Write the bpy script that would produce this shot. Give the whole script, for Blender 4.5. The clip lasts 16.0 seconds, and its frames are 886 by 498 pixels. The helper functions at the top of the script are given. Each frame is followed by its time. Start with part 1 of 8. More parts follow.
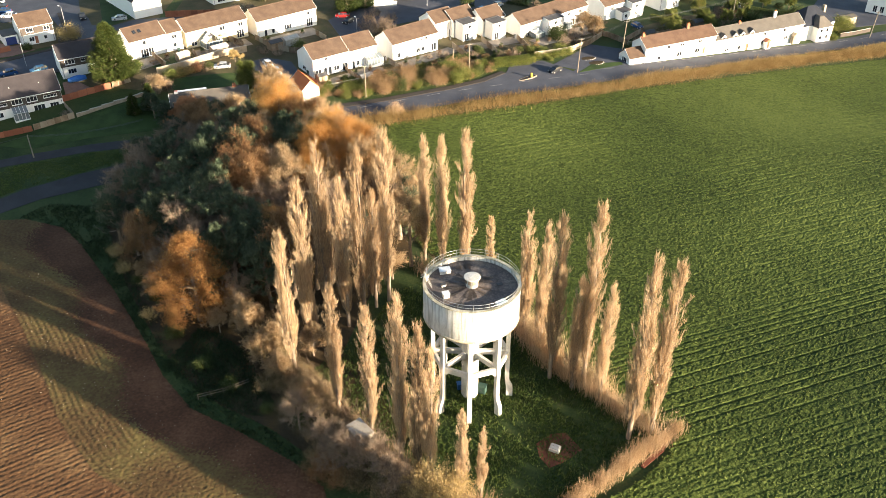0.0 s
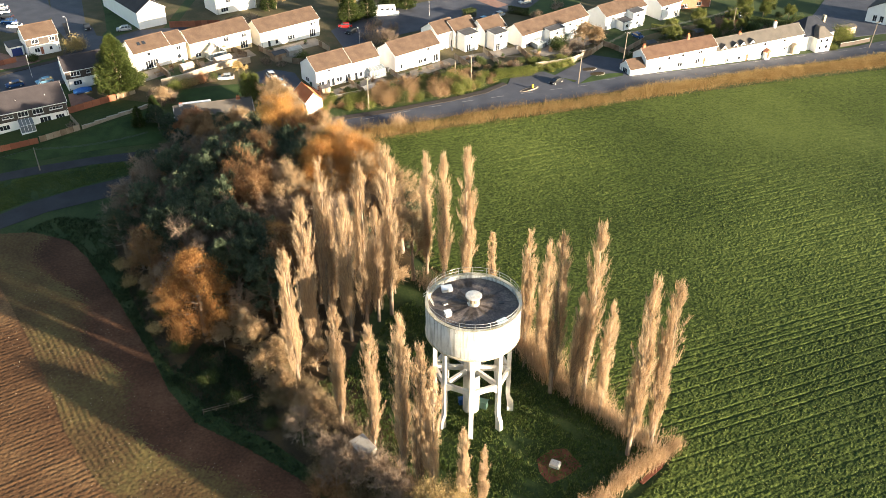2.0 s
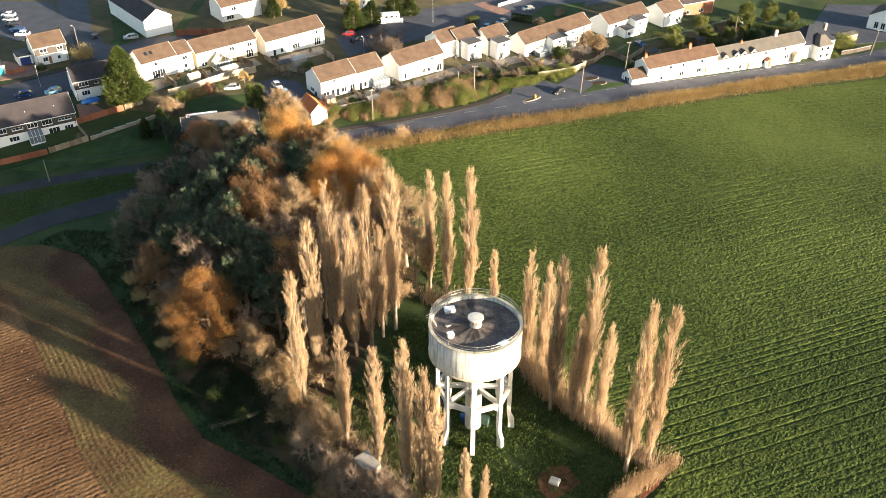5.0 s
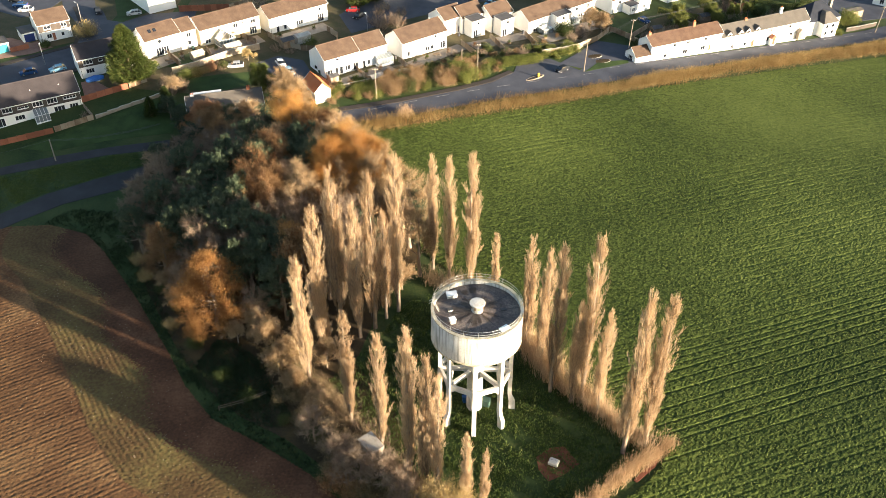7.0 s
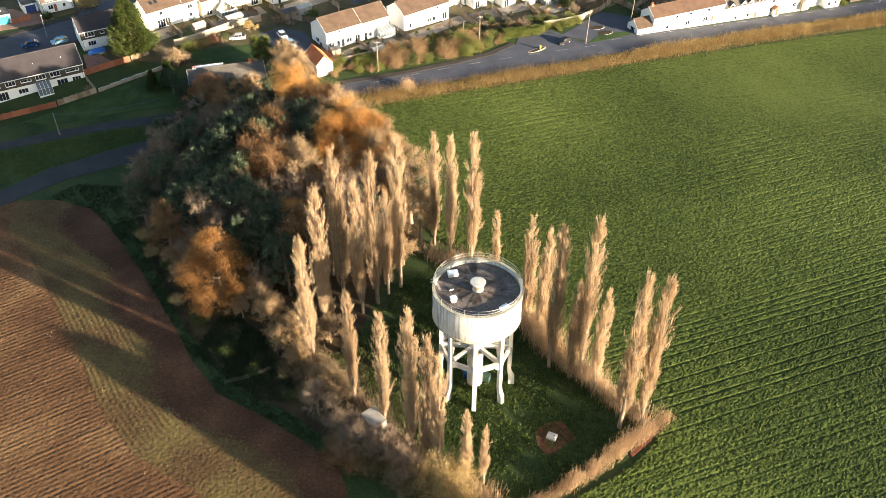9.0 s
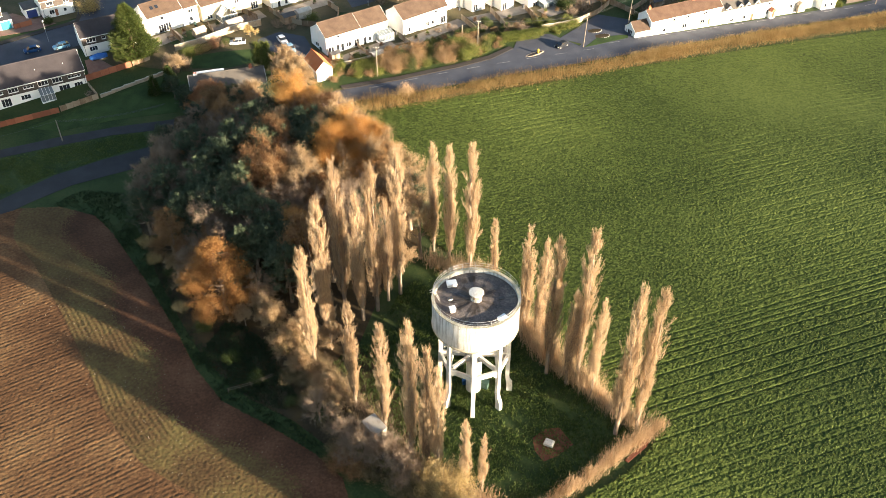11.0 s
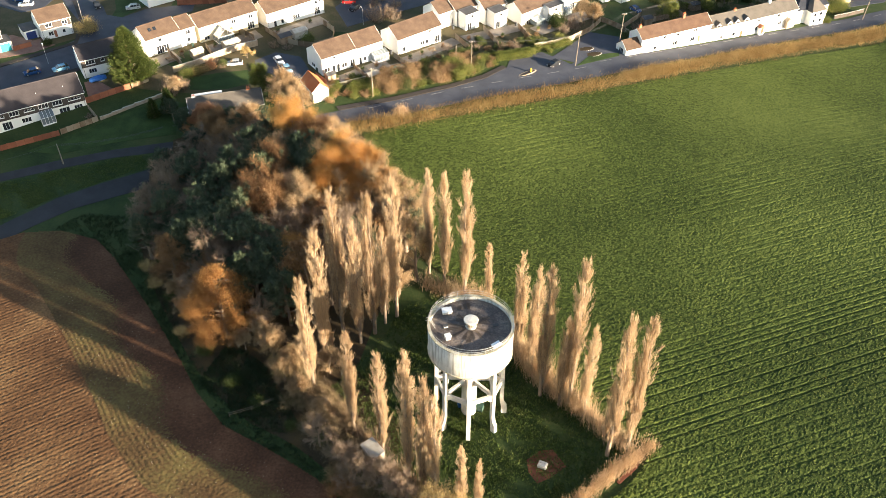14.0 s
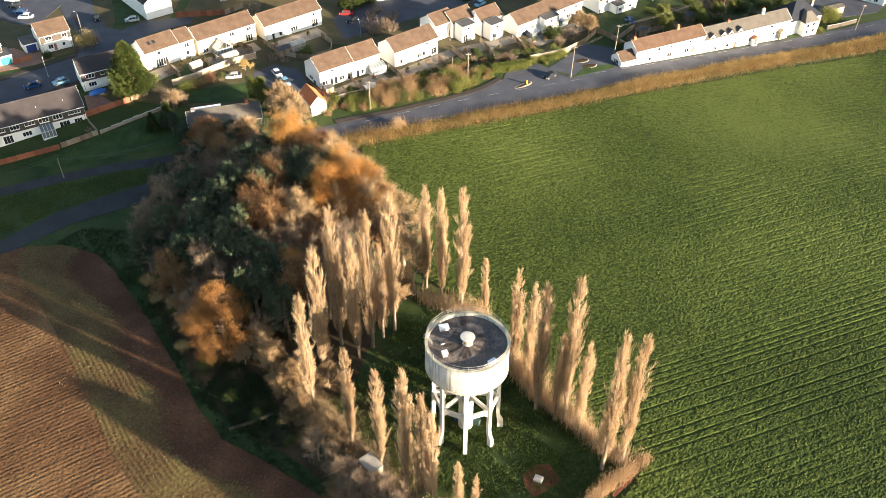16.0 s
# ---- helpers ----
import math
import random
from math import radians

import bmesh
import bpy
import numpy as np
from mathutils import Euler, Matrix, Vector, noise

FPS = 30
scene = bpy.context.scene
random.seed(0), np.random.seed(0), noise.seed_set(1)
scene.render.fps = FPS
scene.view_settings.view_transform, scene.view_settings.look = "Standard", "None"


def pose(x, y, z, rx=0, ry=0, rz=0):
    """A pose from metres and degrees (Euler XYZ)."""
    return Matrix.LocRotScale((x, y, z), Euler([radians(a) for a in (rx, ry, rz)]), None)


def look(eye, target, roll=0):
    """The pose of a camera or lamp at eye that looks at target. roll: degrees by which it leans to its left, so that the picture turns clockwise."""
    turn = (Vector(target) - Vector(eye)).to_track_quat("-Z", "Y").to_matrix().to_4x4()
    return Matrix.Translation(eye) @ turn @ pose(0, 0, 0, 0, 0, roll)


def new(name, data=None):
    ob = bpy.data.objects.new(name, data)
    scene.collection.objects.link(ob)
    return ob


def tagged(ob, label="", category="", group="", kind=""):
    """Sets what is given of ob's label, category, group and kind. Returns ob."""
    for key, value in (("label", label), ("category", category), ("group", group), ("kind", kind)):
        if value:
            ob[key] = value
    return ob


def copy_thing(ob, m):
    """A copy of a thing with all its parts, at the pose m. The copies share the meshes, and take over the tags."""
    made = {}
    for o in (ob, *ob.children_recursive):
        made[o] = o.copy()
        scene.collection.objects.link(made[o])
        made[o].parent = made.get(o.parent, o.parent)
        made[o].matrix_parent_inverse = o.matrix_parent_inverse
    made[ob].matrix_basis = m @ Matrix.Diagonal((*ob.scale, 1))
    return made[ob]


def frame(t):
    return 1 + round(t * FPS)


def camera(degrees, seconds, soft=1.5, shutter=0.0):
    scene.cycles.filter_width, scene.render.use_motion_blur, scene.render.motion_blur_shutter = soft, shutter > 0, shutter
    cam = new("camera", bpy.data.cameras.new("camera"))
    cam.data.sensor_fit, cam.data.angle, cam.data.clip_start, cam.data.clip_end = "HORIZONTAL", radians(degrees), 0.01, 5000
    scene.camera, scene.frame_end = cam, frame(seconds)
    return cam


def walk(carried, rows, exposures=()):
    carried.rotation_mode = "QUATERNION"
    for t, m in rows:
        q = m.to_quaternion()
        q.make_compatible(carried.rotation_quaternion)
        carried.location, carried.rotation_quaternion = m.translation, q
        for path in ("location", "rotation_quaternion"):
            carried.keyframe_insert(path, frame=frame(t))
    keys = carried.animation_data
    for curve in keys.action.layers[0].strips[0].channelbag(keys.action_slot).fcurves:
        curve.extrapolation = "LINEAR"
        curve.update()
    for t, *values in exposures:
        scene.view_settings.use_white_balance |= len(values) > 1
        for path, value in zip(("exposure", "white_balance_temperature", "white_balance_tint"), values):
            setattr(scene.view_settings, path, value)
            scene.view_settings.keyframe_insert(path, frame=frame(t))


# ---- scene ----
cam = camera(54.9, 16.0, soft=0.8)
METRES, EYE, TILT, LEAN, TURN = 28.0, 90.2, -34.0, 0.0, 0.0
ROWS = [
    (0.0, 0.0, 0.0, 0.0, -0.0, 0.0, -0.0),
    (0.5, -0.002, -0.0154, 0.0209, 0.02, -0.01, -0.02),
    (1.0, -0.0035, -0.0337, 0.047, 0.05, -0.0, -0.04),
    (1.5, -0.0027, -0.0484, 0.0705, 0.08, -0.01, -0.06),
    (2.0, -0.0028, -0.0642, 0.0954, 0.1, -0.01, -0.07),
    (2.5, -0.0027, -0.0809, 0.122, 0.13, -0.02, -0.09),
    (3.0, -0.0032, -0.0974, 0.1484, 0.17, -0.03, -0.11),
    (3.5, -0.0033, -0.1146, 0.175, 0.2, -0.04, -0.13),
    (6.0, -0.0015, -0.1989, 0.3054, 0.41, -1.61, -0.32),
    (6.5, -0.0006, -0.2145, 0.3279, 0.47, -2.25, -0.37),
    (7.0, 0.0005, -0.231, 0.3513, 0.52, -2.72, -0.41),
    (7.5, 0.0005, -0.2483, 0.3744, 0.56, -3.51, -0.44),
    (8.0, 0.0007, -0.2638, 0.3975, 0.59, -3.69, -0.45),
    (8.5, 0.002, -0.2818, 0.4207, 0.63, -4.49, -0.47),
    (9.0, 0.0029, -0.299, 0.4441, 0.64, -5.2, -0.49),
    (11.5, 0.0049, -0.3908, 0.5835, 0.55, -5.76, -0.33),
    (12.0, 0.0062, -0.4093, 0.6111, 0.5, -5.74, -0.29),
    (12.5, 0.0065, -0.4282, 0.6399, 0.46, -5.75, -0.23),
    (13.0, 0.0074, -0.4468, 0.6679, 0.42, -5.74, -0.2),
    (13.5, 0.0075, -0.4656, 0.6969, 0.34, -5.74, -0.14),
    (14.0, 0.0066, -0.4838, 0.7252, 0.25, -5.73, -0.08),
    (14.5, 0.008, -0.5013, 0.7522, 0.21, -5.71, -0.05),
    (15.0, 0.0083, -0.5196, 0.7801, 0.14, -5.7, -0.02),
    (15.5, 0.0085, -0.5375, 0.8071, 0.1, -5.7, 0.01),
    (16.0, 0.0093, -0.5542, 0.8316, 0.06, -5.69, 0.02),
]
EXPOSURES = [(0.0, 2.43), (3.5, 2.43), (6.5, 2.39), (8.5, 2.42), (11.5, 2.52), (16.0, 2.50)]
walk(cam, [(t, pose(0, 0, EYE, TILT, LEAN, TURN) @ pose(METRES * x, METRES * y, METRES * z, 90 + pitch, roll, yaw)) for t, x, y, z, yaw, pitch, roll in ROWS], EXPOSURES)

# ---- daylight: low warm sun from behind the camera's right ----
SUN_AZ, SUN_EL = -28.0, 8.5          # degrees from +x, and above the horizon
world = bpy.data.worlds.new("world")
scene.world = world
world.use_nodes = True
wn = world.node_tree.nodes
wn.clear()
sky = wn.new("ShaderNodeTexSky")
sky.sky_type = "NISHITA"
sky.sun_disc = False
sky.sun_elevation = radians(SUN_EL)
sky.sun_rotation = radians(90 - SUN_AZ)
bg = wn.new("ShaderNodeBackground")
bg.inputs["Strength"].default_value = 0.078
wo = wn.new("ShaderNodeOutputWorld")
world.node_tree.links.new(sky.outputs[0], bg.inputs[0])
world.node_tree.links.new(bg.outputs[0], wo.inputs[0])
sun_data = bpy.data.lights.new("sun", "SUN")
sun_data.energy = 5.0
sun_data.angle = radians(0.6)
sun_data.color = (1.0, 0.83, 0.61)
sun = new("sun", sun_data)
s_dir = Vector((math.cos(radians(SUN_EL)) * math.cos(radians(SUN_AZ)), math.cos(radians(SUN_EL)) * math.sin(radians(SUN_AZ)), math.sin(radians(SUN_EL))))
sun.matrix_world = look(s_dir * 400, (0, 0, 0))

# ---- materials ----
def surface(name, cols, scale=3.0, fine=25.0, rough=0.8, bump=0.3, metal=0.0, per_piece=0.0, coords="Object", island=0.0, spec=0.2, gloss=0.0):
    """Two scales of noise over a ramp of two or three base colours, with a fine relief."""
    m = bpy.data.materials.new(name)
    m.use_nodes = True
    nt = m.node_tree
    n, l = nt.nodes, nt.links
    b = n["Principled BSDF"]
    tc = n.new("ShaderNodeTexCoord")
    big, small = n.new("ShaderNodeTexNoise"), n.new("ShaderNodeTexNoise")
    big.inputs["Scale"].default_value, small.inputs["Scale"].default_value = scale, fine
    big.inputs["Detail"].default_value, small.inputs["Detail"].default_value = 4, 3
    for q in (big, small):
        l.new(tc.outputs[coords], q.inputs["Vector"])
    mix = n.new("ShaderNodeMath")
    mix.operation = "ADD"
    half = n.new("ShaderNodeMath")
    half.operation = "MULTIPLY"
    half.inputs[1].default_value = 0.45
    l.new(small.outputs[0], half.inputs[0])
    part_big = n.new("ShaderNodeMath")
    part_big.operation = "MULTIPLY"
    part_big.inputs[1].default_value = 0.6
    l.new(big.outputs[0], part_big.inputs[0])
    l.new(half.outputs[0], mix.inputs[0])
    l.new(part_big.outputs[0], mix.inputs[1])
    last = mix.outputs[0]
    for amount, node, socket in ((per_piece, "ShaderNodeObjectInfo", "Random"), (island, "ShaderNodeNewGeometry", "Random Per Island")):
        if amount:
            src = n.new(node)
            k = n.new("ShaderNodeMath")
            k.operation = "MULTIPLY_ADD"
            k.inputs[1].default_value = amount
            k.inputs[2].default_value = -amount / 2
            l.new(src.outputs[socket], k.inputs[0])
            a = n.new("ShaderNodeMath")
            l.new(last, a.inputs[0])
            l.new(k.outputs[0], a.inputs[1])
            last = a.outputs[0]
    ramp = n.new("ShaderNodeValToRGB")
    e = ramp.color_ramp.elements
    e[0].position, e[1].position = 0.33, 0.72
    e[0].color, e[1].color = (*cols[0], 1), (*cols[-1], 1)
    if len(cols) > 2:
        x = e.new(0.52)
        x.color = (*cols[1], 1)
    l.new(last, ramp.inputs[0])
    l.new(ramp.outputs[0], b.inputs["Base Color"])
    b.inputs["Roughness"].default_value = rough
    b.inputs["Metallic"].default_value = metal
    b.inputs["Specular IOR Level"].default_value = spec
    if bump:
        bp = n.new("ShaderNodeBump")
        bp.inputs["Strength"].default_value = bump
        bp.inputs["Distance"].default_value = 0.05
        l.new(small.outputs[0], bp.inputs["Height"])
        l.new(bp.outputs[0], b.inputs["Normal"])
    return m


def foliage(name, cols, island=0.9, rough=0.7, glow=0.25):
    """Leaves and twigs: colour varies leaf by leaf, some light passes through."""
    m = surface(name, cols, 0.35, 6.0, rough, 0.0, island=island * 0.55, per_piece=0.25, spec=0.15)
    b = m.node_tree.nodes["Principled BSDF"]
    if glow:
        n, l = m.node_tree.nodes, m.node_tree.links
        tr = n.new("ShaderNodeBsdfTranslucent")
        mx = n.new("ShaderNodeMixShader")
        mx.inputs[0].default_value = glow
        out = n["Material Output"]
        ramp = [q for q in n if q.bl_idname == "ShaderNodeValToRGB"][0]
        l.new(ramp.outputs[0], tr.inputs["Color"])
        l.new(b.outputs[0], mx.inputs[1])
        l.new(tr.outputs[0], mx.inputs[2])
        l.new(mx.outputs[0], out.inputs[0])
    return m


M_GRASS = surface("rough_grass", [(0.014, 0.026, 0.008), (0.03, 0.05, 0.014), (0.06, 0.065, 0.022)], 0.12, 3.0, 0.9, 0.8)
M_LAWN = surface("lawn", [(0.017, 0.031, 0.009), (0.030, 0.053, 0.014), (0.048, 0.074, 0.021)], 0.3, 5.0, 0.9, 0.5)
M_LITTER = surface("leaf_litter", [(0.02, 0.016, 0.01), (0.05, 0.035, 0.018), (0.09, 0.055, 0.02)], 0.3, 4.0, 0.95, 0.8)
M_CROPSOIL = surface("crop_soil", [(0.028, 0.034, 0.012), (0.042, 0.052, 0.016), (0.06, 0.07, 0.022)], 0.06, 2.2, 0.9, 1.0)
M_SOIL = surface("plough_soil", [(0.054, 0.0245, 0.011), (0.112, 0.056, 0.025), (0.205, 0.119, 0.053)], 0.08, 2.5, 0.95, 0.7)
M_RED = surface("red_earth", [(0.095, 0.036, 0.022), (0.165, 0.064, 0.039)], 0.8, 9.0, 0.95, 0.7)
M_ROAD = surface("asphalt", [(0.040, 0.043, 0.056), (0.055, 0.059, 0.075), (0.077, 0.081, 0.097)], 0.25, 12.0, 0.8, 0.3)
M_PAVE = surface("pavement_asphalt", [(0.030, 0.026, 0.025), (0.052, 0.045, 0.040)], 0.5, 14.0, 0.85, 0.3)
M_PAINT = surface("road_paint", [(0.14, 0.14, 0.14), (0.34, 0.34, 0.33)], 2.0, 15.0, 0.7, 0.1)
M_PATH = surface("trodden_path", [(0.026, 0.026, 0.029), (0.048, 0.048, 0.053)], 0.3, 8.0, 0.95, 0.5)
M_RENDER = surface("white_render", [(0.77, 0.755, 0.72), (0.85, 0.84, 0.82)], 0.5, 8.0, 0.8, 0.1, per_piece=0.2)
M_CREAM = surface("cream_render", [(0.66, 0.56, 0.38), (0.76, 0.66, 0.46)], 0.5, 8.0, 0.8, 0.1)
M_CONC = surface("painted_concrete", [(0.38, 0.36, 0.32), (0.54, 0.52, 0.48), (0.64, 0.62, 0.58)], 0.6, 7.0, 0.75, 0.15)
M_ROOF_DARK = surface("dark_tiles", [(0.032, 0.028, 0.030), (0.055, 0.047, 0.050)], 0.5, 7.0, 0.8, 0.4)
M_ROOF_RED = surface("clay_tiles", [(0.054, 0.036, 0.026), (0.080, 0.053, 0.038), (0.108, 0.075, 0.055)], 0.5, 7.0, 0.85, 0.4)
M_ROOF_ORANGE = surface("orange_tiles", [(0.45, 0.13, 0.05), (0.55, 0.2, 0.08)], 0.5, 7.0, 0.85, 0.4)
M_SLATE = surface("slate", [(0.07, 0.063, 0.056), (0.115, 0.103, 0.09)], 0.5, 6.0, 0.7, 0.4)
M_FELT = surface("roof_felt", [(0.05, 0.05, 0.055), (0.09, 0.088, 0.09)], 0.6, 8.0, 0.85, 0.3)
M_HUNG = surface("hung_tiles", [(0.055, 0.045, 0.04), (0.085, 0.07, 0.06)], 0.8, 9.0, 0.85, 0.4)
M_FRAME = surface("white_frame", [(0.76, 0.76, 0.75), (0.82, 0.82, 0.81)], 2.0, 20.0, 0.4, 0.0)
M_WOOD = surface("fence_wood", [(0.16, 0.11, 0.07), (0.26, 0.19, 0.13), (0.33, 0.27, 0.20)], 0.7, 9.0, 0.9, 0.3, per_piece=0.5)
M_WOODRED = surface("red_fence_wood", [(0.20, 0.075, 0.045), (0.30, 0.12, 0.07)], 0.7, 9.0, 0.9, 0.3, per_piece=0.5)
M_STONE = surface("garden_wall_stone", [(0.22, 0.17, 0.12), (0.40, 0.33, 0.25)], 1.0, 6.0, 0.9, 0.5)
M_BRICK = surface("red_brick", [(0.24, 0.09, 0.055), (0.34, 0.15, 0.09)], 1.0, 9.0, 0.85, 0.3)
M_BARK = surface("bark", [(0.15, 0.11, 0.08), (0.30, 0.24, 0.185)], 0.8, 8.0, 0.9, 0.6, per_piece=0.3)
M_METAL = surface("galvanised_steel", [(0.40, 0.40, 0.40), (0.52, 0.52, 0.51)], 2.0, 20.0, 0.45, 0.05, metal=0.7)
M_DARKMETAL = surface("dark_metal", [(0.05, 0.05, 0.055), (0.09, 0.09, 0.095)], 2.0, 20.0, 0.5, 0.05)
M_GREENBOX = surface("green_cabinet_paint", [(0.028, 0.058, 0.048), (0.045, 0.085, 0.068)], 1.0, 9.0, 0.6, 0.1)
M_CONC_OLD = surface("weathered_concrete", [(0.28, 0.25, 0.21), (0.42, 0.39, 0.34), (0.52, 0.49, 0.44)], 0.8, 7.0, 0.9, 0.3)
M_GLASS = bpy.data.materials.new("window_glass")
M_GLASS.use_nodes = True
g = M_GLASS.node_tree.nodes["Principled BSDF"]
g.inputs["Base Color"].default_value = (0.02, 0.024, 0.03, 1)
g.inputs["Roughness"].default_value = 0.06
g.inputs["Specular IOR Level"].default_value = 0.8


# ---- building blocks ----
def terrain(x, y):
    """Height of the ground: nearly level fields, a rise towards the houses."""
    xc = max(-170.0, min(170.0, x))
    u = max(0.0, min(1.0, (y - 150.0) / 65.0))
    rise = 3.4 - 0.04 * max(xc, -80.0) if x < 0 else 3.4 - 0.06 * min(xc, 130.0)
    return -0.01 * xc + u * u * (3 - 2 * u) * rise


def part(name, bm, material, parent, label="", smooth=False):
    """Links a bmesh as one mesh object under a thing or a part."""
    me = bpy.data.meshes.new(name)
    bm.normal_update()
    bm.to_mesh(me)
    bm.free()
    return mesh_part(name, me, material, parent, label, smooth)


def mesh_part(name, me, material, parent, label="", smooth=False):
    for m in (material if isinstance(material, (list, tuple)) else [material]):
        if m.name not in me.materials:
            me.materials.append(m)
    if smooth:
        me.polygons.foreach_set("use_smooth", [True] * len(me.polygons))
    ob = new(name, me)
    if parent:
        ob.parent = parent
    if label:
        tagged(ob, label)
    return ob


def thing(name, x, y, z=None, turn=0.0, label="", category="", group="", kind=""):
    """An Empty at the base of a thing, which parents its parts."""
    ob = new(name)
    ob.empty_display_size = 0.3
    ob.matrix_world = pose(x, y, terrain(x, y) if z is None else z, 0, 0, turn)
    return tagged(ob, label, category, group, kind)


def box(bm, x0, y0, z0, x1, y1, z1, m=None):
    v = [bm.verts.new(p) for p in ((x0, y0, z0), (x1, y0, z0), (x1, y1, z0), (x0, y1, z0), (x0, y0, z1), (x1, y0, z1), (x1, y1, z1), (x0, y1, z1))]
    for f in ((3, 2, 1, 0), (4, 5, 6, 7), (0, 1, 5, 4), (1, 2, 6, 5), (2, 3, 7, 6), (3, 0, 4, 7)):
        bm.faces.new([v[i] for i in f])
    if m is not None:
        bmesh.ops.transform(bm, matrix=m, verts=v)
    return v


def bevelled(bm, x0, y0, z0, x1, y1, z1, r=0.03, m=None):
    """A box with broken edges, in its own bmesh first so that only it is bevelled."""
    t = bmesh.new()
    box(t, x0, y0, z0, x1, y1, z1)
    bmesh.ops.bevel(t, geom=t.edges[:], offset=r, segments=1, affect="EDGES")
    if m is not None:
        bmesh.ops.transform(t, matrix=m, verts=t.verts)
    join(bm, t)


def join(bm, t):
    me = bpy.data.meshes.new("tmp")
    t.to_mesh(me)
    t.free()
    bm.from_mesh(me)
    bpy.data.meshes.remove(me)


def tube(bm, a, b, ra, rb=None, n=8, caps=True):
    """A tapered round bar from a to b."""
    a, b = Vector(a), Vector(b)
    rb = ra if rb is None else rb
    q = (b - a).to_track_quat("Z", "Y")
    ring = [[bm.verts.new(p + q @ Vector((r * math.cos(6.28318 * i / n), r * math.sin(6.28318 * i / n), 0))) for i in range(n)] for p, r in ((a, ra), (b, rb))]
    for i in range(n):
        bm.faces.new((ring[0][i], ring[0][(i + 1) % n], ring[1][(i + 1) % n], ring[1][i]))
    if caps:
        bm.faces.new(ring[0][::-1])
        bm.faces.new(ring[1])


def lathe(bm, profile, n=64, closed=False):
    """Turns a profile of (radius, z) round the z axis."""
    rings = [[bm.verts.new((r * math.cos(6.28318 * i / n), r * math.sin(6.28318 * i / n), z)) for i in range(n)] for r, z in profile]
    for a, b in zip(rings, rings[1:] + ([rings[0]] if closed else [])):
        for i in range(n):
            bm.faces.new((a[i], a[(i + 1) % n], b[(i + 1) % n], b[i]))
    return rings


GRID = 3.0


def sheet(name, poly, dz, material, label="", category="", parent=None, grid=GRID, wave=None, kind="structure"):
    """A piece of ground with the given outline, laid dz above the terrain, with a skirt below its edge."""
    bm = bmesh.new()
    face = bm.faces.new([bm.verts.new((x, y, 0)) for x, y in poly])
    face.normal_update()
    if face.normal.z < 0:
        face.normal_flip()
    for axis in (0, 1):
        lo, hi = min(p[axis] for p in poly), max(p[axis] for p in poly)
        k = math.floor(lo / grid) + 1
        while k * grid < hi:
            no = (1, 0, 0) if axis == 0 else (0, 1, 0)
            co = (k * grid, 0, 0) if axis == 0 else (0, k * grid, 0)
            bmesh.ops.bisect_plane(bm, geom=bm.verts[:] + bm.edges[:] + bm.faces[:], plane_co=co, plane_no=no)
            k += 1
    bmesh.ops.triangulate(bm, faces=[f for f in bm.faces if len(f.verts) > 4])
    edge = [e for e in bm.edges if e.is_boundary]
    for v in bm.verts:
        v.co.z = terrain(v.co.x, v.co.y) + dz + (wave(v.co.x, v.co.y) if wave else 0.0)
    low = bmesh.ops.extrude_edge_only(bm, edges=edge)["geom"]
    for v in low:
        if isinstance(v, bmesh.types.BMVert):
            v.co.z -= dz + 0.25
    ob = part(name, bm, material, parent)
    return tagged(ob, label, category, kind=kind)


def blades(rs, base, way, length, width):
    """Narrow triangles: from base along way, as arrays of corners."""
    way = way / np.linalg.norm(way, axis=1, keepdims=True)
    side = np.cross(way, rs.normal(size=way.shape))
    side /= np.linalg.norm(side, axis=1, keepdims=True) + 1e-9
    w = np.asarray(width).reshape(-1, 1) / 2
    return np.stack([base - side * w, base + side * w, base + way * np.asarray(length).reshape(-1, 1)], 1)


def leaves(rs, at, size, up=0.0):
    """Leaf-like triangles in random directions at the given points."""
    n = len(at)
    a = rs.normal(size=(n, 3))
    a[:, 2] += up
    a /= np.linalg.norm(a, axis=1, keepdims=True)
    b = np.cross(a, rs.normal(size=(n, 3)))
    b /= np.linalg.norm(b, axis=1, keepdims=True) + 1e-9
    s = (size * rs.uniform(0.6, 1.3, n)).reshape(-1, 1)
    return np.stack([at - b * s * 0.5, at + b * s * 0.5, at + a * s], 1)


def tri_mesh(name, tris):
    """A mesh from an array of triangles (n, 3, 3)."""
    v = np.asarray(tris).reshape(-1, 3)
    me = bpy.data.meshes.new(name)
    me.from_pydata(v, [], np.arange(len(v)).reshape(-1, 3))
    return me


# ---- ground ----
def build_ground():
    xs = sorted(set([-3000, -1600, -900, -500, -320, 320, 500, 900, 1600, 3000] + [GRID * i for i in range(-80, 81)]))
    ys = sorted(set([-3000, -1500, -700, -300, -120, -50, 400, 520, 800, 1500, 3000] + [GRID * i for i in range(0, 115)]))
    verts = [(x, y, terrain(x, y)) for y in ys for x in xs]
    w = len(xs)
    faces = [(j * w + i, j * w + i + 1, (j + 1) * w + i + 1, (j + 1) * w + i) for j in range(len(ys) - 1) for i in range(w - 1)]
    me = bpy.data.meshes.new("ground")
    me.from_pydata(verts, [], faces)
    tagged(mesh_part("ground", me, M_GRASS, None), "rough grassland and verges under the whole place", "ground", kind="structure")


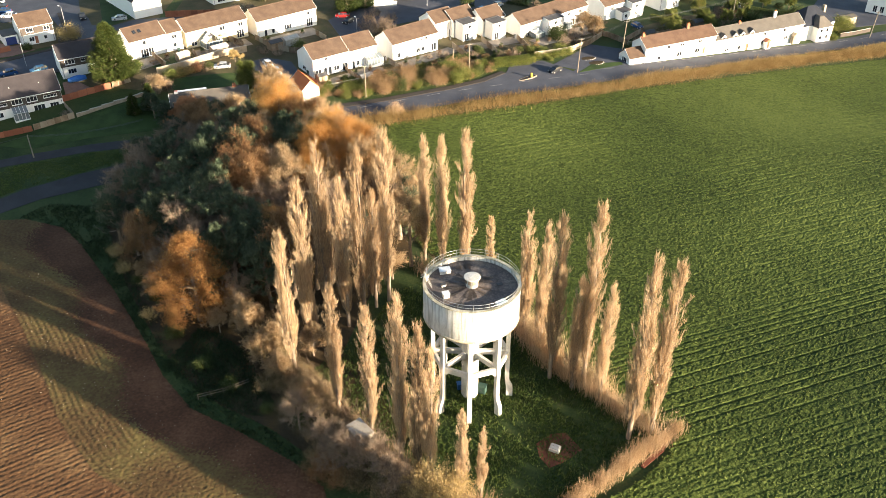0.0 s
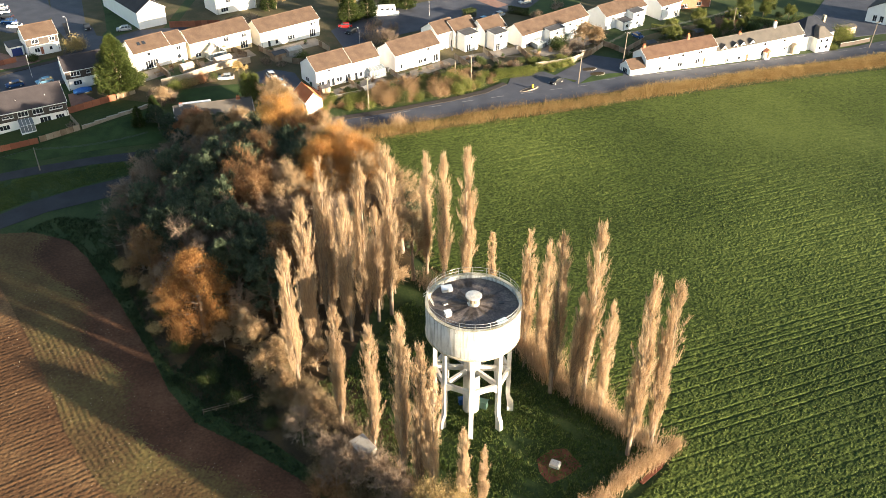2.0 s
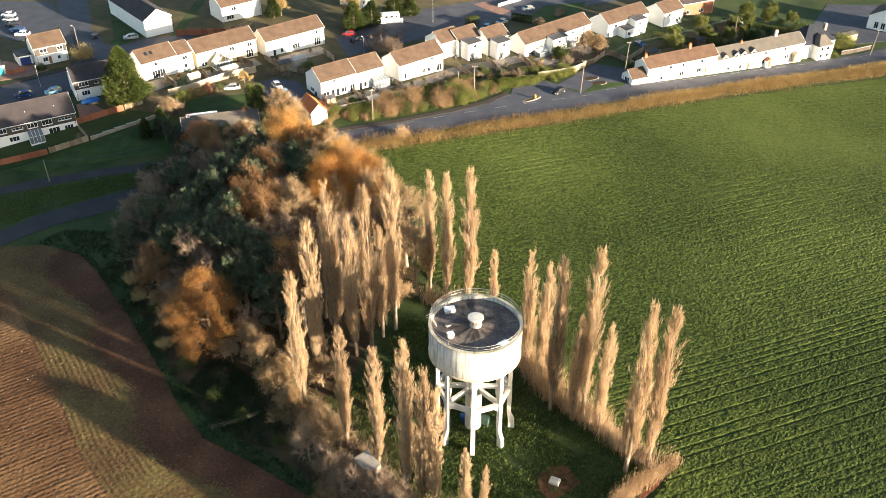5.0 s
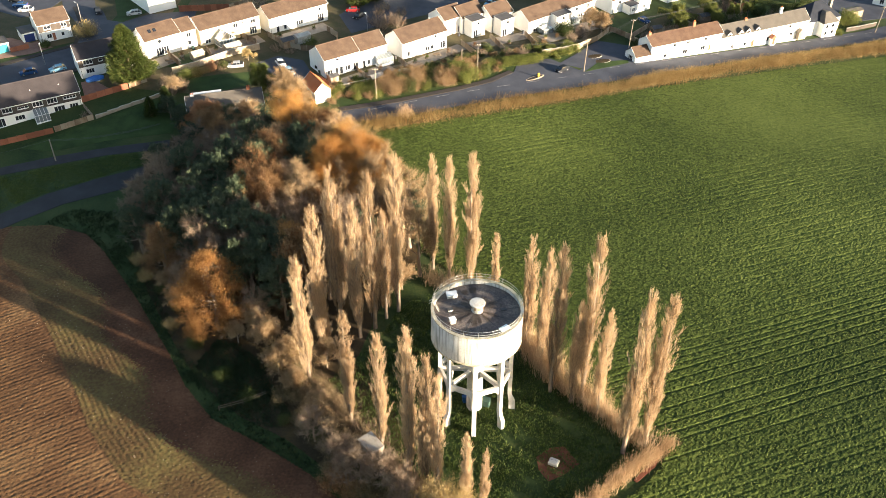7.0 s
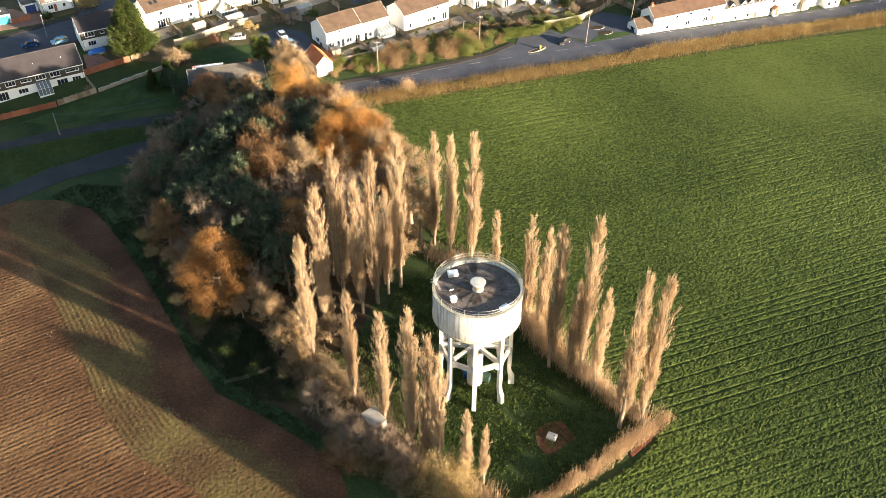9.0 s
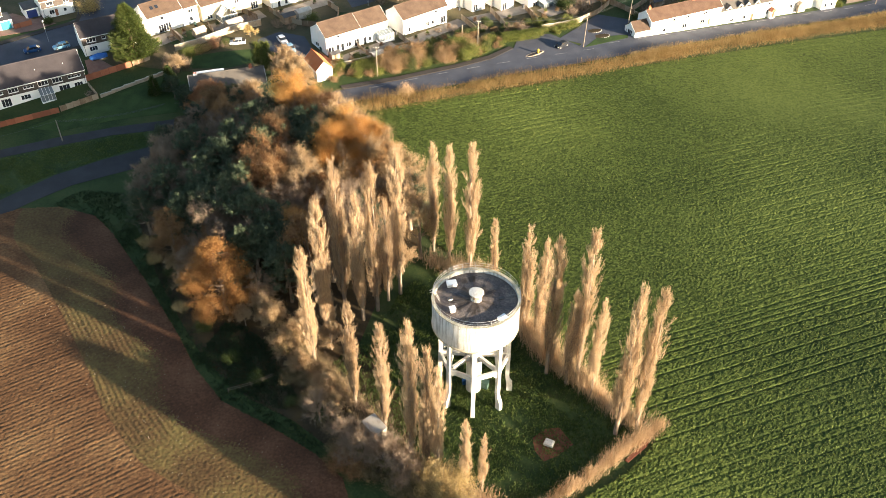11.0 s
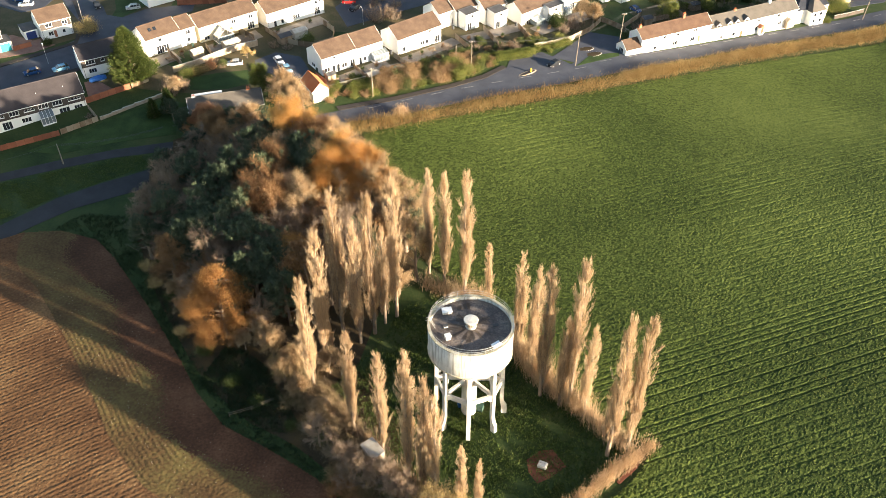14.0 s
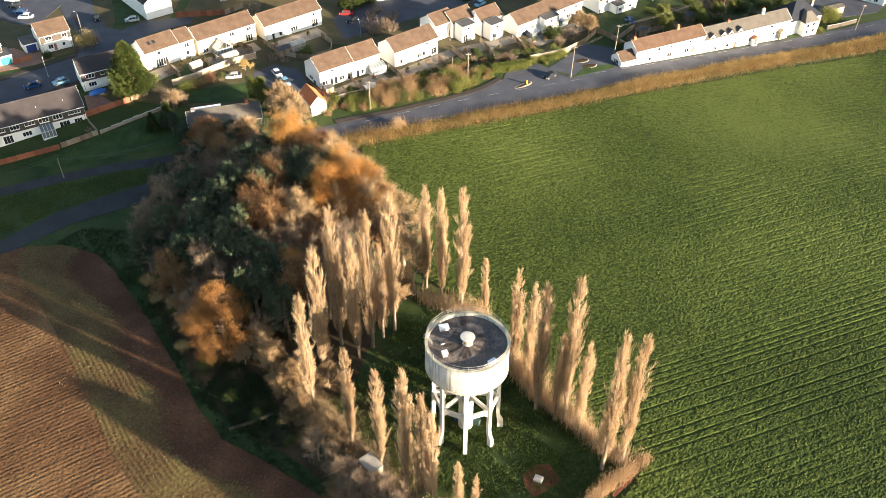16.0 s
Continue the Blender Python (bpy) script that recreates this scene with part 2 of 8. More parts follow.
build_ground()
FIELD = [(-20.1, 179.3), (-9.8, 183.9), (1.5, 187.6), (31.4, 199.4), (65.1, 215.0), (102.1, 231.2), (135.8, 245.0), (215, 280), (230, 60), (120, 20), (0, 20), (8, 66), (26.6, 77.7), (31.5, 82.6), (33.4, 85.9),
         (30.5, 88.6), (26.2, 94.0), (21.5, 100.2), (17.0, 106.0), (12.5, 113.4), (6.0, 124.0), (-3, 132.0), (-13.5, 150.9), (-19.0, 166.6)]
crop_field = sheet("crop_field", FIELD, 0.05, M_CROPSOIL, "green leafy root crop field with faint drill rows", "field")
PLOUGH = [(-16.0, 76.6), (-20.4, 80.7), (-28.9, 86.3), (-37.2, 91.0), (-43.3, 98.2), (-47.8, 105.5), (-57.9, 120.2), (-68.8, 134.6), (-74.0, 139.9), (-82.3, 142.8), (-90.4, 142.0), (-94.2, 139.6),
          (-140, 120), (-150, 20), (-20, 10), (-10, 60)]

# ---- trees ----
TWIG_TAN = foliage("poplar_twigs", [(0.31, 0.21, 0.127), (0.48, 0.345, 0.213), (0.63, 0.475, 0.31)], 0.8, 0.8, 0.4)
TWIG_GREY = foliage("bare_twigs", [(0.12, 0.086, 0.063), (0.21, 0.153, 0.112), (0.32, 0.243, 0.18)], 0.8, 0.85, 0.2)
LEAF_ORANGE = foliage("orange_leaves", [(0.27, 0.118, 0.034), (0.45, 0.22, 0.063), (0.60, 0.35, 0.12)], 0.9, 0.75, 0.45)
LEAF_RUST = foliage("rust_leaves", [(0.14, 0.07, 0.035), (0.24, 0.135, 0.065), (0.34, 0.215, 0.11)], 0.9, 0.75, 0.42)
LEAF_YELLOW = foliage("yellow_leaves", [(0.24, 0.165, 0.07), (0.38, 0.275, 0.12), (0.52, 0.39, 0.19)], 0.9)
LEAF_EVER = foliage("evergreen_needles", [(0.027, 0.041, 0.024), (0.056, 0.079, 0.047), (0.108, 0.130, 0.076)], 0.9, 0.6, 0.1)
LEAF_CYPRESS = foliage("cypress_sprays", [(0.013, 0.024, 0.007), (0.029, 0.046, 0.011), (0.070, 0.088, 0.021)], 0.9, 0.6, 0.15)
LEAF_BRAMBLE = foliage("bramble_stems", [(0.085, 0.068, 0.034), (0.18, 0.135, 0.07), (0.29, 0.22, 0.12)], 0.9, 0.85, 0.2)
LEAF_GREEN = foliage("shrub_leaves", [(0.03, 0.045, 0.012), (0.06, 0.085, 0.025), (0.11, 0.12, 0.04)], 0.9, 0.6, 0.2)
REED = foliage("dry_grass_stems", [(0.17, 0.105, 0.042), (0.30, 0.20, 0.085), (0.43, 0.32, 0.15)], 0.9, 0.85, 0.25)


def limbs(rs, height, radius, spread, levels=3, first=0.25, upright=0.5, n_main=9, thin=0.5):
    """A tapered trunk with limbs: quads of all pieces, and the tips of the finest ones."""
    bm = bmesh.new()
    tips = []

    def grow(a, way, length, r, level):
        steps = 3 if level < 2 else 2
        p, d = Vector(a), Vector(way).normalized()
        pts = [(p.copy(), r)]
        for i in range(steps):
            d = (d + Vector(rs.normal(size=3)) * 0.16 + Vector((0, 0, 0.10 * upright))).normalized()
            p = p + d * (length / steps)
            pts.append((p.copy(), r * (1 - 0.8 * (i + 1) / steps)))
        for (q0, r0), (q1, r1) in zip(pts, pts[1:]):
            tube(bm, q0, q1, r0, max(r1, 0.008), 5 if level == 1 else 3, False)
        if level >= levels:
            tips.extend([(q, d) for q, _ in pts[1:]])
            return
        for _ in range(rs.randint(4, 7)):
            k = rs.uniform(0.3, 1.0)
            i = min(int(k * steps), steps - 1)
            q = pts[i][0].lerp(pts[i + 1][0], k * steps - i)
            side = Vector(rs.normal(size=3))
            side = (side - d * side.dot(d)).normalized()
            grow(q, d * (0.6 + upright * 0.5) + side * 0.8, length * rs.uniform(0.4, 0.65), r * thin * (1.1 - 0.5 * k), level + 1)

    top = Vector((rs.normal() * 0.02 * height, rs.normal() * 0.02 * height, height * 0.86))
    knots = [Vector((0, 0, -0.15)), Vector((0, 0, height * 0.3)) + Vector((rs.normal(), rs.normal(), 0)) * 0.012 * height, Vector((0, 0, height * 0.6)) + Vector((rs.normal(), rs.normal(), 0)) * 0.02 * height, top]
    rad = [radius * 1.25, radius * 0.8, radius * 0.5, radius * 0.15]
    for i in range(3):
        tube(bm, knots[i], knots[i + 1], rad[i], rad[i + 1], 8, False)
    for i in range(n_main):
        k = first + (0.97 - first) * (i + rs.uniform(0, 1)) / n_main
        s = k * 3
        j = min(int(s), 2)
        q = knots[j].lerp(knots[j + 1], s - j)
        az = i * 2.4 + rs.uniform(-0.5, 0.5)
        lift = 0.25 + upright * (0.4 + 0.9 * k)
        grow(q, (math.cos(az), math.sin(az), lift), spread * (1.15 - 0.65 * k) * rs.uniform(0.8, 1.15), radius * 0.45 * (1.15 - 0.8 * k), 1)
    return bm, tips


def tree_thing(name, bm, crown_tris, bark, leaf, label, category, group="", stem="trunk"):
    t = new(name)
    tagged(t, label, category, group)
    st = part(stem, bm, bark, t, smooth=True)
    if stem == "stem_clump":
        st["kind"] = "stuff"
    mesh_part("crown", tri_mesh("crown", crown_tris), leaf, t)
    return t


def poplar(seed, height=28.0, width=1.72):
    """Bare upright Lombardy poplar: a main stem and lesser leaders, whose steep shoots end in fine twigs."""
    rs = np.random.RandomState(seed)
    bm = bmesh.new()
    bend = [Vector((rs.normal() * 0.12, rs.normal() * 0.12, height * k)) for k in (0.33, 0.66, 0.97)]
    knots = [Vector((0, 0, -0.2))] + bend
    for i, (r0, r1) in enumerate(((0.34, 0.25), (0.25, 0.14), (0.14, 0.02))):
        tube(bm, knots[i], knots[i + 1], r0, r1, 8, False)
    # leaders: offset from the stem, where they part from it and where they end, and their share of the width
    lead = [(0.0, 0.0, 0.05, 1.0, 1.0)]
    for q in range(4):
        az, off = rs.uniform(0, 6.28), rs.uniform(0.5, 0.9) * width * 0.5
        lead.append((math.cos(az) * off, math.sin(az) * off, rs.uniform(0.08, 0.3), rs.uniform(0.45, 0.82), rs.uniform(0.5, 0.68)))
    for x, y, lo, hi, share in lead[1:]:
        tube(bm, (0, 0, lo * height * 0.8), (x, y, (lo + 0.12) * height), 0.11, 0.09, 4, False)
        tube(bm, (x, y, (lo + 0.12) * height), (x, y, hi * height * 0.97), 0.09, 0.015, 4, False)
    tris = []
    lumps = [(rs.uniform(0.12, 0.85), rs.uniform(0, 6.28), rs.uniform(0.1, 0.3)) for _ in range(9)]
    n, m = 290, 50
    for i in range(n):
        x, y, lo, hi, share = lead[rs.choice(5, p=(0.48, 0.13, 0.13, 0.13, 0.13))]
        u = ((i * 0.618 + rs.uniform()) % 1.0) ** 0.9
        k = lo + (hi - lo) * (0.05 + 0.91 * u)
        env = width * share * min(1.0, 0.40 + u * 2.2) * min(1.0, (1.04 - u) * 2.9) ** 0.62
        az = rs.uniform(0, 6.28)
        for lk, la, lw in lumps:
            env *= 1 + lw * math.exp(-((k - lk) / 0.06) ** 2) * max(-0.7, math.cos(az - la))
        length = rs.uniform(1.8, 4.2) * (1.0 if u < 0.8 else 0.6)
        start = np.array([x, y, max(k * height - length * 0.35, 1.4)])
        reach = env * rs.uniform(0.3, 1.0)
        mid = start + np.array([math.cos(az) * reach * 0.75, math.sin(az) * reach * 0.75, length * 0.45])
        end = start + np.array([math.cos(az) * reach, math.sin(az) * reach, length])
        tube(bm, start, mid, 0.04, 0.026, 3, False)
        tube(bm, mid, end, 0.026, 0.01, 3, False)
        w = rs.uniform(0.1, 1.0, m)[:, None]
        at = np.where(w < 0.5, start + (mid - start) * w * 2, mid + (end - mid) * (w * 2 - 1))
        at = at + rs.normal(size=(m, 3)) * 0.13
        way = np.stack([math.cos(az) * 0.14 + rs.normal(size=m) * 0.15, math.sin(az) * 0.14 + rs.normal(size=m) * 0.15, rs.uniform(0.8, 1.3, m)], 1)
        tris.append(blades(rs, at, way, rs.uniform(0.4, 1.15, m), rs.uniform(0.028, 0.05, m)))
    return tree_thing("poplar_tree", bm, np.concatenate(tris), M_BARK, TWIG_TAN, "tall bare Lombardy poplar with tan upright twigs", "tree", "poplars round the water tower")


def broadleaf(seed, height, spread, leaf, label, density=70, size=0.30, twigs=0):
    """A rounded tree with leaves in uneven clumps at the ends of its limbs, with gaps."""
    rs = np.random.RandomState(seed)
    bm, tips = limbs(rs, height, 0.022 * height, spread, 3, 0.28, 0.55, 12)
    tris = []
    for q, d in tips:
        if rs.uniform() < 0.12:
            continue
        if twigs:
            m = twigs
            way = np.array(d) + rs.normal(size=(m, 3)) * 0.42 + np.array([0, 0, 0.2])
            tris.append(blades(rs, np.array(q) - np.array(d) * rs.uniform(0, 0.8, (m, 1)), way, rs.uniform(0.7, 2.0, m), rs.uniform(0.03, 0.055, m)))
        if density:
            m = int(density * rs.uniform(0.4, 1.4))
            tris.append(leaves(rs, np.array(q) + rs.normal(size=(m, 3)) * np.array([0.034, 0.034, 0.026]) * height, size, 0.2))
    return tree_thing("autumn_tree" if density else "bare_tree", bm, np.concatenate(tris), M_BARK, leaf, label, "tree", "trees of the copse")


def oak(seed, height, spread):
    """A broad tree, leafy nearly to the ground: clumps of leaves on every bough, with gaps between them."""
    rs = np.random.RandomState(seed)
    bm, tips = limbs(rs, height, 0.024 * height, spread * 0.8, 2, 0.14, 0.4, 15)
    tris = []
    for i in range(220):
        k = rs.uniform(0.10, 1.0)
        env = spread * (1.0 - max(0.0, (k - 0.42) / 0.62) ** 1.7) * min(1.0, 0.55 + k * 1.6)
        az = rs.uniform(0, 6.283)
        out = env * rs.uniform(0.55, 1.06) * (0.9 + 0.12 * math.sin(3 * az + 7 * k))
        c = np.array([math.cos(az) * out, math.sin(az) * out, k * height])
        m = rs.randint(120, 230)
        tris.append(leaves(rs, c + rs.normal(size=(m, 3)) * np.array([0.62, 0.62, 0.42]), 0.155, 0.2))
        if i % 3 == 0:
            tube(bm, (0, 0, max(1.5, k * height - 0.45 * out)), c, 0.05, 0.012, 3, False)
        m = 14
        way = np.array([math.cos(az), math.sin(az), 0.8]) + rs.normal(size=(m, 3)) * 0.5
        tris.append(blades(rs, c + rs.normal(size=(m, 3)) * 0.4, way, rs.uniform(0.5, 1.2, m), rs.uniform(0.03, 0.05, m)))
    return tree_thing("autumn_tree", bm, np.concatenate(tris), M_BARK, LEAF_OAK, "broad autumn oak with dense orange-brown leaves", "tree", "trees of the copse")


LEAF_OAK = foliage("oak_leaves", [(0.20, 0.095, 0.033), (0.36, 0.19, 0.07), (0.48, 0.28, 0.105)], 0.85, 0.75, 0.42)


def evergreen(seed, height, spread, label, leaf, upward=0.5, kind="evergreen_tree", first=0.25):
    """A dark pine-like tree: limbs in storeys that end in upturned tufts of needles."""
    rs = np.random.RandomState(seed)
    bm, tips = limbs(rs, height, 0.02 * height, spread, 2, first, 0.25, 19)
    tris = []
    for q, d in tips:
        for _ in range(2):
            c = np.array(q) + rs.normal(size=3) * np.array([0.5, 0.5, 0.3])
            m = rs.randint(26, 42)
            way = rs.normal(size=(m, 3)) + np.array([d[0] * 0.5, d[1] * 0.5, upward + 0.5])
            tris.append(blades(rs, c + rs.normal(size=(m, 3)) * 0.18, way, rs.uniform(0.3, 0.72, m), rs.uniform(0.09, 0.155, m)))
    return tree_thing(kind, bm, np.concatenate(tris), M_BARK, leaf, label, "tree", "trees of the copse")


def cypress(seed, height, spread, n=820, m=60, low=1.35, taper=0.72):
    """A broad conifer whose drooping sprays cover it to the ground."""
    rs = np.random.RandomState(seed)
    bm = bmesh.new()
    tube(bm, (0, 0, -0.2), (0, 0, height * 0.5), 0.32, 0.2, 8, False)
    tube(bm, (0, 0, height * 0.5), (0, 0, height * 0.98), 0.2, 0.03, 8, False)
    tris = []
    for i in range(n):
        k = ((i + rs.uniform()) / n) ** low
        az = rs.uniform(0, 6.28)
        env = spread * (1 - k) ** taper * (0.86 + 0.22 * math.sin(az * 3 + k * 9) * rs.uniform(0.3, 1)) + 0.25
        c0 = np.array([0, 0, 0.4 + k * (height - 0.8)])
        c1 = c0 + np.array([math.cos(az) * env, math.sin(az) * env, 0.35 * env])
        if i % 4 == 0:
            tube(bm, c0, c1, 0.05, 0.015, 3, False)
        u = rs.uniform(0.35, 1.0, m)[:, None]
        at = c0 + (c1 - c0) * u + rs.normal(size=(m, 3)) * 0.22
        way = np.array([math.cos(az), math.sin(az), 0.7]) + rs.normal(size=(m, 3)) * 0.5
        tris.append(blades(rs, at, way, rs.uniform(0.3, 0.7, m), rs.uniform(0.09, 0.18, m)))
    return tree_thing("conifer_tree", bm, np.concatenate(tris), M_BARK, LEAF_CYPRESS, "broad green garden conifer with dense upturned sprays", "tree")


def shrub(seed, r, h, leaf, label, leafy=1.0, name="shrub"):
    """A low many-stemmed bush with twigs and leaves."""
    rs = np.random.RandomState(seed)
    bm = bmesh.new()
    tris = []
    for i in range(26):
        az, out = rs.uniform(0, 6.28), r * math.sqrt(rs.uniform(0.02, 1))
        end = np.array([math.cos(az) * out, math.sin(az) * out, h * (1 - 0.5 * (out / r) ** 2) * rs.uniform(0.7, 1.1)])
        foot = np.array([math.cos(az) * out * 0.35, math.sin(az) * out * 0.35, -0.1])
        tube(bm, foot, end, 0.035, 0.008, 3, False)
        m = int(120 * leafy)
        u = rs.uniform(0.3, 1.05, m)[:, None]
        if m:
            tris.append(leaves(rs, foot + (end - foot) * u + rs.normal(size=(m, 3)) * 0.28 * min(r, 1.5), 0.115, 0.3))
        m = 22
        u = rs.uniform(0.25, 1.0, m)[:, None]
        tris.append(blades(rs, foot + (end - foot) * u + rs.normal(size=(m, 3)) * 0.12, (end - foot) * 0.4 + rs.normal(size=(m, 3)) * 0.8 + np.array([0, 0, 0.8]), rs.uniform(0.3, 0.8, m), rs.uniform(0.03, 0.05, m)))
    return tree_thing(name, bm, np.concatenate(tris), M_BARK, leaf, label, "shrub", stem="stem_clump")


def planted(protos, spots, rs, base_h, sink=0.1):
    """Sets prototypes and copies of them at (x, y, height) spots; each prototype itself takes the first spot it gets."""
    used = set()
    for i, (x, y, h) in enumerate(spots):
        p = protos[(i * 7 + i // 3) % len(protos)]
        s = h / base_h
        m = pose(x, y, terrain(x, y) - sink, 0, 0, rs.uniform(0, 360)) @ Matrix.Diagonal((s ** 0.75, s ** 0.75, s, 1))
        if p.name in used:
            copy_thing(p, Matrix()).matrix_world = m
        else:
            used.add(p.name)
            p.matrix_world = m
    for p in protos:
        if p.name not in used:
            p.matrix_world = pose(spots[0][0] + 2, spots[0][1] + 2, terrain(spots[0][0] + 2, spots[0][1] + 2))


POPLARS = [(-22.9, 99.1, 26.4), (-15.2, 90.6, 23.4), (-10.1, 86.0, 23.4), (-5.7, 80.6, 29.2), (-3.1, 78.6, 26.6), (2.4, 75.1, 16.1), (-21.0, 105.2, 31.1), (-19.2, 113.8, 32.1), (-15.6, 110.6, 28.2),
           (-13.2, 113.1, 32.7), (-11.4, 115.8, 23.5), (-9.3, 117.7, 32.9), (-3.3, 130.3, 25.2), (-0.25, 126.8, 27.2), (3.7, 122.6, 30.8), (8.2, 122.7, 14.3), (13.2, 109.1, 23.1), (15.4, 103.6, 24.8),
           (16.5, 98.4, 30.1), (19.6, 96.1, 21.4), (21.3, 96.6, 32.8), (23.5, 93.7, 21.4), (26.4, 85.8, 31.6), (29.9, 87.0, 30.4), (-20.8, 105.8, 16.7), (5.0, 75.0, 13.0), (-1.5, 78.0, 23.5)]
rs_trees = np.random.RandomState(5)
planted([poplar(11 + i) for i in range(6)], POPLARS, rs_trees, 28.0)

# ---- the water tower ----
TX, TY, TR = 4.0, 94.85, 6.75
TANK_LOW, RIM = 15.05, 20.75


def tank_paint():
    """White-painted concrete with grey streaks that run down from the rim and a dirty lower edge."""
    m = surface("tank_paint", [(0.40, 0.39, 0.36), (0.53, 0.52, 0.485), (0.62, 0.605, 0.575)], 0.5, 5.0, 0.75, 0.12)
    n, l = m.node_tree.nodes, m.node_tree.links
    b = n["Principled BSDF"]
    ramp = [q for q in n if q.bl_idname == "ShaderNodeValToRGB"][0]
    tc = [q for q in n if q.bl_idname == "ShaderNodeTexCoord"][0]
    mp = n.new("ShaderNodeMapping")
    mp.inputs["Scale"].default_value = (1.3, 1.3, 0.09)
    l.new(tc.outputs["Object"], mp.inputs["Vector"])
    st = n.new("ShaderNodeTexNoise")
    st.inputs["Scale"].default_value = 2.2
    st.inputs["Detail"].default_value = 5
    l.new(mp.outputs[0], st.inputs["Vector"])
    mask = n.new("ShaderNodeValToRGB")
    mask.color_ramp.elements[0].position, mask.color_ramp.elements[1].position = 0.45, 0.66
    l.new(st.outputs[0], mask.inputs[0])
    k = n.new("ShaderNodeMath")
    k.operation = "MULTIPLY"
    k.inputs[1].default_value = 0.85
    l.new(mask.outputs[0], k.inputs[0])
    mx = n.new("ShaderNodeMix")
    mx.data_type = "RGBA"
    l.new(k.outputs[0], mx.inputs["Factor"])
    l.new(ramp.outputs[0], mx.inputs["A"])
    mx.inputs["B"].default_value = (0.19, 0.19, 0.17, 1)
    l.new(mx.outputs["Result"], b.inputs["Base Color"])
    return m


M_TANK = tank_paint()
M_TANKEDGE = surface("stained_concrete_edge", [(0.20, 0.18, 0.10), (0.42, 0.38, 0.28), (0.60, 0.57, 0.50)], 0.9, 6.0, 0.85, 0.3)
M_TANKROOF = surface("bitumen_roof", [(0.050, 0.044, 0.045), (0.118, 0.096, 0.088), (0.25, 0.205, 0.17)], 0.45, 4.0, 0.8, 0.25)


M_FELTPALE = surface("bleached_felt", [(0.085, 0.07, 0.062), (0.15, 0.12, 0.10), (0.21, 0.17, 0.14)], 0.9, 5.0, 0.85, 0.25, per_piece=0.4)


def water_tower():
    t = thing("water_tower", TX, TY, terrain(TX, TY), 0, "white concrete water tower on eight legs with railed flat roof", "water tower")
    bm = bmesh.new()
    lathe(bm, [(TR - 0.35, 19.93), (TR - 0.35, RIM - 0.12), (TR + 0.0, RIM - 0.12), (TR, TANK_LOW + 0.85), (TR - 0.02, TANK_LOW + 0.70), (TR - 0.2, TANK_LOW + 0.60)], 96)
    part("tank_wall", bm, M_TANK, t, "white painted wall with grey streaks", True)
    bm = bmesh.new()
    lathe(bm, [(TR - 0.1, TANK_LOW + 0.72), (TR + 0.09, TANK_LOW + 0.70), (TR + 0.10, TANK_LOW + 0.48), (TR - 0.12, TANK_LOW + 0.18), (TR - 0.5, TANK_LOW - 0.18), (TR - 1.0, TANK_LOW - 0.45), (5.2, TANK_LOW - 0.6), (1.2, TANK_LOW - 0.6), (0.02, TANK_LOW - 0.6)], 96)
    part("tank_underside", bm, M_TANKEDGE, t, "stained concrete lower edge", True)
    bm = bmesh.new()
    lathe(bm, [(TR - 0.42, RIM - 0.14), (TR - 0.42, RIM), (TR + 0.06, RIM), (TR + 0.06, RIM - 0.14)], 96, True)
    part("rim", bm, M_TANKEDGE, t, "weathered coping round the roof")
    bm = bmesh.new()
    rings = lathe(bm, [(TR - 0.3, 19.98), (5.0, 20.06), (3.0, 20.16), (1.0, 20.24), (0.02, 20.26)], 64)
    part("roof", bm, M_TANKROOF, t, "dark bitumen roof with paler worn patches")
    # seams between the roof's felt strips
    for i in range(12):
        a = radians(30 * i + 8)
        bm = bmesh.new()
        box(bm, 1.2, -0.03, 20.18, 6.3, 0.03, 20.20, pose(0, 0, 0.0, 0, 0, math.degrees(a)) @ pose(0, 0, 0, 0, 1.6, 0) @ pose(0, 0, 0.06))
        part("roof_seam", bm, M_FELT, t)
    # felt sheets laid as sectors round the turret, some bleached
    rs = np.random.RandomState(8)
    for i in range(24):
        for r0, r1, odds in ((1.0, rs.uniform(2.8, 4.0), 0.62), (4.05, rs.uniform(4.6, 6.1), 0.2)):
            if rs.uniform() > odds:
                continue
            bm = bmesh.new()
            a0, a1 = radians(15 * i + rs.uniform(0, 2)), radians(15 * i + 15 - rs.uniform(0, 2))
            vs = [bm.verts.new((r * math.cos(a), r * math.sin(a), np.interp(r, [1.0, 3.0, 5.0, 6.45], [20.24, 20.16, 20.06, 19.98]) + 0.012)) for r, a in ((r0, a0), (r1, a0), (r1 * rs.uniform(0.95, 1.0), (a0 + a1) / 2), (r1 * rs.uniform(0.9, 1.0), a1), (r0, a1), (r0, (a0 + a1) / 2))]
            bm.faces.new(vs)
            bmesh.ops.solidify(bm, geom=bm.faces[:], thickness=0.008)
            part("felt_sheet", bm, M_FELTPALE, t)
    vent = bmesh.new()
    lathe(vent, [(0.86, 20.08), (0.86, 21.53), (0.02, 21.53)], 32)
    v = part("central_vent", vent, M_TANK, t, "round white vent turret", False)
    bm = bmesh.new()
    lathe(bm, [(0.02, 21.54), (1.12, 21.54), (1.16, 21.58), (1.16, 21.70), (1.1, 21.74), (0.02, 21.80)], 32)
    part("vent_cap", bm, M_CONC, v, "pale concrete cap")
    for i in range(8):
        bm = bmesh.new()
        box(bm, 0.80, -0.2, 20.78, 0.885, 0.2, 21.33, pose(0, 0, 0, 0, 0, 45 * i + 20))
        part("louvre", bm, M_WOOD, v)
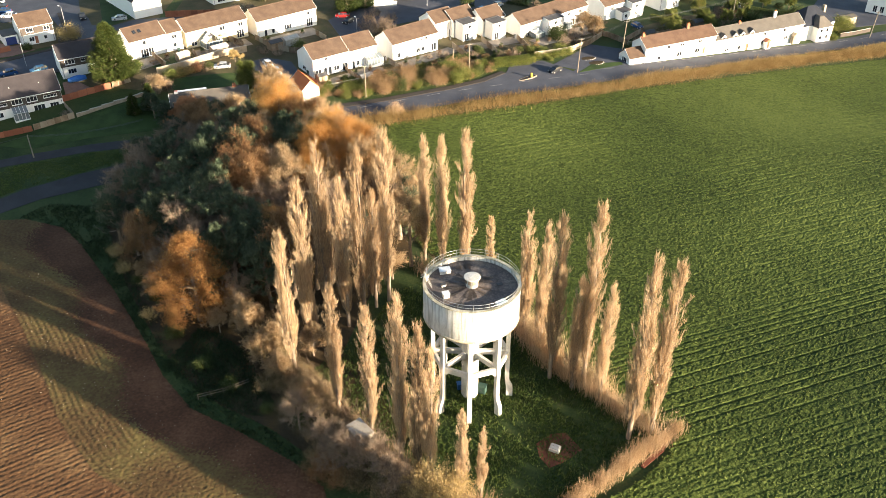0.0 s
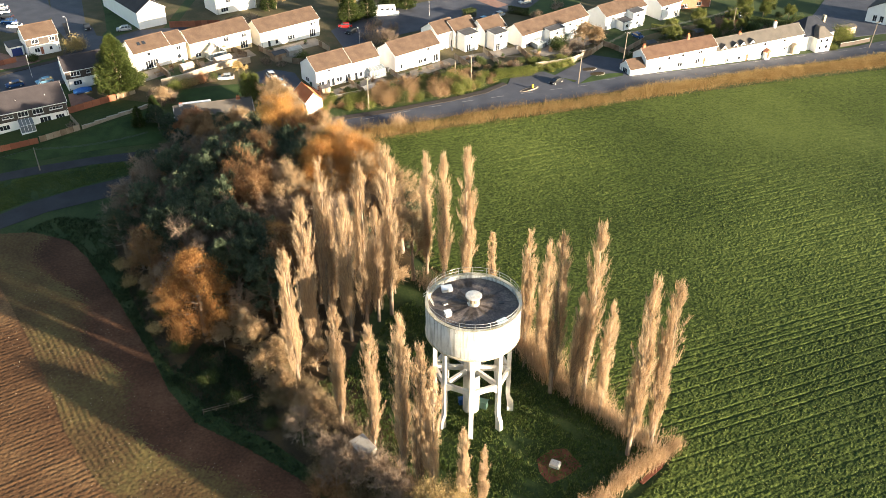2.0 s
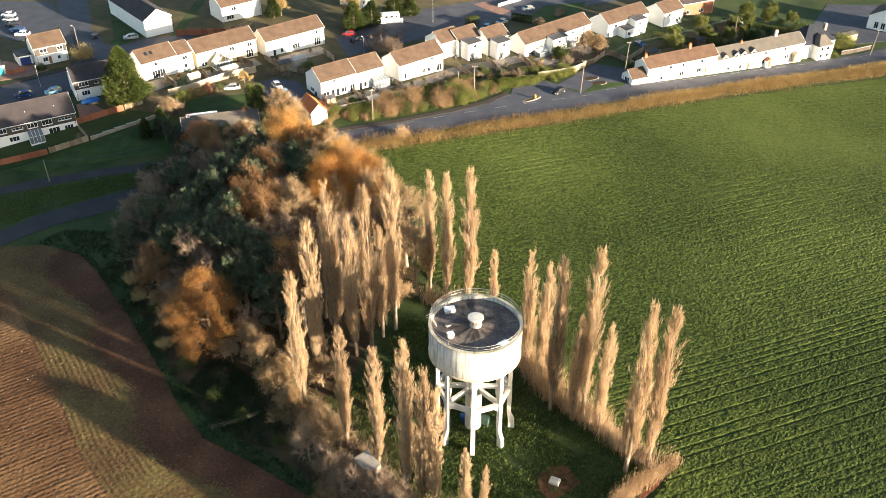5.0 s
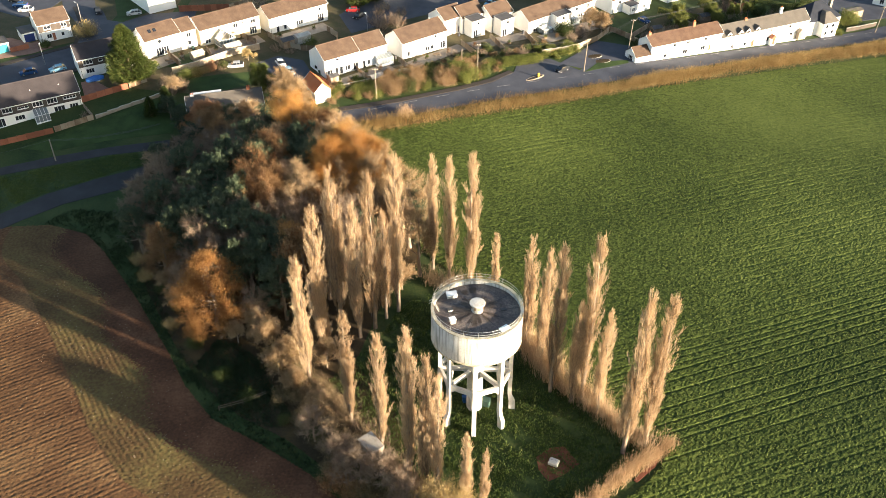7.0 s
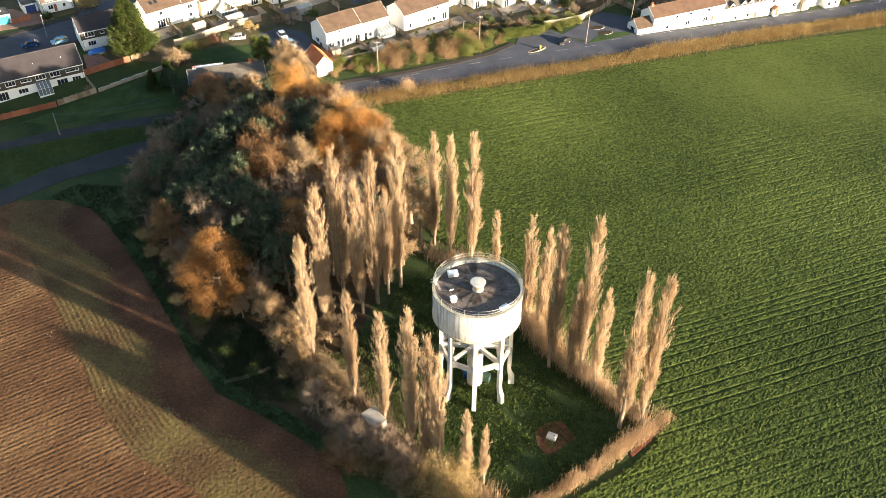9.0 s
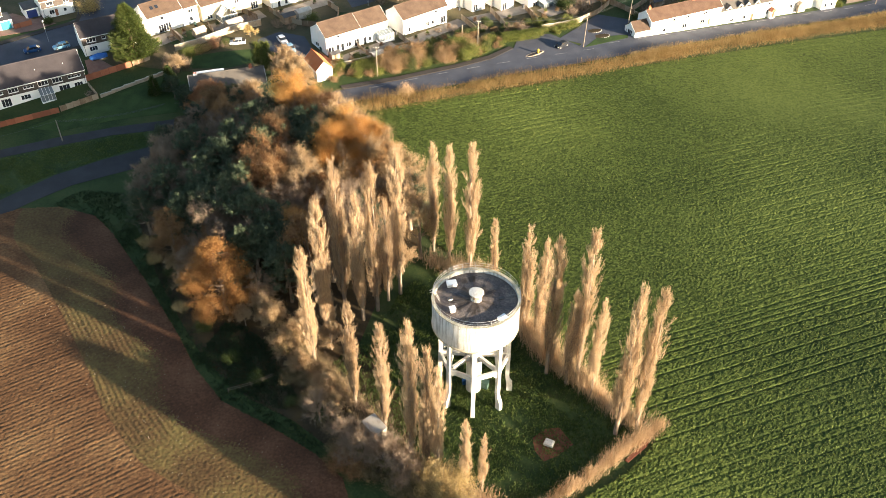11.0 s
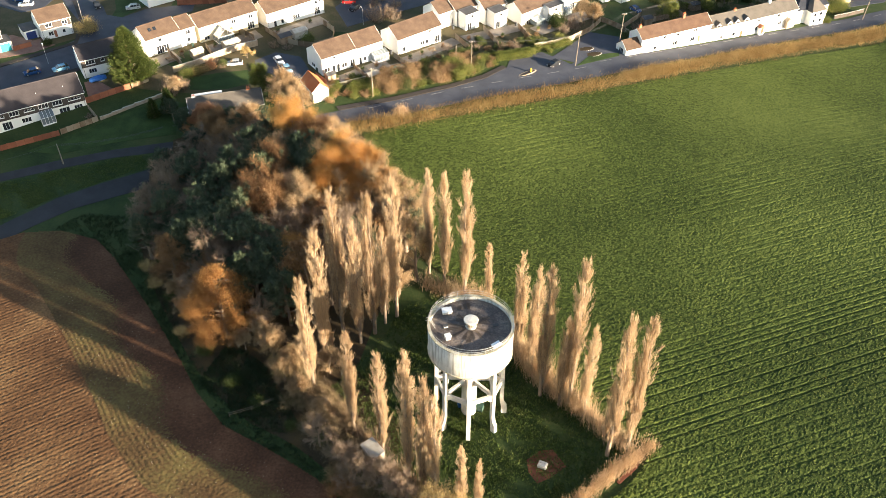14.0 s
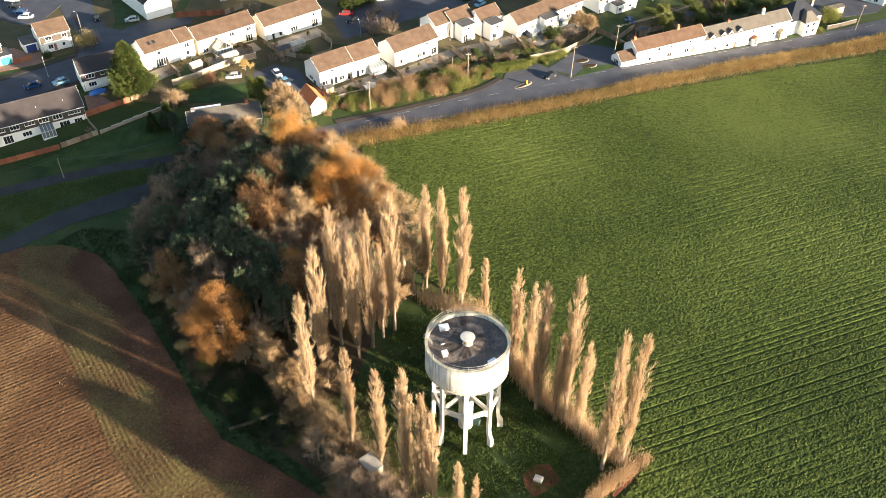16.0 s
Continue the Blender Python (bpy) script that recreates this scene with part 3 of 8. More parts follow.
    for dx, dy, w, d, h, turn, lab in ((-3.75, 3.35, 1.5, 1.1, 0.55, 12, "white access hatch"), (-3.6, -2.5, 0.85, 0.75, 0.75, 20, "white hatch box"), (3.85, -4.0, 1.35, 0.9, 0.35, 38, "pale flat hatch"), (-3.95, 0.0, 0.65, 0.5, 0.4, 20, "small grey hatch"), (3.9, 0.4, 0.7, 0.5, 0.12, 10, "low grey cover")):
        bm = bmesh.new()
        mm = pose(dx, dy, 20.08, 0, 0, turn)
        bevelled(bm, -w / 2, -d / 2, -0.05, w / 2, d / 2, h - 0.1, 0.02, mm)
        hb = part("hatch", bm, M_CONC, t, lab)
        bm = bmesh.new()
        bevelled(bm, -w / 2 - 0.06, -d / 2 - 0.06, h - 0.1, w / 2 + 0.06, d / 2 + 0.06, h, 0.02, mm)
        part("hatch_lid", bm, M_FRAME if h > 0.3 and w > 0.7 else M_FELT, hb)
    # railing
    n = 20
    rr = TR - 0.12
    for i in range(n):
        a = 6.28318 * i / n
        x, y = rr * math.cos(a), rr * math.sin(a)
        bm = bmesh.new()
        tube(bm, (x, y, RIM - 0.05), (x, y, RIM + 1.05), 0.028, None, 6)
        part("rail_post", bm, M_METAL, t)
    for z in (RIM + 0.55, RIM + 1.05):
        bm = bmesh.new()
        lathe(bm, [(rr + 0.025 * math.cos(q), z + 0.025 * math.sin(q)) for q in (0, 1.05, 2.1, 3.14, 4.19, 5.24)], 80, True)
        part("rail", bm, M_METAL, t)
    # ladder frame on the roof's edge
    for s in (-0.28, 0.28):
        bm = bmesh.new()
        tube(bm, (-5.55, 0.0 + s, 19.98), (-6.5, 0.0 + s, 22.08), 0.035, None, 6)
        tube(bm, (-6.5, s, 22.08), (-7.05, s, 21.68), 0.035, None, 6)
        part("ladder_stile", bm, M_METAL, t)
    for k in range(6):
        bm = bmesh.new()
        x, z = -5.6 - 0.17 * k, 20.18 + 0.36 * k
        tube(bm, (x, -0.28, z), (x, 0.28, z), 0.02, None, 6)
        part("ladder_rung", bm, M_METAL, t)
    # legs
    for i in range(8):
        a = -92 + 45 * i
        m = pose(0, 0, 0, 0, 0, a)
        bm = bmesh.new()
        prof = ((5.45, 0.62, TANK_LOW - 0.1), (5.45, 0.60, 9.2), (5.50, 0.64, 8.2), (5.50, 0.62, 3.4), (5.62, 0.66, 2.6), (5.95, 0.95, 1.6), (5.98, 1.0, -0.3))
        rings = []
        for r, depth, z in prof:
            rings.append([bm.verts.new(p) for p in ((r - depth / 2, -0.34, z), (r + depth / 2, -0.34, z), (r + depth / 2, 0.34, z), (r - depth / 2, 0.34, z))])
        for p, q in zip(rings, rings[1:]):
            for j in range(4):
                bm.faces.new((p[j], q[j], q[(j + 1) % 4], p[(j + 1) % 4]))
        bm.faces.new(rings[0])
        bm.faces.new(rings[-1][::-1])
        bmesh.ops.recalc_face_normals(bm, faces=bm.faces[:])
        bmesh.ops.bevel(bm, geom=[e for e in bm.edges if abs(e.verts[0].co.z - e.verts[1].co.z) > 0.1], offset=0.05, segments=1, affect="EDGES")
        bmesh.ops.transform(bm, matrix=m, verts=bm.verts)
        part("leg", bm, M_CONC, t)
        # beam to the shaft, with haunches at both ends
        bm = bmesh.new()
        top, lowp = 8.75, ((1.0, 7.3), (1.9, 7.95), (4.2, 7.95), (5.25, 7.0))
        up = [(1.0, top), (5.25, top)]
        outline = up + list(lowp[::-1])
        va = [bm.verts.new((x, -0.22, z)) for x, z in outline]
        vb = [bm.verts.new((x, 0.22, z)) for x, z in outline]
        bm.faces.new(va)
        bm.faces.new(vb[::-1])
        for j in range(len(va)):
            k = (j + 1) % len(va)
            bm.faces.new((va[k], va[j], vb[j], vb[k]))
        bmesh.ops.recalc_face_normals(bm, faces=bm.faces[:])
        bmesh.ops.transform(bm, matrix=m, verts=bm.verts)
        part("radial_beam", bm, M_CONC, t)
        # ring beam to the next leg
        p0 = Vector((5.5 * math.cos(radians(a)), 5.5 * math.sin(radians(a)), 0))
        p1 = Vector((5.5 * math.cos(radians(a + 45)), 5.5 * math.sin(radians(a + 45)), 0))
        length = (p1 - p0).length - 0.4
        mid = (p0 + p1) / 2
        ang = math.degrees(math.atan2((p1 - p0).y, (p1 - p0).x))
        bm = bmesh.new()
        outline = [(-length / 2, 8.75), (length / 2, 8.75), (length / 2, 7.1), (length / 2 - 0.8, 7.85), (-length / 2 + 0.8, 7.85), (-length / 2, 7.1)]
        va = [bm.verts.new((x, -0.2, z)) for x, z in outline]
        vb = [bm.verts.new((x, 0.2, z)) for x, z in outline]
        bm.faces.new(va)
        bm.faces.new(vb[::-1])
        for j in range(len(va)):
            k = (j + 1) % len(va)
            bm.faces.new((va[k], va[j], vb[j], vb[k]))
        bmesh.ops.recalc_face_normals(bm, faces=bm.faces[:])
        bmesh.ops.transform(bm, matrix=pose(mid.x, mid.y, 0, 0, 0, ang), verts=bm.verts)
        part("ring_beam", bm, M_CONC, t)
    bm = bmesh.new()
    lathe(bm, [(1.25, -0.3), (1.25, 13.2), (1.9, 14.2), (1.9, TANK_LOW - 0.5)], 32)
    part("shaft", bm, M_CONC, t, "round central pipe shaft", True)


water_tower()


def cabinet(x, y, turn, w, d, h, mat, label):
    t = thing("utility_cabinet", x, y, None, turn, label, "cabinet")
    bm = bmesh.new()
    bevelled(bm, -w / 2, -d / 2, -0.1, w / 2, d / 2, h, 0.03)
    part("body", bm, mat, t)
    for s in (-1, 1):
        bm = bmesh.new()
        bevelled(bm, s * w / 4 - w / 4 + 0.04, -d / 2 - 0.03, 0.1, s * w / 4 + w / 4 - 0.04, -d / 2 + 0.02, h - 0.1, 0.01)
        dr = part("door", bm, mat, t)
        bm = bmesh.new()
        box(bm, s * 0.08 - 0.02, -d / 2 - 0.06, h * 0.45, s * 0.08 + 0.02, -d / 2 - 0.02, h * 0.6)
        part("handle", bm, M_DARKMETAL, dr)
    bm = bmesh.new()
    bevelled(bm, -w / 2 - 0.08, -d / 2 - 0.08, h, w / 2 + 0.08, d / 2 + 0.08, h + 0.07, 0.02)
    part("lid", bm, mat, t)


cabinet(5.9, 95.0, -20, 1.2, 0.9, 1.4, M_GREENBOX, "dark green metal cabinet under the water tower")
M_BLUE = surface("blue_plastic", [(0.02, 0.08, 0.22), (0.03, 0.12, 0.32)], 1.0, 9.0, 0.5, 0.0)
cabinet(2.6, 95.8, 10, 0.9, 0.7, 1.1, M_BLUE, "blue storage box beside the tower's shaft")


def valve_pit():
    sheet("red_earth_patch", [(13.2, 84.6), (15.2, 86.4), (17.6, 86.8), (19.5, 83.5), (17.0, 81.4), (14.6, 80.2), (13.4, 82.2)], 0.06, M_RED, "bare trodden red earth round a concrete plinth", "earth")
    t = thing("valve_chamber", 15.7, 83.5, None, -25, "pale concrete valve chamber with a steel cover on red earth", "chamber")
    bm = bmesh.new()
    bevelled(bm, -0.75, -0.6, -0.1, 0.75, 0.6, 0.55, 0.04)
    part("plinth", bm, M_CONC_OLD, t)
    bm = bmesh.new()
    bevelled(bm, -0.6, -0.48, 0.55, 0.6, 0.48, 0.72, 0.03)
    part("cover", bm, M_METAL, t)
    for x in (-0.35, 0.35):
        bm = bmesh.new()
        tube(bm, (x - 0.1, 0, 0.78), (x + 0.1, 0, 0.78), 0.02, None, 6)
        tube(bm, (x - 0.1, 0, 0.70), (x - 0.1, 0, 0.78), 0.02, None, 6)
        tube(bm, (x + 0.1, 0, 0.70), (x + 0.1, 0, 0.78), 0.02, None, 6)
        part("lifting_handle", bm, M_DARKMETAL, t)
    sheet("red_verge", [(32.7, 86.6), (31.0, 83.3), (27.6, 80.2), (27.2, 80.6), (30.2, 83.7), (31.9, 86.8)], 0.17, M_RED, "strip of bare red earth at the field's edge", "earth")


valve_pit()


def shed():
    t = thing("garden_shed", -11.6, 85.2, None, -52, "small pale flat-roofed hut among the trees", "shed")
    bm = bmesh.new()
    bevelled(bm, -1.7, -1.1, -0.2, 1.7, 1.1, 2.1, 0.03)
    part("wall", bm, M_CONC_OLD, t)
    bm = bmesh.new()
    bevelled(bm, -1.85, -1.25, 2.1, 1.85, 1.25, 2.2, 0.03, pose(0, 0, 0, 3, 0, 0))
    part("roof", bm, M_CONC_OLD, t, "pale sheet roof")
    bm = bmesh.new()
    bevelled(bm, 1.69, -0.4, 0.0, 1.75, 0.4, 1.85, 0.01)
    part("door", bm, M_WOOD, t)


shed()

# ---- roads ----
ROAD = [(-40, 178), (-24.0, 184.6), (-10.0, 188.6), (1.5, 193.6), (16.5, 200.2), (32.2, 207.2), (48.9, 215.6), (66.9, 224.8), (85.8, 233.8), (106.2, 243.6), (141.9, 259.7), (230, 296),
        (228, 304), (139.8, 267.2), (108.8, 252.0), (88.2, 242.2), (68.9, 233.2), (51.5, 225.6), (52.3, 235.8), (45.5, 235.6), (41.0, 226.0), (35.3, 218.4), (27.6, 224.7), (18.4, 221.0), (16.8, 214.0), (10.7, 207.2), (1.6, 201.3), (-13.1, 194.2), (-27.2, 189.0), (-42, 183)]
sheet("road", ROAD, 0.07, M_ROAD, "grey asphalt village road with a junction", "road")
for k in range(26):
    x0 = -20 + 8 * k
    a = 23.5 if x0 < 30 else 25.5
    x, y = x0, 190.4 + (x0 + 20) * 0.452 + (2.0 if x0 > 40 else 0)
    bm = bmesh.new()
    c, s = math.cos(radians(a)), math.sin(radians(a))
    v = [bm.verts.new((x + u * c - w * s, y + u * s + w * c, terrain(x + u * c - w * s, y + u * s + w * c) + 0.10)) for u, w in ((0, -0.07), (3.6, -0.07), (3.6, 0.07), (0, 0.07))]
    bm.faces.new(v)
    if x0 < 150:
        tagged(part("road_marking", bm, M_PAINT, None), "worn white centre-line dash on the road", "road marking", "centre line dashes", "structure")
sheet("side_lane", [(30, 222), (36, 230), (43, 240), (52.5, 238), (51.2, 228.5), (41.5, 226), (37, 219.5)], 0.075, M_ROAD, "shaded asphalt lane beside the cottages", "road")
sheet("pavement", [(-27.2, 189.1), (-13.1, 194.3), (1.6, 201.4), (10.7, 207.3), (16.6, 213.8), (15.6, 215.0), (9.8, 208.8), (0.9, 202.9), (-13.8, 195.8), (-28, 190.6)], 0.17, M_PAVE, "narrow asphalt pavement with a kerb beside the road", "pavement")
sheet("estate_road", [(-125, 188), (-111, 195.0), (-104.6, 199.6), (-97.6, 204.6), (-98.6, 211.0), (-93.0, 217.0), (-90.0, 223.0), (-86.0, 231.5), (-75.4, 239.6), (-75.8, 244.6), (-89.1, 240.5), (-94.6, 234.4), (-99.6, 236.0), (-102.7, 242.2), (-106.7, 247), (-118, 275), (-128, 300), (-140, 300), (-127, 272.5), (-116.3, 246.4), (-112.4, 240.4), (-106.3, 231.6), (-103.3, 219.4), (-109.6, 210.4), (-118, 204), (-130, 197)], 0.07, M_ROAD, "asphalt estate road between the houses", "road")
sheet("estate_lane", [(-34, 247), (-29, 234), (-17, 244), (1, 258), (30, 282), (60, 300), (40, 312), (14, 292), (-6, 279), (-27, 262)], 0.07, M_ROAD, "asphalt estate road and turning place behind the houses", "road")
sheet("footpath", [(-130, 150), (-103.4, 162.9), (-91.9, 167.7), (-79.6, 171.8), (-66, 175.3), (-65.5, 172.0), (-78.9, 169.0), (-90.9, 164.7), (-102.4, 160.1), (-129, 146)], 0.05, M_PATH, "dark worn footpath across the grass bank", "path")
sheet("farm_track", [(-99, 141), (-93.7, 147.4), (-87.5, 154.3), (-79.0, 159.9), (-69.2, 165.1), (-68.0, 158.5), (-75.0, 154.9), (-82.5, 150.7), (-88.9, 144.5), (-93, 139.8)], 0.06, M_PATH, "muddy grey farm track by the copse", "track")


# ---- houses ----
def wall_panel(bm, length, height, holes, th, m):
    """A slab in the x-z plane, th thick towards +y, with square openings through it."""
    xs = sorted(set([0.0, length] + [q for h in holes for q in (h[0], h[0] + h[2])]))
    zs = sorted(set([-1.2, height] + [q for h in holes for q in (h[1], h[1] + h[3])]))
    solid = {}
    for i in range(len(xs) - 1):
        for j in range(len(zs) - 1):
            cx, cz = (xs[i] + xs[i + 1]) / 2, (zs[j] + zs[j + 1]) / 2
            solid[i, j] = not any(h[0] < cx < h[0] + h[2] and h[1] < cz < h[1] + h[3] for h in holes)
    pts = {}

    def vert(i, j, k):
        if (i, j, k) not in pts:
            pts[i, j, k] = bm.verts.new(m @ Vector((xs[i], k * th, zs[j])))
        return pts[i, j, k]

    for (i, j), full in solid.items():
        if not full:
            continue
        bm.faces.new([vert(i, j, 0), vert(i + 1, j, 0), vert(i + 1, j + 1, 0), vert(i, j + 1, 0)])
        bm.faces.new([vert(i, j + 1, 1), vert(i + 1, j + 1, 1), vert(i + 1, j, 1), vert(i, j, 1)])
        for di, dj, e in ((-1, 0, ((0, 0), (0, 1))), (1, 0, ((1, 1), (1, 0))), (0, -1, ((1, 0), (0, 0))), (0, 1, ((0, 1), (1, 1)))):
            if not solid.get((i + di, j + dj), False):
                (a, b), (c, d) = e
                bm.faces.new([vert(i + a, j + b, 0), vert(i + c, j + d, 0), vert(i + c, j + d, 1), vert(i + a, j + b, 1)])


def window(parent, u, z, w, h, kind, m):
    """Frame with glazing bars set back in its opening, one pane behind; doors get a solid leaf."""
    name = {"w": "window", "p": "patio_door", "d": "door"}[kind]
    bm = bmesh.new()
    f = 0.07
    n = max(1, round(w / 0.75))
    cuts = [u, u + f] + [u + w * i / n + d for i in range(1, n) for d in (-0.035, 0.035)] + [u + w - f, u + w]
    levels = [z, z + f, z + h - f, z + h]
    front = [[bm.verts.new(m @ Vector((x, 0.07, k))) for k in levels] for x in cuts]
    back = [[bm.verts.new(m @ Vector((x, 0.15, k))) for k in levels] for x in cuts]
    solid = lambda i, j: 0 <= i < len(cuts) - 1 and 0 <= j < 3 and not (j == 1 and i % 2 == 1)
    for i in range(len(cuts) - 1):
        for j in range(3):
            if not solid(i, j):
                continue
            bm.faces.new((front[i][j], front[i + 1][j], front[i + 1][j + 1], front[i][j + 1]))
            bm.faces.new((back[i][j + 1], back[i + 1][j + 1], back[i + 1][j], back[i][j]))
            for di, dj, (a, b), (c, d) in ((-1, 0, (i, j), (i, j + 1)), (1, 0, (i + 1, j + 1), (i + 1, j)), (0, -1, (i + 1, j), (i, j)), (0, 1, (i, j + 1), (i + 1, j + 1))):
                if not solid(i + di, j + dj):
                    bm.faces.new((front[a][b], front[c][d], back[c][d], back[a][b]))
    fr = part(name, bm, M_FRAME, parent)
    bm = bmesh.new()
    box(bm, u + f - 0.01, 0.10, z + f - 0.01, u + w - f + 0.01, 0.12, z + h - f + 0.01, m)
    part("pane" if kind != "d" else "leaf", bm, M_GLASS if kind != "d" else M_WOODRED, fr)
    if kind == "w":
        bm = bmesh.new()
        box(bm, u - 0.06, -0.07, z - 0.07, u + w + 0.06, 0.06, z - 0.005, m)
        part("sill", bm, M_FRAME, fr)
    return fr


def house(p, turn, length, depth, eave, ridge, wall, roof, holes=(), side=(), chimneys=(), label="", z=None, name="house", band=None, parent=None, ridge_at=0.5, over=0.28, rooflights=()):
    """A gabled house; p is its front left corner, the front runs along turn. holes: (along, up, width, height, kind) in the front, side: in the left gable wall."""
    c, s = math.cos(radians(turn)), math.sin(radians(turn))
    if z is None:
        z = min(terrain(*p), terrain(p[0] + c * length, p[1] + s * length))
        z = 0.5 * z + 0.5 * terrain(p[0] + c * length / 2, p[1] + s * length / 2)
    if parent is None:
        t = thing(name, p[0], p[1], z, turn, label, "house")
        base = Matrix()
    else:
        t, base = parent, pose(p[0], p[1], 0, 0, 0, turn)
    th = 0.25
    bm = bmesh.new()
    wall_panel(bm, length, eave, [h[:4] for h in holes], th, base)
    wall_panel(bm, length, eave, [], th, base @ pose(length, depth, 0, 0, 0, 180))
    left = base @ pose(0, depth - th - 0.002, 0, 0, 0, -90)
    right = base @ pose(length, th + 0.002, 0, 0, 0, 90)
    wall_panel(bm, depth - 2 * th - 0.004, eave, [h[:4] for h in side], th, left)
    wall_panel(bm, depth - 2 * th - 0.004, eave, [], th, right)
    rz = ridge
    ry = depth * ridge_at
    for x0 in (0.0, length - th):
        v = [bm.verts.new(base @ Vector(q)) for q in ((x0, 0, eave), (x0, depth, eave), (x0, ry, rz), (x0 + th, 0, eave), (x0 + th, depth, eave), (x0 + th, ry, rz))]
        for f in ((0, 2, 1), (3, 4, 5), (0, 3, 5, 2), (1, 2, 5, 4), (0, 1, 4, 3)):
            bm.faces.new([v[i] for i in f])
    part("wall", bm, wall, t)
    if band:
        bm = bmesh.new()
        box(bm, 0.05, -0.05, band[0], length - 0.05, -0.003, band[1], base)
        hole_cut = [h for h in holes if h[1] + h[3] > band[0]]
        if hole_cut:
            bm.free()
            bm = bmesh.new()
            cuts = sorted((h[0], h[0] + h[2], h[1], h[1] + h[3]) for h in hole_cut)
            x = 0.05
            for a, b, lo, hi in cuts:
                box(bm, x, -0.05, band[0], a - 0.02, -0.003, band[1], base)
                if lo > band[0] + 0.05:
                    box(bm, a - 0.02, -0.05, band[0], b + 0.02, -0.003, lo - 0.08, base)
                if hi < band[1] - 0.05:
                    box(bm, a - 0.02, -0.05, hi + 0.02, b + 0.02, -0.003, band[1], base)
                x = b + 0.02
            box(bm, x, -0.05, band[0], length - 0.05, -0.003, band[1], base)
        part("hung_tiles", bm, band[2], t)
    for y0, y1, nm in ((-over, ry, "roof"), (depth + over, ry, "roof")):
        bm = bmesh.new()
        run = abs(ry - (0 if y0 < 0 else depth))
        slope = (rz - eave) / run
        e = eave - over * slope
        lo = 0.06
        v = []
        for x0 in (-over * 0.7, length + over * 0.7):
            for y, zz in ((y0, e + lo), (y1, rz + lo), (y1, rz + lo + 0.16), (y0, e + lo + 0.13)):
                v.append(bm.verts.new(base @ Vector((x0, y, zz))))
        for f in ((0, 1, 2, 3), (7, 6, 5, 4), (0, 4, 5, 1), (1, 5, 6, 2), (2, 6, 7, 3), (3, 7, 4, 0)):
            bm.faces.new([v[i] for i in f])
        bmesh.ops.recalc_face_normals(bm, faces=bm.faces[:])
        ro = part(nm, bm, roof, t)
    bm = bmesh.new()
    tube(bm, base @ Vector((-over * 0.7, ry, rz + 0.20)), base @ Vector((length + over * 0.7, ry, rz + 0.20)), 0.12, None, 8)
    part("ridge_tiles", bm, roof, t)
    bm = bmesh.new()
    slope = (rz - eave) / ry
    box(bm, -0.15, -over - 0.10, eave - over * slope - 0.02, length + 0.15, -over, eave - over * slope + 0.12, base)
    part("gutter", bm, M_FRAME, t)
    for x0 in (-over * 0.7 - 0.05, length + over * 0.7):
        bm = bmesh.new()
        e = eave - over * slope
        v = [bm.verts.new(base @ Vector((x0 + dx, y, z))) for dx in (0.0, 0.05) for y, z in ((-over, e - 0.02), (-over, e + 0.22), (ry, rz + 0.25), (ry, rz + 0.0))]
        for f in ((3, 2, 1, 0), (4, 5, 6, 7), (0, 1, 5, 4), (1, 2, 6, 5), (2, 3, 7, 6), (3, 0, 4, 7)):
            bm.faces.new([v[i] for i in f])
        part("bargeboard", bm, M_FRAME, t)
    for x0 in (0.35, length - 0.35):
        bm = bmesh.new()
        tube(bm, base @ Vector((x0, -0.09, -0.3)), base @ Vector((x0, -0.09, eave - over * slope)), 0.045, None, 6)
        part("downpipe", bm, M_FRAME if wall is not M_RENDER else M_DARKMETAL, t)
    for h in holes:
        window(t, *h, base)
    for h in side:
        window(t, *h, left)
    for x in rooflights:
        bm = bmesh.new()
        a = math.degrees(math.atan2(rz - eave, ry))
        box(bm, -0.4, -0.5, 0.0, 0.4, 0.5, 0.10, base @ pose(x, ry * 0.55, eave + (rz - eave) * 0.55 + 0.2, a, 0, 0))
        part("rooflight", bm, M_GLASS, t)
    for x, mat, hh in chimneys:
        bm = bmesh.new()
        bevelled(bm, x - 0.45, ry - 0.3, rz - 0.6, x + 0.45, ry + 0.3, rz + hh, 0.03, base)
        ch = part("chimney", bm, mat, t)
        for q in (-0.2, 0.2):
            bm = bmesh.new()
            tube(bm, base @ Vector((x + q, ry, rz + hh)), base @ Vector((x + q, ry, rz + hh + 0.4)), 0.12, 0.10, 8)
            part("chimney_pot", bm, M_ROOF_ORANGE, ch)
    return t


def flues(t, spots):
    for x, y, z in spots:
        bm = bmesh.new()
        tube(bm, (x, y, z), (x, y, z + 0.7), 0.07, None, 6)
        part("flue", bm, M_FRAME, t)


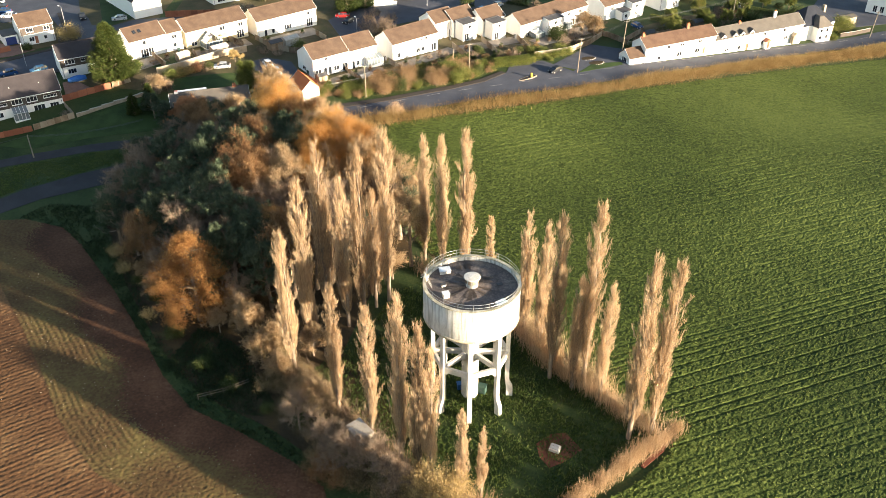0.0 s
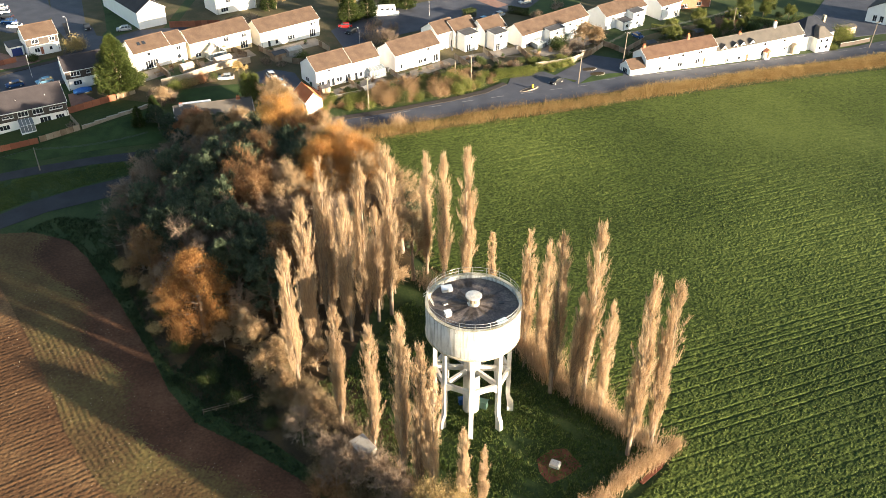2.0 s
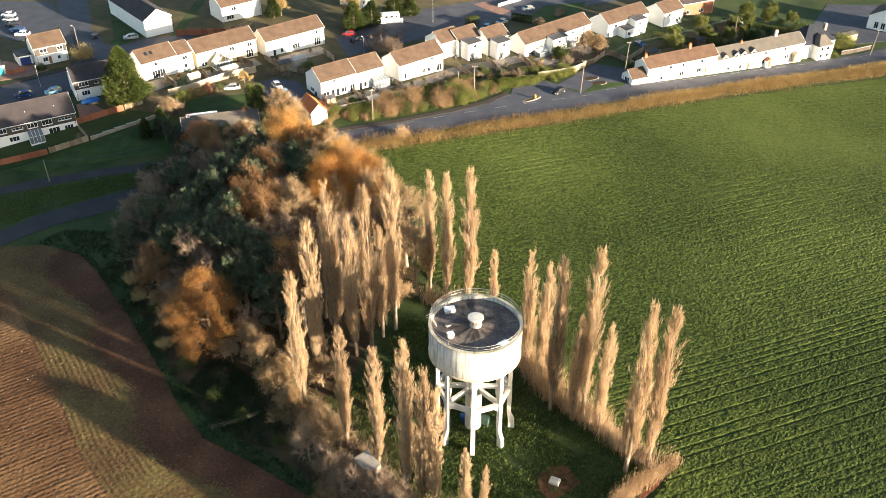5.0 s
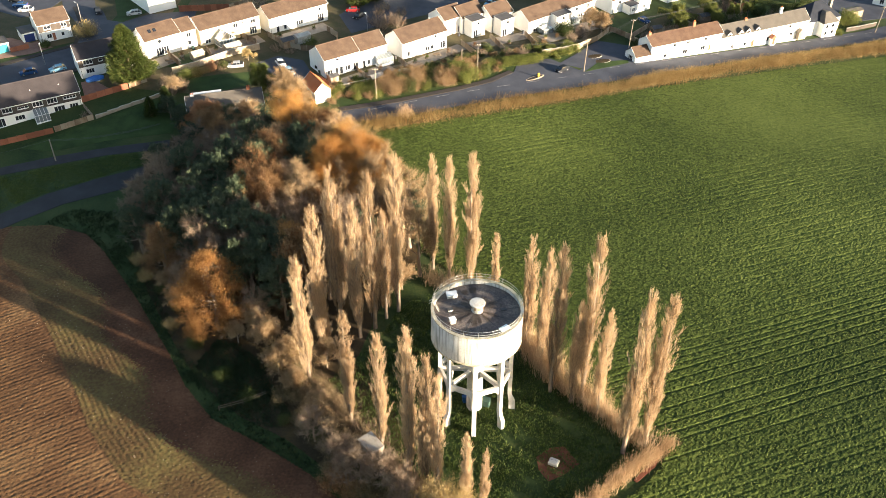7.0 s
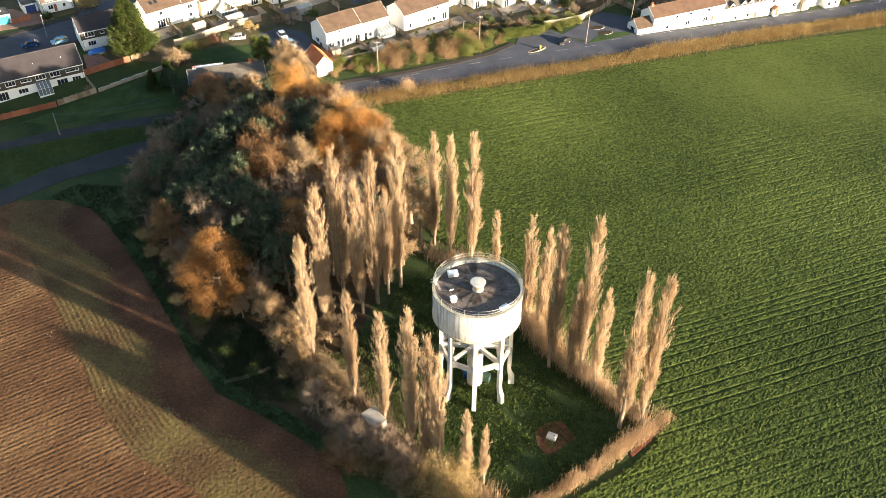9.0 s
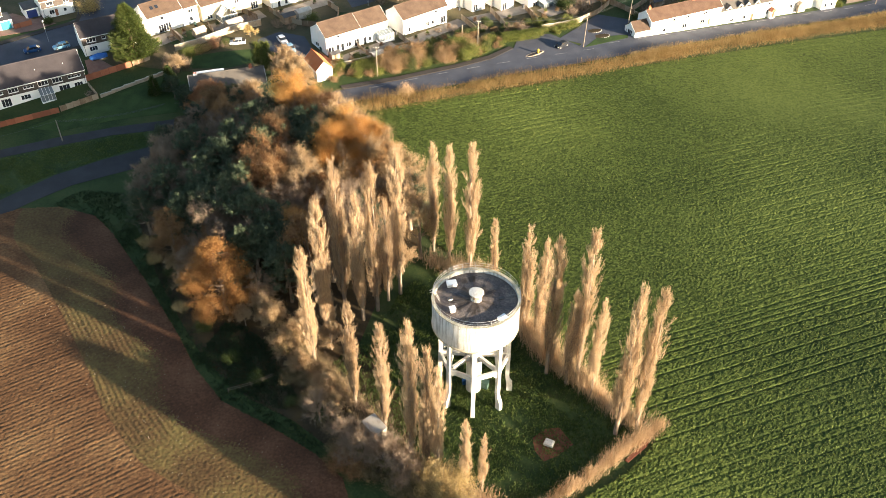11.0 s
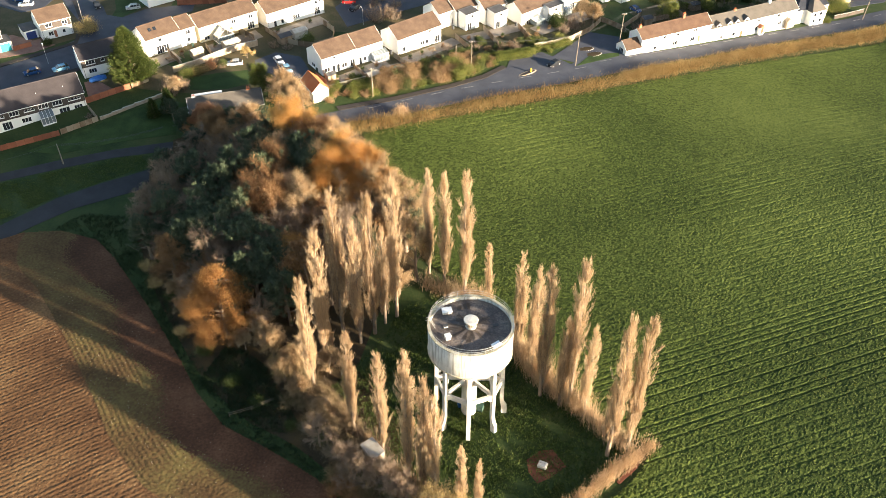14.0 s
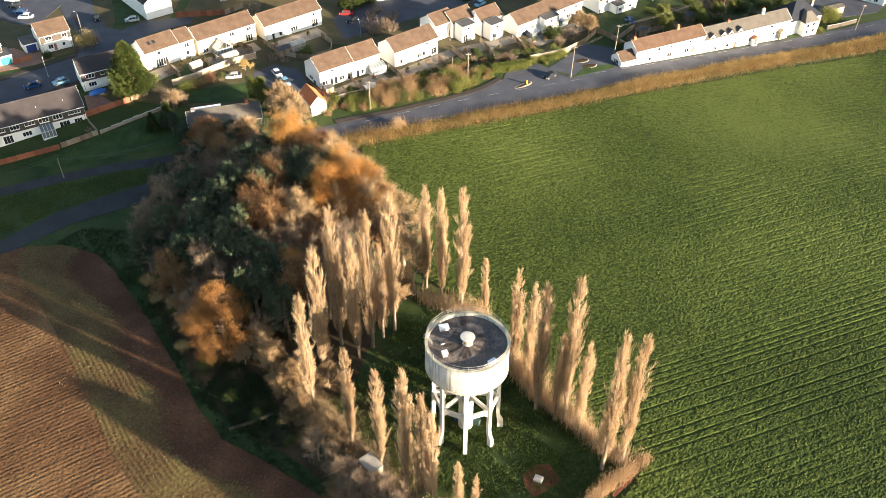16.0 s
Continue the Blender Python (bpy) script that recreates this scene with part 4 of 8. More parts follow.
def glasshouse(t, x0, y0, x1, y1, h, top, mono=False):
    """A white framed conservatory with glass walls and roof, built against a house's front (y0 < y1 <= 0)."""
    bm = bmesh.new()
    box(bm, x0 - 0.05, y0 - 0.05, -0.8, x1 + 0.05, y1, 0.5)
    cons = part("conservatory", bm, M_RENDER, t, "white framed glazed conservatory on a low wall")
    nx = max(2, round((x1 - x0) / 0.9))
    ny = max(2, round((y1 - y0) / 0.9))
    mid = (x0 + x1) / 2

    def bar(a, b):
        bm = bmesh.new()
        tube(bm, a, b, 0.035, None, 4)
        part("glazing_bar", bm, M_FRAME, cons)

    for i in range(nx + 1):
        x = x0 + (x1 - x0) * i / nx
        bar((x, y0, 0.45), (x, y0, h))
        if mono:
            bar((x, y0, h), (x, y1, top))
    for j in range(1, ny + 1):
        y = y0 + (y1 - y0) * j / ny
        for x in (x0, x1):
            bar((x, y, 0.45), (x, y, h + (0 if not mono else (top - h) * j / ny)))
            if not mono:
                bar((x, y, h), (mid, y, top))
    for z in (0.55, h):
        bar((x0, y0, z), (x1, y0, z))
        for x in (x0, x1):
            bar((x, y0, z), (x, y1, z if z < 1 or not mono else top))
    if not mono:
        bar((mid, y0, top), (mid, y1, top))
        for x in (x0, x1):
            bar((x, y0, h), (mid, y0, top))
            for k in (0.25, 0.5, 0.75):
                u = x + (mid - x) * k
                bar((u, y0, h), (u, y0, h + (top - h) * k))
    quads = [((x0, y0, 0.5), (x1, y0, 0.5), (x1, y0, h), (x0, y0, h))]
    for x in (x0, x1):
        quads.append(((x, y0, 0.5), (x, y1, 0.5), (x, y1, top if mono else h), (x, y0, h)))
    if mono:
        quads.append(((x0, y0, h), (x1, y0, h), (x1, y1, top), (x0, y1, top)))
    else:
        quads += [((x0, y0, h), (mid, y0, top), (mid, y1, top), (x0, y1, h)), ((mid, y0, top), (x1, y0, h), (x1, y1, h), (mid, y1, top))]
    for q in quads:
        bm = bmesh.new()
        f = bm.faces.new([bm.verts.new(p) for p in q])
        r = bmesh.ops.extrude_face_region(bm, geom=[f])
        f.normal_update()
        bmesh.ops.translate(bm, vec=f.normal * 0.02, verts=[v for v in r["geom"] if isinstance(v, bmesh.types.BMVert)])
        part("pane", bm, M_CONSGLASS, cons)


M_CONSGLASS = bpy.data.materials.new("conservatory_glass")
M_CONSGLASS.use_nodes = True
g = M_CONSGLASS.node_tree.nodes["Principled BSDF"]
g.inputs["Base Color"].default_value = (0.30, 0.34, 0.36, 1)
g.inputs["Roughness"].default_value = 0.08
g.inputs["Transmission Weight"].default_value = 0.55
g.inputs["IOR"].default_value = 1.2


# terrace with hung tiles near the footpath
t = house((-112.8, 174.9), 31.5, 26.0, 9.6, 5.0, 8.2, M_RENDER, M_ROOF_DARK, [(0.8, 3.35, 2.2, 1.2, "w"), (4.6, 3.55, 2.4, 0.6, "w"), (8.2, 3.35, 2.2, 1.2, "w"), (11.6, 3.55, 2.4, 0.6, "w"), (15.0, 3.3, 2.3, 1.25, "w"), (18.3, 3.3, 2.3, 1.25, "w"), (22.0, 3.55, 3.0, 0.65, "w"),
           (1.5, 0.9, 2.2, 1.2, "w"), (6.0, 0.15, 2.2, 2.1, "p"), (10.5, 0.9, 2.2, 1.2, "w"), (19.4, 0.15, 2.5, 2.1, "p"), (23.0, 0.95, 2.0, 1.15, "w")], label="long dark-roofed terrace with brown hung tiles and white ground floor", band=(2.75, 4.95, M_HUNG))
glasshouse(t, 14.6, -2.9, 17.8, -0.01, 2.3, 2.9, True)
flues(t, ((6.0, 2.2, 6.2), (15.5, 2.2, 6.2), (22.0, 2.2, 6.2)))
# house behind the conifer
house((-94.3, 199.4), 31, 15.0, 8.0, 4.9, 7.3, M_RENDER, M_ROOF_DARK, [(1.2, 3.3, 2.3, 1.2, "w"), (5.0, 3.5, 1.0, 0.7, "w"), (1.5, 0.9, 2.0, 1.2, "w"), (7.0, 3.3, 2.3, 1.2, "w"), (7.0, 0.2, 2.0, 2.0, "p")], label="dark-roofed house with hung tiles behind a conifer", band=(2.75, 4.85, M_HUNG))
# detached house at the estate road
t = house((-111.9, 219.0), 36, 8.4, 7.5, 5.0, 7.4, M_RENDER, M_ROOF_RED, [(1.5, 3.4, 1.8, 1.1, "w"), (6.0, 3.3, 1.5, 1.1, "w"), (1.8, 0.9, 1.3, 1.2, "w"), (3.2, 0.1, 0.9, 2.1, "d"), (5.6, 0.9, 0.8, 1.0, "w")], label="white house with a clay-tiled roof and a hung-tiled storey", band=(2.9, 4.9, M_HUNG))
t = house((-127.5, 209.5), 36, 8.4, 7.5, 5.0, 7.4, M_RENDER, M_ROOF_RED, [(1.5, 3.4, 1.8, 1.1, "w"), (6.0, 3.3, 1.5, 1.1, "w"), (1.8, 0.9, 1.3, 1.2, "w"), (5.6, 0.9, 1.4, 1.1, "w")], label="white house with clay-tiled roof beside the estate road", band=(2.9, 4.9, M_HUNG))
# pairs of white houses with brown roofs
t = house((-80.2, 210.0), 42, 9.9, 7.8, 5.0, 7.4, M_RENDER, M_ROOF_RED, [(3.5, 3.5, 1.0, 1.0, "w"), (2.6, 0.15, 3.6, 2.2, "p")], label="white rendered house with a brown tiled roof", rooflights=(2.6, 4.0))
house((-72.7, 216.9), 42, 4.3, 7.2, 5.0, 7.2, M_RENDER, M_ROOF_RED, [(1.5, 3.2, 1.4, 1.1, "w"), (1.6, 0.9, 1.0, 1.2, "w")], label="narrow white house end with a brown tiled roof")
t = house((-68.4, 219.5), 39.5, 18.2, 7.8, 5.0, 7.4, M_CREAM, M_ROOF_RED, [(5.2, 3.7, 0.9, 0.5, "w"), (10.0, 3.2, 1.4, 1.2, "w"), (12.7, 3.9, 0.8, 0.45, "w"), (15.5, 3.2, 1.4, 1.1, "w"), (1.3, 0.9, 1.6, 1.2, "w"), (14.8, 0.1, 2.2, 2.2, "p")], label="cream and white house pair with a brown tiled roof")
glasshouse(t, 3.8, -3.6, 8.6, -0.01, 2.2, 4.2)
bm = bmesh.new()
bevelled(bm, 9.6, -2.2, 2.4, 13.8, -0.1, 2.55, 0.02, pose(0, 0, 0, 6, 0, 0))
part("awning", bm, M_CREAM, t, "cream lean-to canopy")
house((-51.6, 230.4), 40, 19.4, 7.8, 5.0, 7.4, M_RENDER, M_ROOF_RED, [(2.2, 0.15, 0.9, 2.0, "p"), (4.6, 0.7, 0.9, 1.3, "w"), (8.6, 0.9, 2.4, 1.3, "w"), (16.0, 0.1, 2.0, 2.3, "p"), (16.4, 3.4, 0.9, 0.9, "w"), (17.8, 3.6, 0.6, 0.7, "w")], label="white rendered house pair with brown tiled roof")
t = house((-32.8, 204.3), 37, 10.4, 8.0, 5.1, 7.6, M_RENDER, M_ROOF_RED, [(3.4, 4.1, 1.0, 0.7, "w"), (0.7, 0.8, 1.6, 1.3, "w"), (3.0, 0.1, 1.0, 2.1, "p"), (4.4, 0.1, 1.0, 2.1, "p"), (6.0, 0.7, 1.6, 1.3, "w"), (8.6, 0.1, 1.4, 2.1, "p")], side=[(2.0, 0.9, 1.6, 1.1, "w")], label="white end house with brown tiled roof above the road")
house((-24.3, 210.9), 37, 8.4, 7.6, 5.1, 7.7, M_RENDER, M_ROOF_RED, [(0.8, 0.1, 0.9, 2.1, "p"), (2.2, 0.7, 1.0, 1.3, "w"), (7.0, 0.9, 1.0, 1.5, "w")], label="white house with brown tiled roof and a glazed lean-to")
t = house((-13.4, 217.7), 39.5, 15.4, 8.0, 5.0, 7.5, M_RENDER, M_ROOF_RED, [(9.6, 3.9, 0.5, 0.7, "w"), (11.0, 3.9, 0.9, 0.7, "w"), (1.7, 0.9, 0.9, 1.4, "w"), (7.9, 0.8, 1.4, 1.2, "w"), (9.8, 0.8, 1.0, 1.2, "w"), (13.2, 0.1, 1.7, 2.1, "p")], label="white rendered house with a brown tiled roof")
flues(t, ((12.5, 4.2, 7.4),))
# staggered row with flat-roofed wings
house((-2.2, 235.2), 40, 7.6, 7.4, 5.0, 7.3, M_RENDER, M_ROOF_RED, [(5.6, 3.4, 1.4, 1.0, "w"), (5.2, 0.1, 1.8, 2.1, "p")], label="white terraced house with brown roof and dark lean-to")


def winged(p, turn, length, wing_at, wing_w, wing_d, label, more=()):
    t = house(p, turn, length, 7.4, 5.0, 7.4, M_RENDER, M_ROOF_RED, [(length - 1.9, 0.1, 1.5, 2.1, "p"), *more], label=label)
    w = house((wing_at, -wing_d), 0, wing_w, wing_d - 0.02, 4.9, 5.25, M_RENDER, M_FELT, [(wing_w / 2 - 0.5, 3.5, 1.0, 0.9, "w"), (0.6, 0.1, 1.6, 2.1, "p")], parent=t, ridge_at=0.97, over=0.1)
    return t


winged((3.0, 237.7), 40, 8.4, 0.6, 5.0, 3.6, "white stepped house with a dark flat-roofed wing")
winged((11.6, 240.2), 40, 8.4, 0.6, 5.0, 3.6, "white stepped house with flat-roofed wing and patio")
t = house((22.6, 241.3), 40, 28.5, 7.6, 5.0, 7.4, M_RENDER, M_ROOF_RED, [(1.6, 0.9, 2.2, 1.3, "w"), (6.2, 4.0, 0.9, 0.6, "w"), (15.6, 0.1, 3.4, 2.2, "p"), (21.0, 0.1, 2.2, 2.1, "p"), (20.0, 3.4, 1.0, 0.9, "w"), (25.0, 3.4, 1.2, 1.0, "w")], label="long white terrace of houses with brown tiled roof")
house((9.0, -2.7), 0, 6.2, 2.68, 4.9, 5.2, M_RENDER, M_FELT, [(2.5, 3.4, 1.0, 0.9, "w")], parent=t, ridge_at=0.97, over=0.1)
glasshouse(t, 3.6, -3.0, 7.4, -0.01, 2.2, 2.7, True)
glasshouse(t, 16.6, -2.2, 19.8, -0.01, 2.3, 2.9, True)
# house group behind the terrace
t = house((50.5, 262.6), 38, 19.0, 8.0, 5.0, 7.4, M_RENDER, M_ROOF_RED, [(14.4, 0.1, 3.0, 2.1, "p"), (3.0, 3.4, 1.2, 1.0, "w")], label="white house with brown roof and flat-roofed wings behind the terrace")
house((4.8, -3.2), 0, 4.4, 3.18, 2.9, 3.2, M_RENDER, M_FELT, [(1.4, 1.0, 1.2, 1.1, "w")], parent=t, ridge_at=0.97, over=0.1)
house((9.6, -3.0), 0, 5.2, 2.98, 4.9, 5.2, M_RENDER, M_FELT, [(1.6, 3.4, 1.2, 1.0, "w"), (1.6, 0.9, 1.2, 1.1, "w")], parent=t, ridge_at=0.97, over=0.1)
house((71.0, 276.0), 38, 10.0, 8.0, 5.0, 7.4, M_RENDER, M_ROOF_RED, [(6.8, 0.1, 2.2, 2.1, "p"), (2.5, 3.4, 1.2, 1.0, "w")], label="white house with brown roof at the back of the gardens")
# cottages along the road
t = house((51.9, 225.9), 25.5, 5.2, 5.0, 2.4, 4.3, M_RENDER, M_ROOF_RED, [], side=[(1.2, 0.7, 2.0, 1.4, "w")], label="low white cottage annexe with a clay-tiled roof", z=-0.9)
M_ROOF_CLAY = surface("red_clay_tiles", [(0.066, 0.038, 0.026), (0.092, 0.056, 0.039), (0.120, 0.077, 0.055)], 0.5, 7.0, 0.85, 0.4)
t = house((56.6, 228.1), 25.5, 25.0, 6.4, 5.0, 7.1, M_RENDER, M_ROOF_CLAY, [(7.6, 3.6, 0.9, 0.9, "w"), (12.2, 3.6, 1.2, 0.9, "w"), (18.6, 3.6, 1.2, 0.9, "w"), (4.6, 0.9, 1.0, 1.0, "w"), (11.4, 0.7, 1.6, 1.3, "w"), (17.8, 0.7, 1.6, 1.3, "w"), (20.6, 0.0, 0.9, 2.0, "d")], chimneys=((16.5, M_BRICK, 1.5), (1.0, M_BRICK, 0.9)), label="white cottage terrace with clay-tiled roof along the road", z=-1.3)
t = house((79.2, 238.9), 25.5, 34.0, 6.4, 5.0, 7.3, M_RENDER, M_SLATE, [(4.2, 0.8, 1.2, 1.1, "w"), (9.0, 0.8, 1.1, 1.1, "w"), (12.0, 0.0, 1.1, 2.1, "d"), (18.0, 0.7, 1.5, 1.4, "w"), (18.2, 3.6, 1.2, 0.9, "w"), (26.0, 3.6, 1.1, 0.9, "w"), (27.0, 0.8, 1.3, 1.2, "w"), (30.6, 0.8, 1.3, 1.2, "w")], chimneys=((24.5, M_RENDER, 1.9), (11.0, M_BRICK, 0.7)), label="white slate-roofed cottage terrace with gabled dormers", z=-3.0)
for x in (2.0, 6.2, 9.0, 12.6):
    bm = bmesh.new()
    v = [bm.verts.new(q) for q in ((x, -0.02, 4.4), (x + 2.0, -0.02, 4.4), (x + 2.0, -0.02, 5.3), (x + 1.0, -0.02, 6.3), (x, -0.02, 5.3), (x, 2.6, 5.3), (x + 2.0, 2.6, 5.3), (x + 1.0, 2.6, 6.3), (x, 1.0, 4.4), (x + 2.0, 1.0, 4.4))]
    for f in ((0, 1, 2, 3, 4), (1, 9, 6, 2), (8, 0, 4, 5), (5, 4, 3, 7), (3, 2, 6, 7)):
        bm.faces.new([v[i] for i in f])
    dm = part("dormer", bm, M_RENDER, t)
    for sgn in (-1, 1):
        bm = bmesh.new()
        box(bm, 0, -0.25, 0.0, 1.55, 2.6, 0.1, pose(x + 1.0, 0, 6.42, 0, 45 if sgn > 0 else 135, 0) if sgn > 0 else pose(x + 1.0, 0, 6.42, 0, 135, 0) @ pose(0, 0, -0.1))
        part("dormer_roof", bm, M_SLATE, dm)
    bm = bmesh.new()
    box(bm, x + 0.55, -0.05, 4.55, x + 1.45, -0.025, 5.4)
    part("dormer_window", bm, M_GLASS, dm)
for x, mat in ((19.6, M_BRICK), (30.5, M_WOOD)):
    bm = bmesh.new()
    bevelled(bm, x - 0.9, -1.3, -0.5, x + 0.9, -0.01, 2.0, 0.03)
    po = part("porch", bm, mat if mat is M_WOOD else M_RENDER, t)
    bm = bmesh.new()
    v = [bm.verts.new(q) for q in ((x - 1.1, -1.5, 1.95), (x + 1.1, -1.5, 1.95), (x, -1.5, 2.9), (x - 1.1, -0.01, 1.95), (x + 1.1, -0.01, 1.95), (x, -0.01, 2.9))]
    for f in ((0, 1, 2), (5, 4, 3), (0, 2, 5, 3), (2, 1, 4, 5), (1, 0, 3, 4)):
        bm.faces.new([v[i] for i in f])
    part("porch_roof", bm, mat, po)
    bm = bmesh.new()
    box(bm, x - 0.45, -1.36, 0.0, x + 0.45, -1.305, 1.9)
    part("door", bm, M_WOODRED if mat is M_BRICK else M_WOOD, po)
M_SLATE_BLUE = surface("blue_slate", [(0.016, 0.019, 0.027), (0.03, 0.034, 0.045)], 0.5, 6.0, 0.8, 0.4, spec=0.08)
# hipped house and gabled house at the terrace's end
def hipped(p, turn, length, depth, eave, top, label, z):
    t = thing("house", p[0], p[1], z, turn, label, "house")
    bm = bmesh.new()
    box(bm, 0, 0, -1.5, length, depth, eave)
    part("wall", bm, M_RENDER, t)
    bm = bmesh.new()
    o = 0.35
    v = [bm.verts.new(q) for q in ((-o, -o, eave), (length + o, -o, eave), (length + o, depth + o, eave), (-o, depth + o, eave), (length * 0.4, depth / 2, top), (length * 0.6, depth / 2, top))]
    for f in ((0, 1, 5, 4), (1, 2, 5), (2, 3, 4, 5), (3, 0, 4), (3, 2, 1, 0)):
        bm.faces.new([v[i] for i in f])
    part("roof", bm, M_SLATE_BLUE, t, "dark blue slate hipped roof")
    bm = bmesh.new()
    bevelled(bm, length - 1.3, depth * 0.5 - 0.5, eave, length - 0.4, depth * 0.5 + 0.5, top - 0.6, 0.03)
    part("chimney", bm, M_STONE, t)
    # front wing with a small hipped roof of its own
    x0, x1, y0 = 4.4, 10.2, -2.4
    bm = bmesh.new()
    box(bm, x0, y0, -1.5, x1, -0.003, eave - 0.3)
    w = part("front_wing", bm, M_RENDER, t)
    bm = bmesh.new()
    v = [bm.verts.new(q) for q in ((x0 - 0.3, y0 - 0.3, eave - 0.3), (x1 + 0.3, y0 - 0.3, eave - 0.3), (x1 + 0.3, 2.6, eave - 0.3), (x0 - 0.3, 2.6, eave - 0.3), ((x0 + x1) / 2 - 0.9, y0 + 2.4, eave + 2.4), ((x0 + x1) / 2 + 0.9, y0 + 2.4, eave + 2.4), ((x0 + x1) / 2, 2.6, eave + 2.4))]
    for f in ((0, 1, 5, 4), (1, 2, 6, 5), (3, 0, 4, 6), (4, 5, 6), (3, 6, 2), (3, 2, 1, 0)):
        bm.faces.new([v[i] for i in f])
    part("wing_roof", bm, M_SLATE, w, "grey-brown slate roof")
    for x, z in ((x0 + 1.0, 2.9), (x0 + 3.4, 2.9), (x0 + 1.0, 0.7), (x0 + 3.6, 0.7)):
        bm = bmesh.new()
        box(bm, x, y0 - 0.03, z, x + 0.9, y0 - 0.004, z + 1.0)
        part("window", bm, M_GLASS, w)


hipped((110.6, 255.6), 25.5, 13.4, 9.0, 4.7, 9.2, "white house with a dark hipped roof at the terrace's end", -4.6)
house((152.4, 281.6), 52, 12.0, 10.0, 4.2, 7.0, M_RENDER, M_ROOF_DARK, [(1.5, 0.1, 1.2, 2.2, "p")], side=[(2.0, 0.1, 1.3, 2.2, "p"), (4.2, 0.1, 1.3, 2.2, "p"), (6.4, 0.1, 1.3, 2.2, "p")], label="white house with tall dark windows beyond the gardens", z=-5.4)
# houses at the far side of the estate
house((-82.3, 246.6), 130, 27.0, 8.4, 5.0, 7.6, M_RENDER, M_ROOF_DARK, [(2.5 + 4.4 * i, 3.3, 1.3, 1.0, "w") for i in range(5)] + [(2.2 + 4.4 * i, 0.1, 1.0, 2.1, "d") for i in range(5)], label="white terrace with dark roof, gable end towards the gardens")
house((-69.6, 256.0), 40, 13.5, 8.0, 5.0, 7.4, M_RENDER, M_ROOF_RED, [(1.5, 0.8, 2.4, 1.3, "w"), (3.4, 3.3, 1.6, 1.1, "w")], label="white house with brown roof on the far side of the gardens")
house((-28.5, 275.5), 70, 9.0, 8.0, 5.0, 7.2, M_RENDER, M_ROOF_DARK, [(1.2, 0.9, 1.2, 1.2, "w"), (1.2, 3.3, 1.2, 1.1, "w")], label="white house beyond the turning place")
house((-6.0, 292.0), 20, 14.0, 8.0, 5.0, 7.2, M_RENDER, M_ROOF_RED, [(2, 0.8, 2.0, 1.3, "w"), (8, 0.8, 2.0, 1.3, "w")], label="white house across the estate lane")
house((80.0, 289.0), 25, 14.0, 8.0, 4.6, 7.0, M_BRICK, M_ROOF_DARK, [(2, 0.8, 2.0, 1.3, "w"), (8, 0.8, 2.0, 1.3, "w")], label="red brick house beyond the gardens")

# ---- the copse ----
sheet("woodland_floor", [(-70.3, 160.0), (-66.5, 142.0), (-56, 121.5), (-46, 105.5), (-41, 99), (-33, 91.8), (-24.8, 87.2), (-16, 80), (-9, 76), (-4, 84), (-10, 96), (-16, 104), (-12, 122), (-6, 132), (-8.9, 150.9), (-13.4, 166.6), (-20.5, 179.0), (-26, 184), (-40, 178), (-52, 184), (-66, 176)],
      0.03, M_LITTER, "dark leaf-strewn floor of the copse", "woodland floor")
OAK = [(-40.6, 111.8, 16.5)]
ORANGE = [(-33.6, 162.2, 21.0), (-23.8, 139.8, 22.0), (-16.7, 142.3, 22.0), (-21.3, 147.8, 21.0), (-28.5, 122.4, 15.0)]
RUST = [(-54.3, 174.5, 10.0), (-36.2, 137.0, 21.0), (-35.0, 145.1, 21.0), (-52.1, 123.9, 12.5), (-34.3, 134.4, 19.0), (-28.3, 157.7, 20.0), (-39.4, 135.3, 19.0), (-48.3, 120.2, 11.0)]
TAN = [(-24.2, 158.9, 20.0), (-20.1, 151.5, 21.0), (-26.4, 147.1, 21.0), (-13.4, 141.8, 21.0), (-11.0, 139.2, 20.0), (-8.2, 137.1, 18.0), (-14.9, 138.8, 21.0), (-20.8, 136.1, 20.0), (-30.8, 162.3, 19.0), (-5.8, 128.1, 15.0), (-18.4, 147.9, 21.0), (-28.1, 134.9, 21.0), (-36.3, 152.7, 19.5)]
BARE = [(-41.8, 148.9, 18.0), (-41.4, 140.0, 17.1), (-30.9, 129.9, 17.1), (-50.2, 142.6, 15.3), (-36.6, 128.9, 17.1), (-40.2, 121.0, 15.3), (-54.8, 141.2, 13.5), (-26.3, 126.8, 16.2), (-33.7, 111.9, 9.9), (-47.5, 150.2, 17.1), (-16.4, 135.0, 16.2), (-41.1, 126.5, 16.2), (-32.4, 125.0, 16.2)]
EVER = [(-27.3, 145.6, 22.0), (-24.5, 152.0, 20.0), (-30.6, 150.2, 21.6), (-44.9, 140.4, 20.5), (-40.5, 132.4, 20.5), (-37.8, 125.7, 19.4), (-33.2, 123.3, 18.4), (-35.7, 118.2, 16.4), (-60.6, 134.1, 11.9), (-29.2, 115.0, 15.3), (-48.1, 134.3, 18.4), (-6.5, 138.4, 14.3), (-40.7, 155.1, 20.5), (-30.7, 119.0, 16.4), (-37.1, 142.4, 22.7), (-55.1, 137.7, 16.2), (-39.0, 117.9, 15.1), (-53.2, 148.1, 18.4), (-43.6, 128.2, 19.4), (-50.8, 129.5, 16.2), (-44.0, 145.1, 21.6), (-47.6, 128.0, 17.3)]
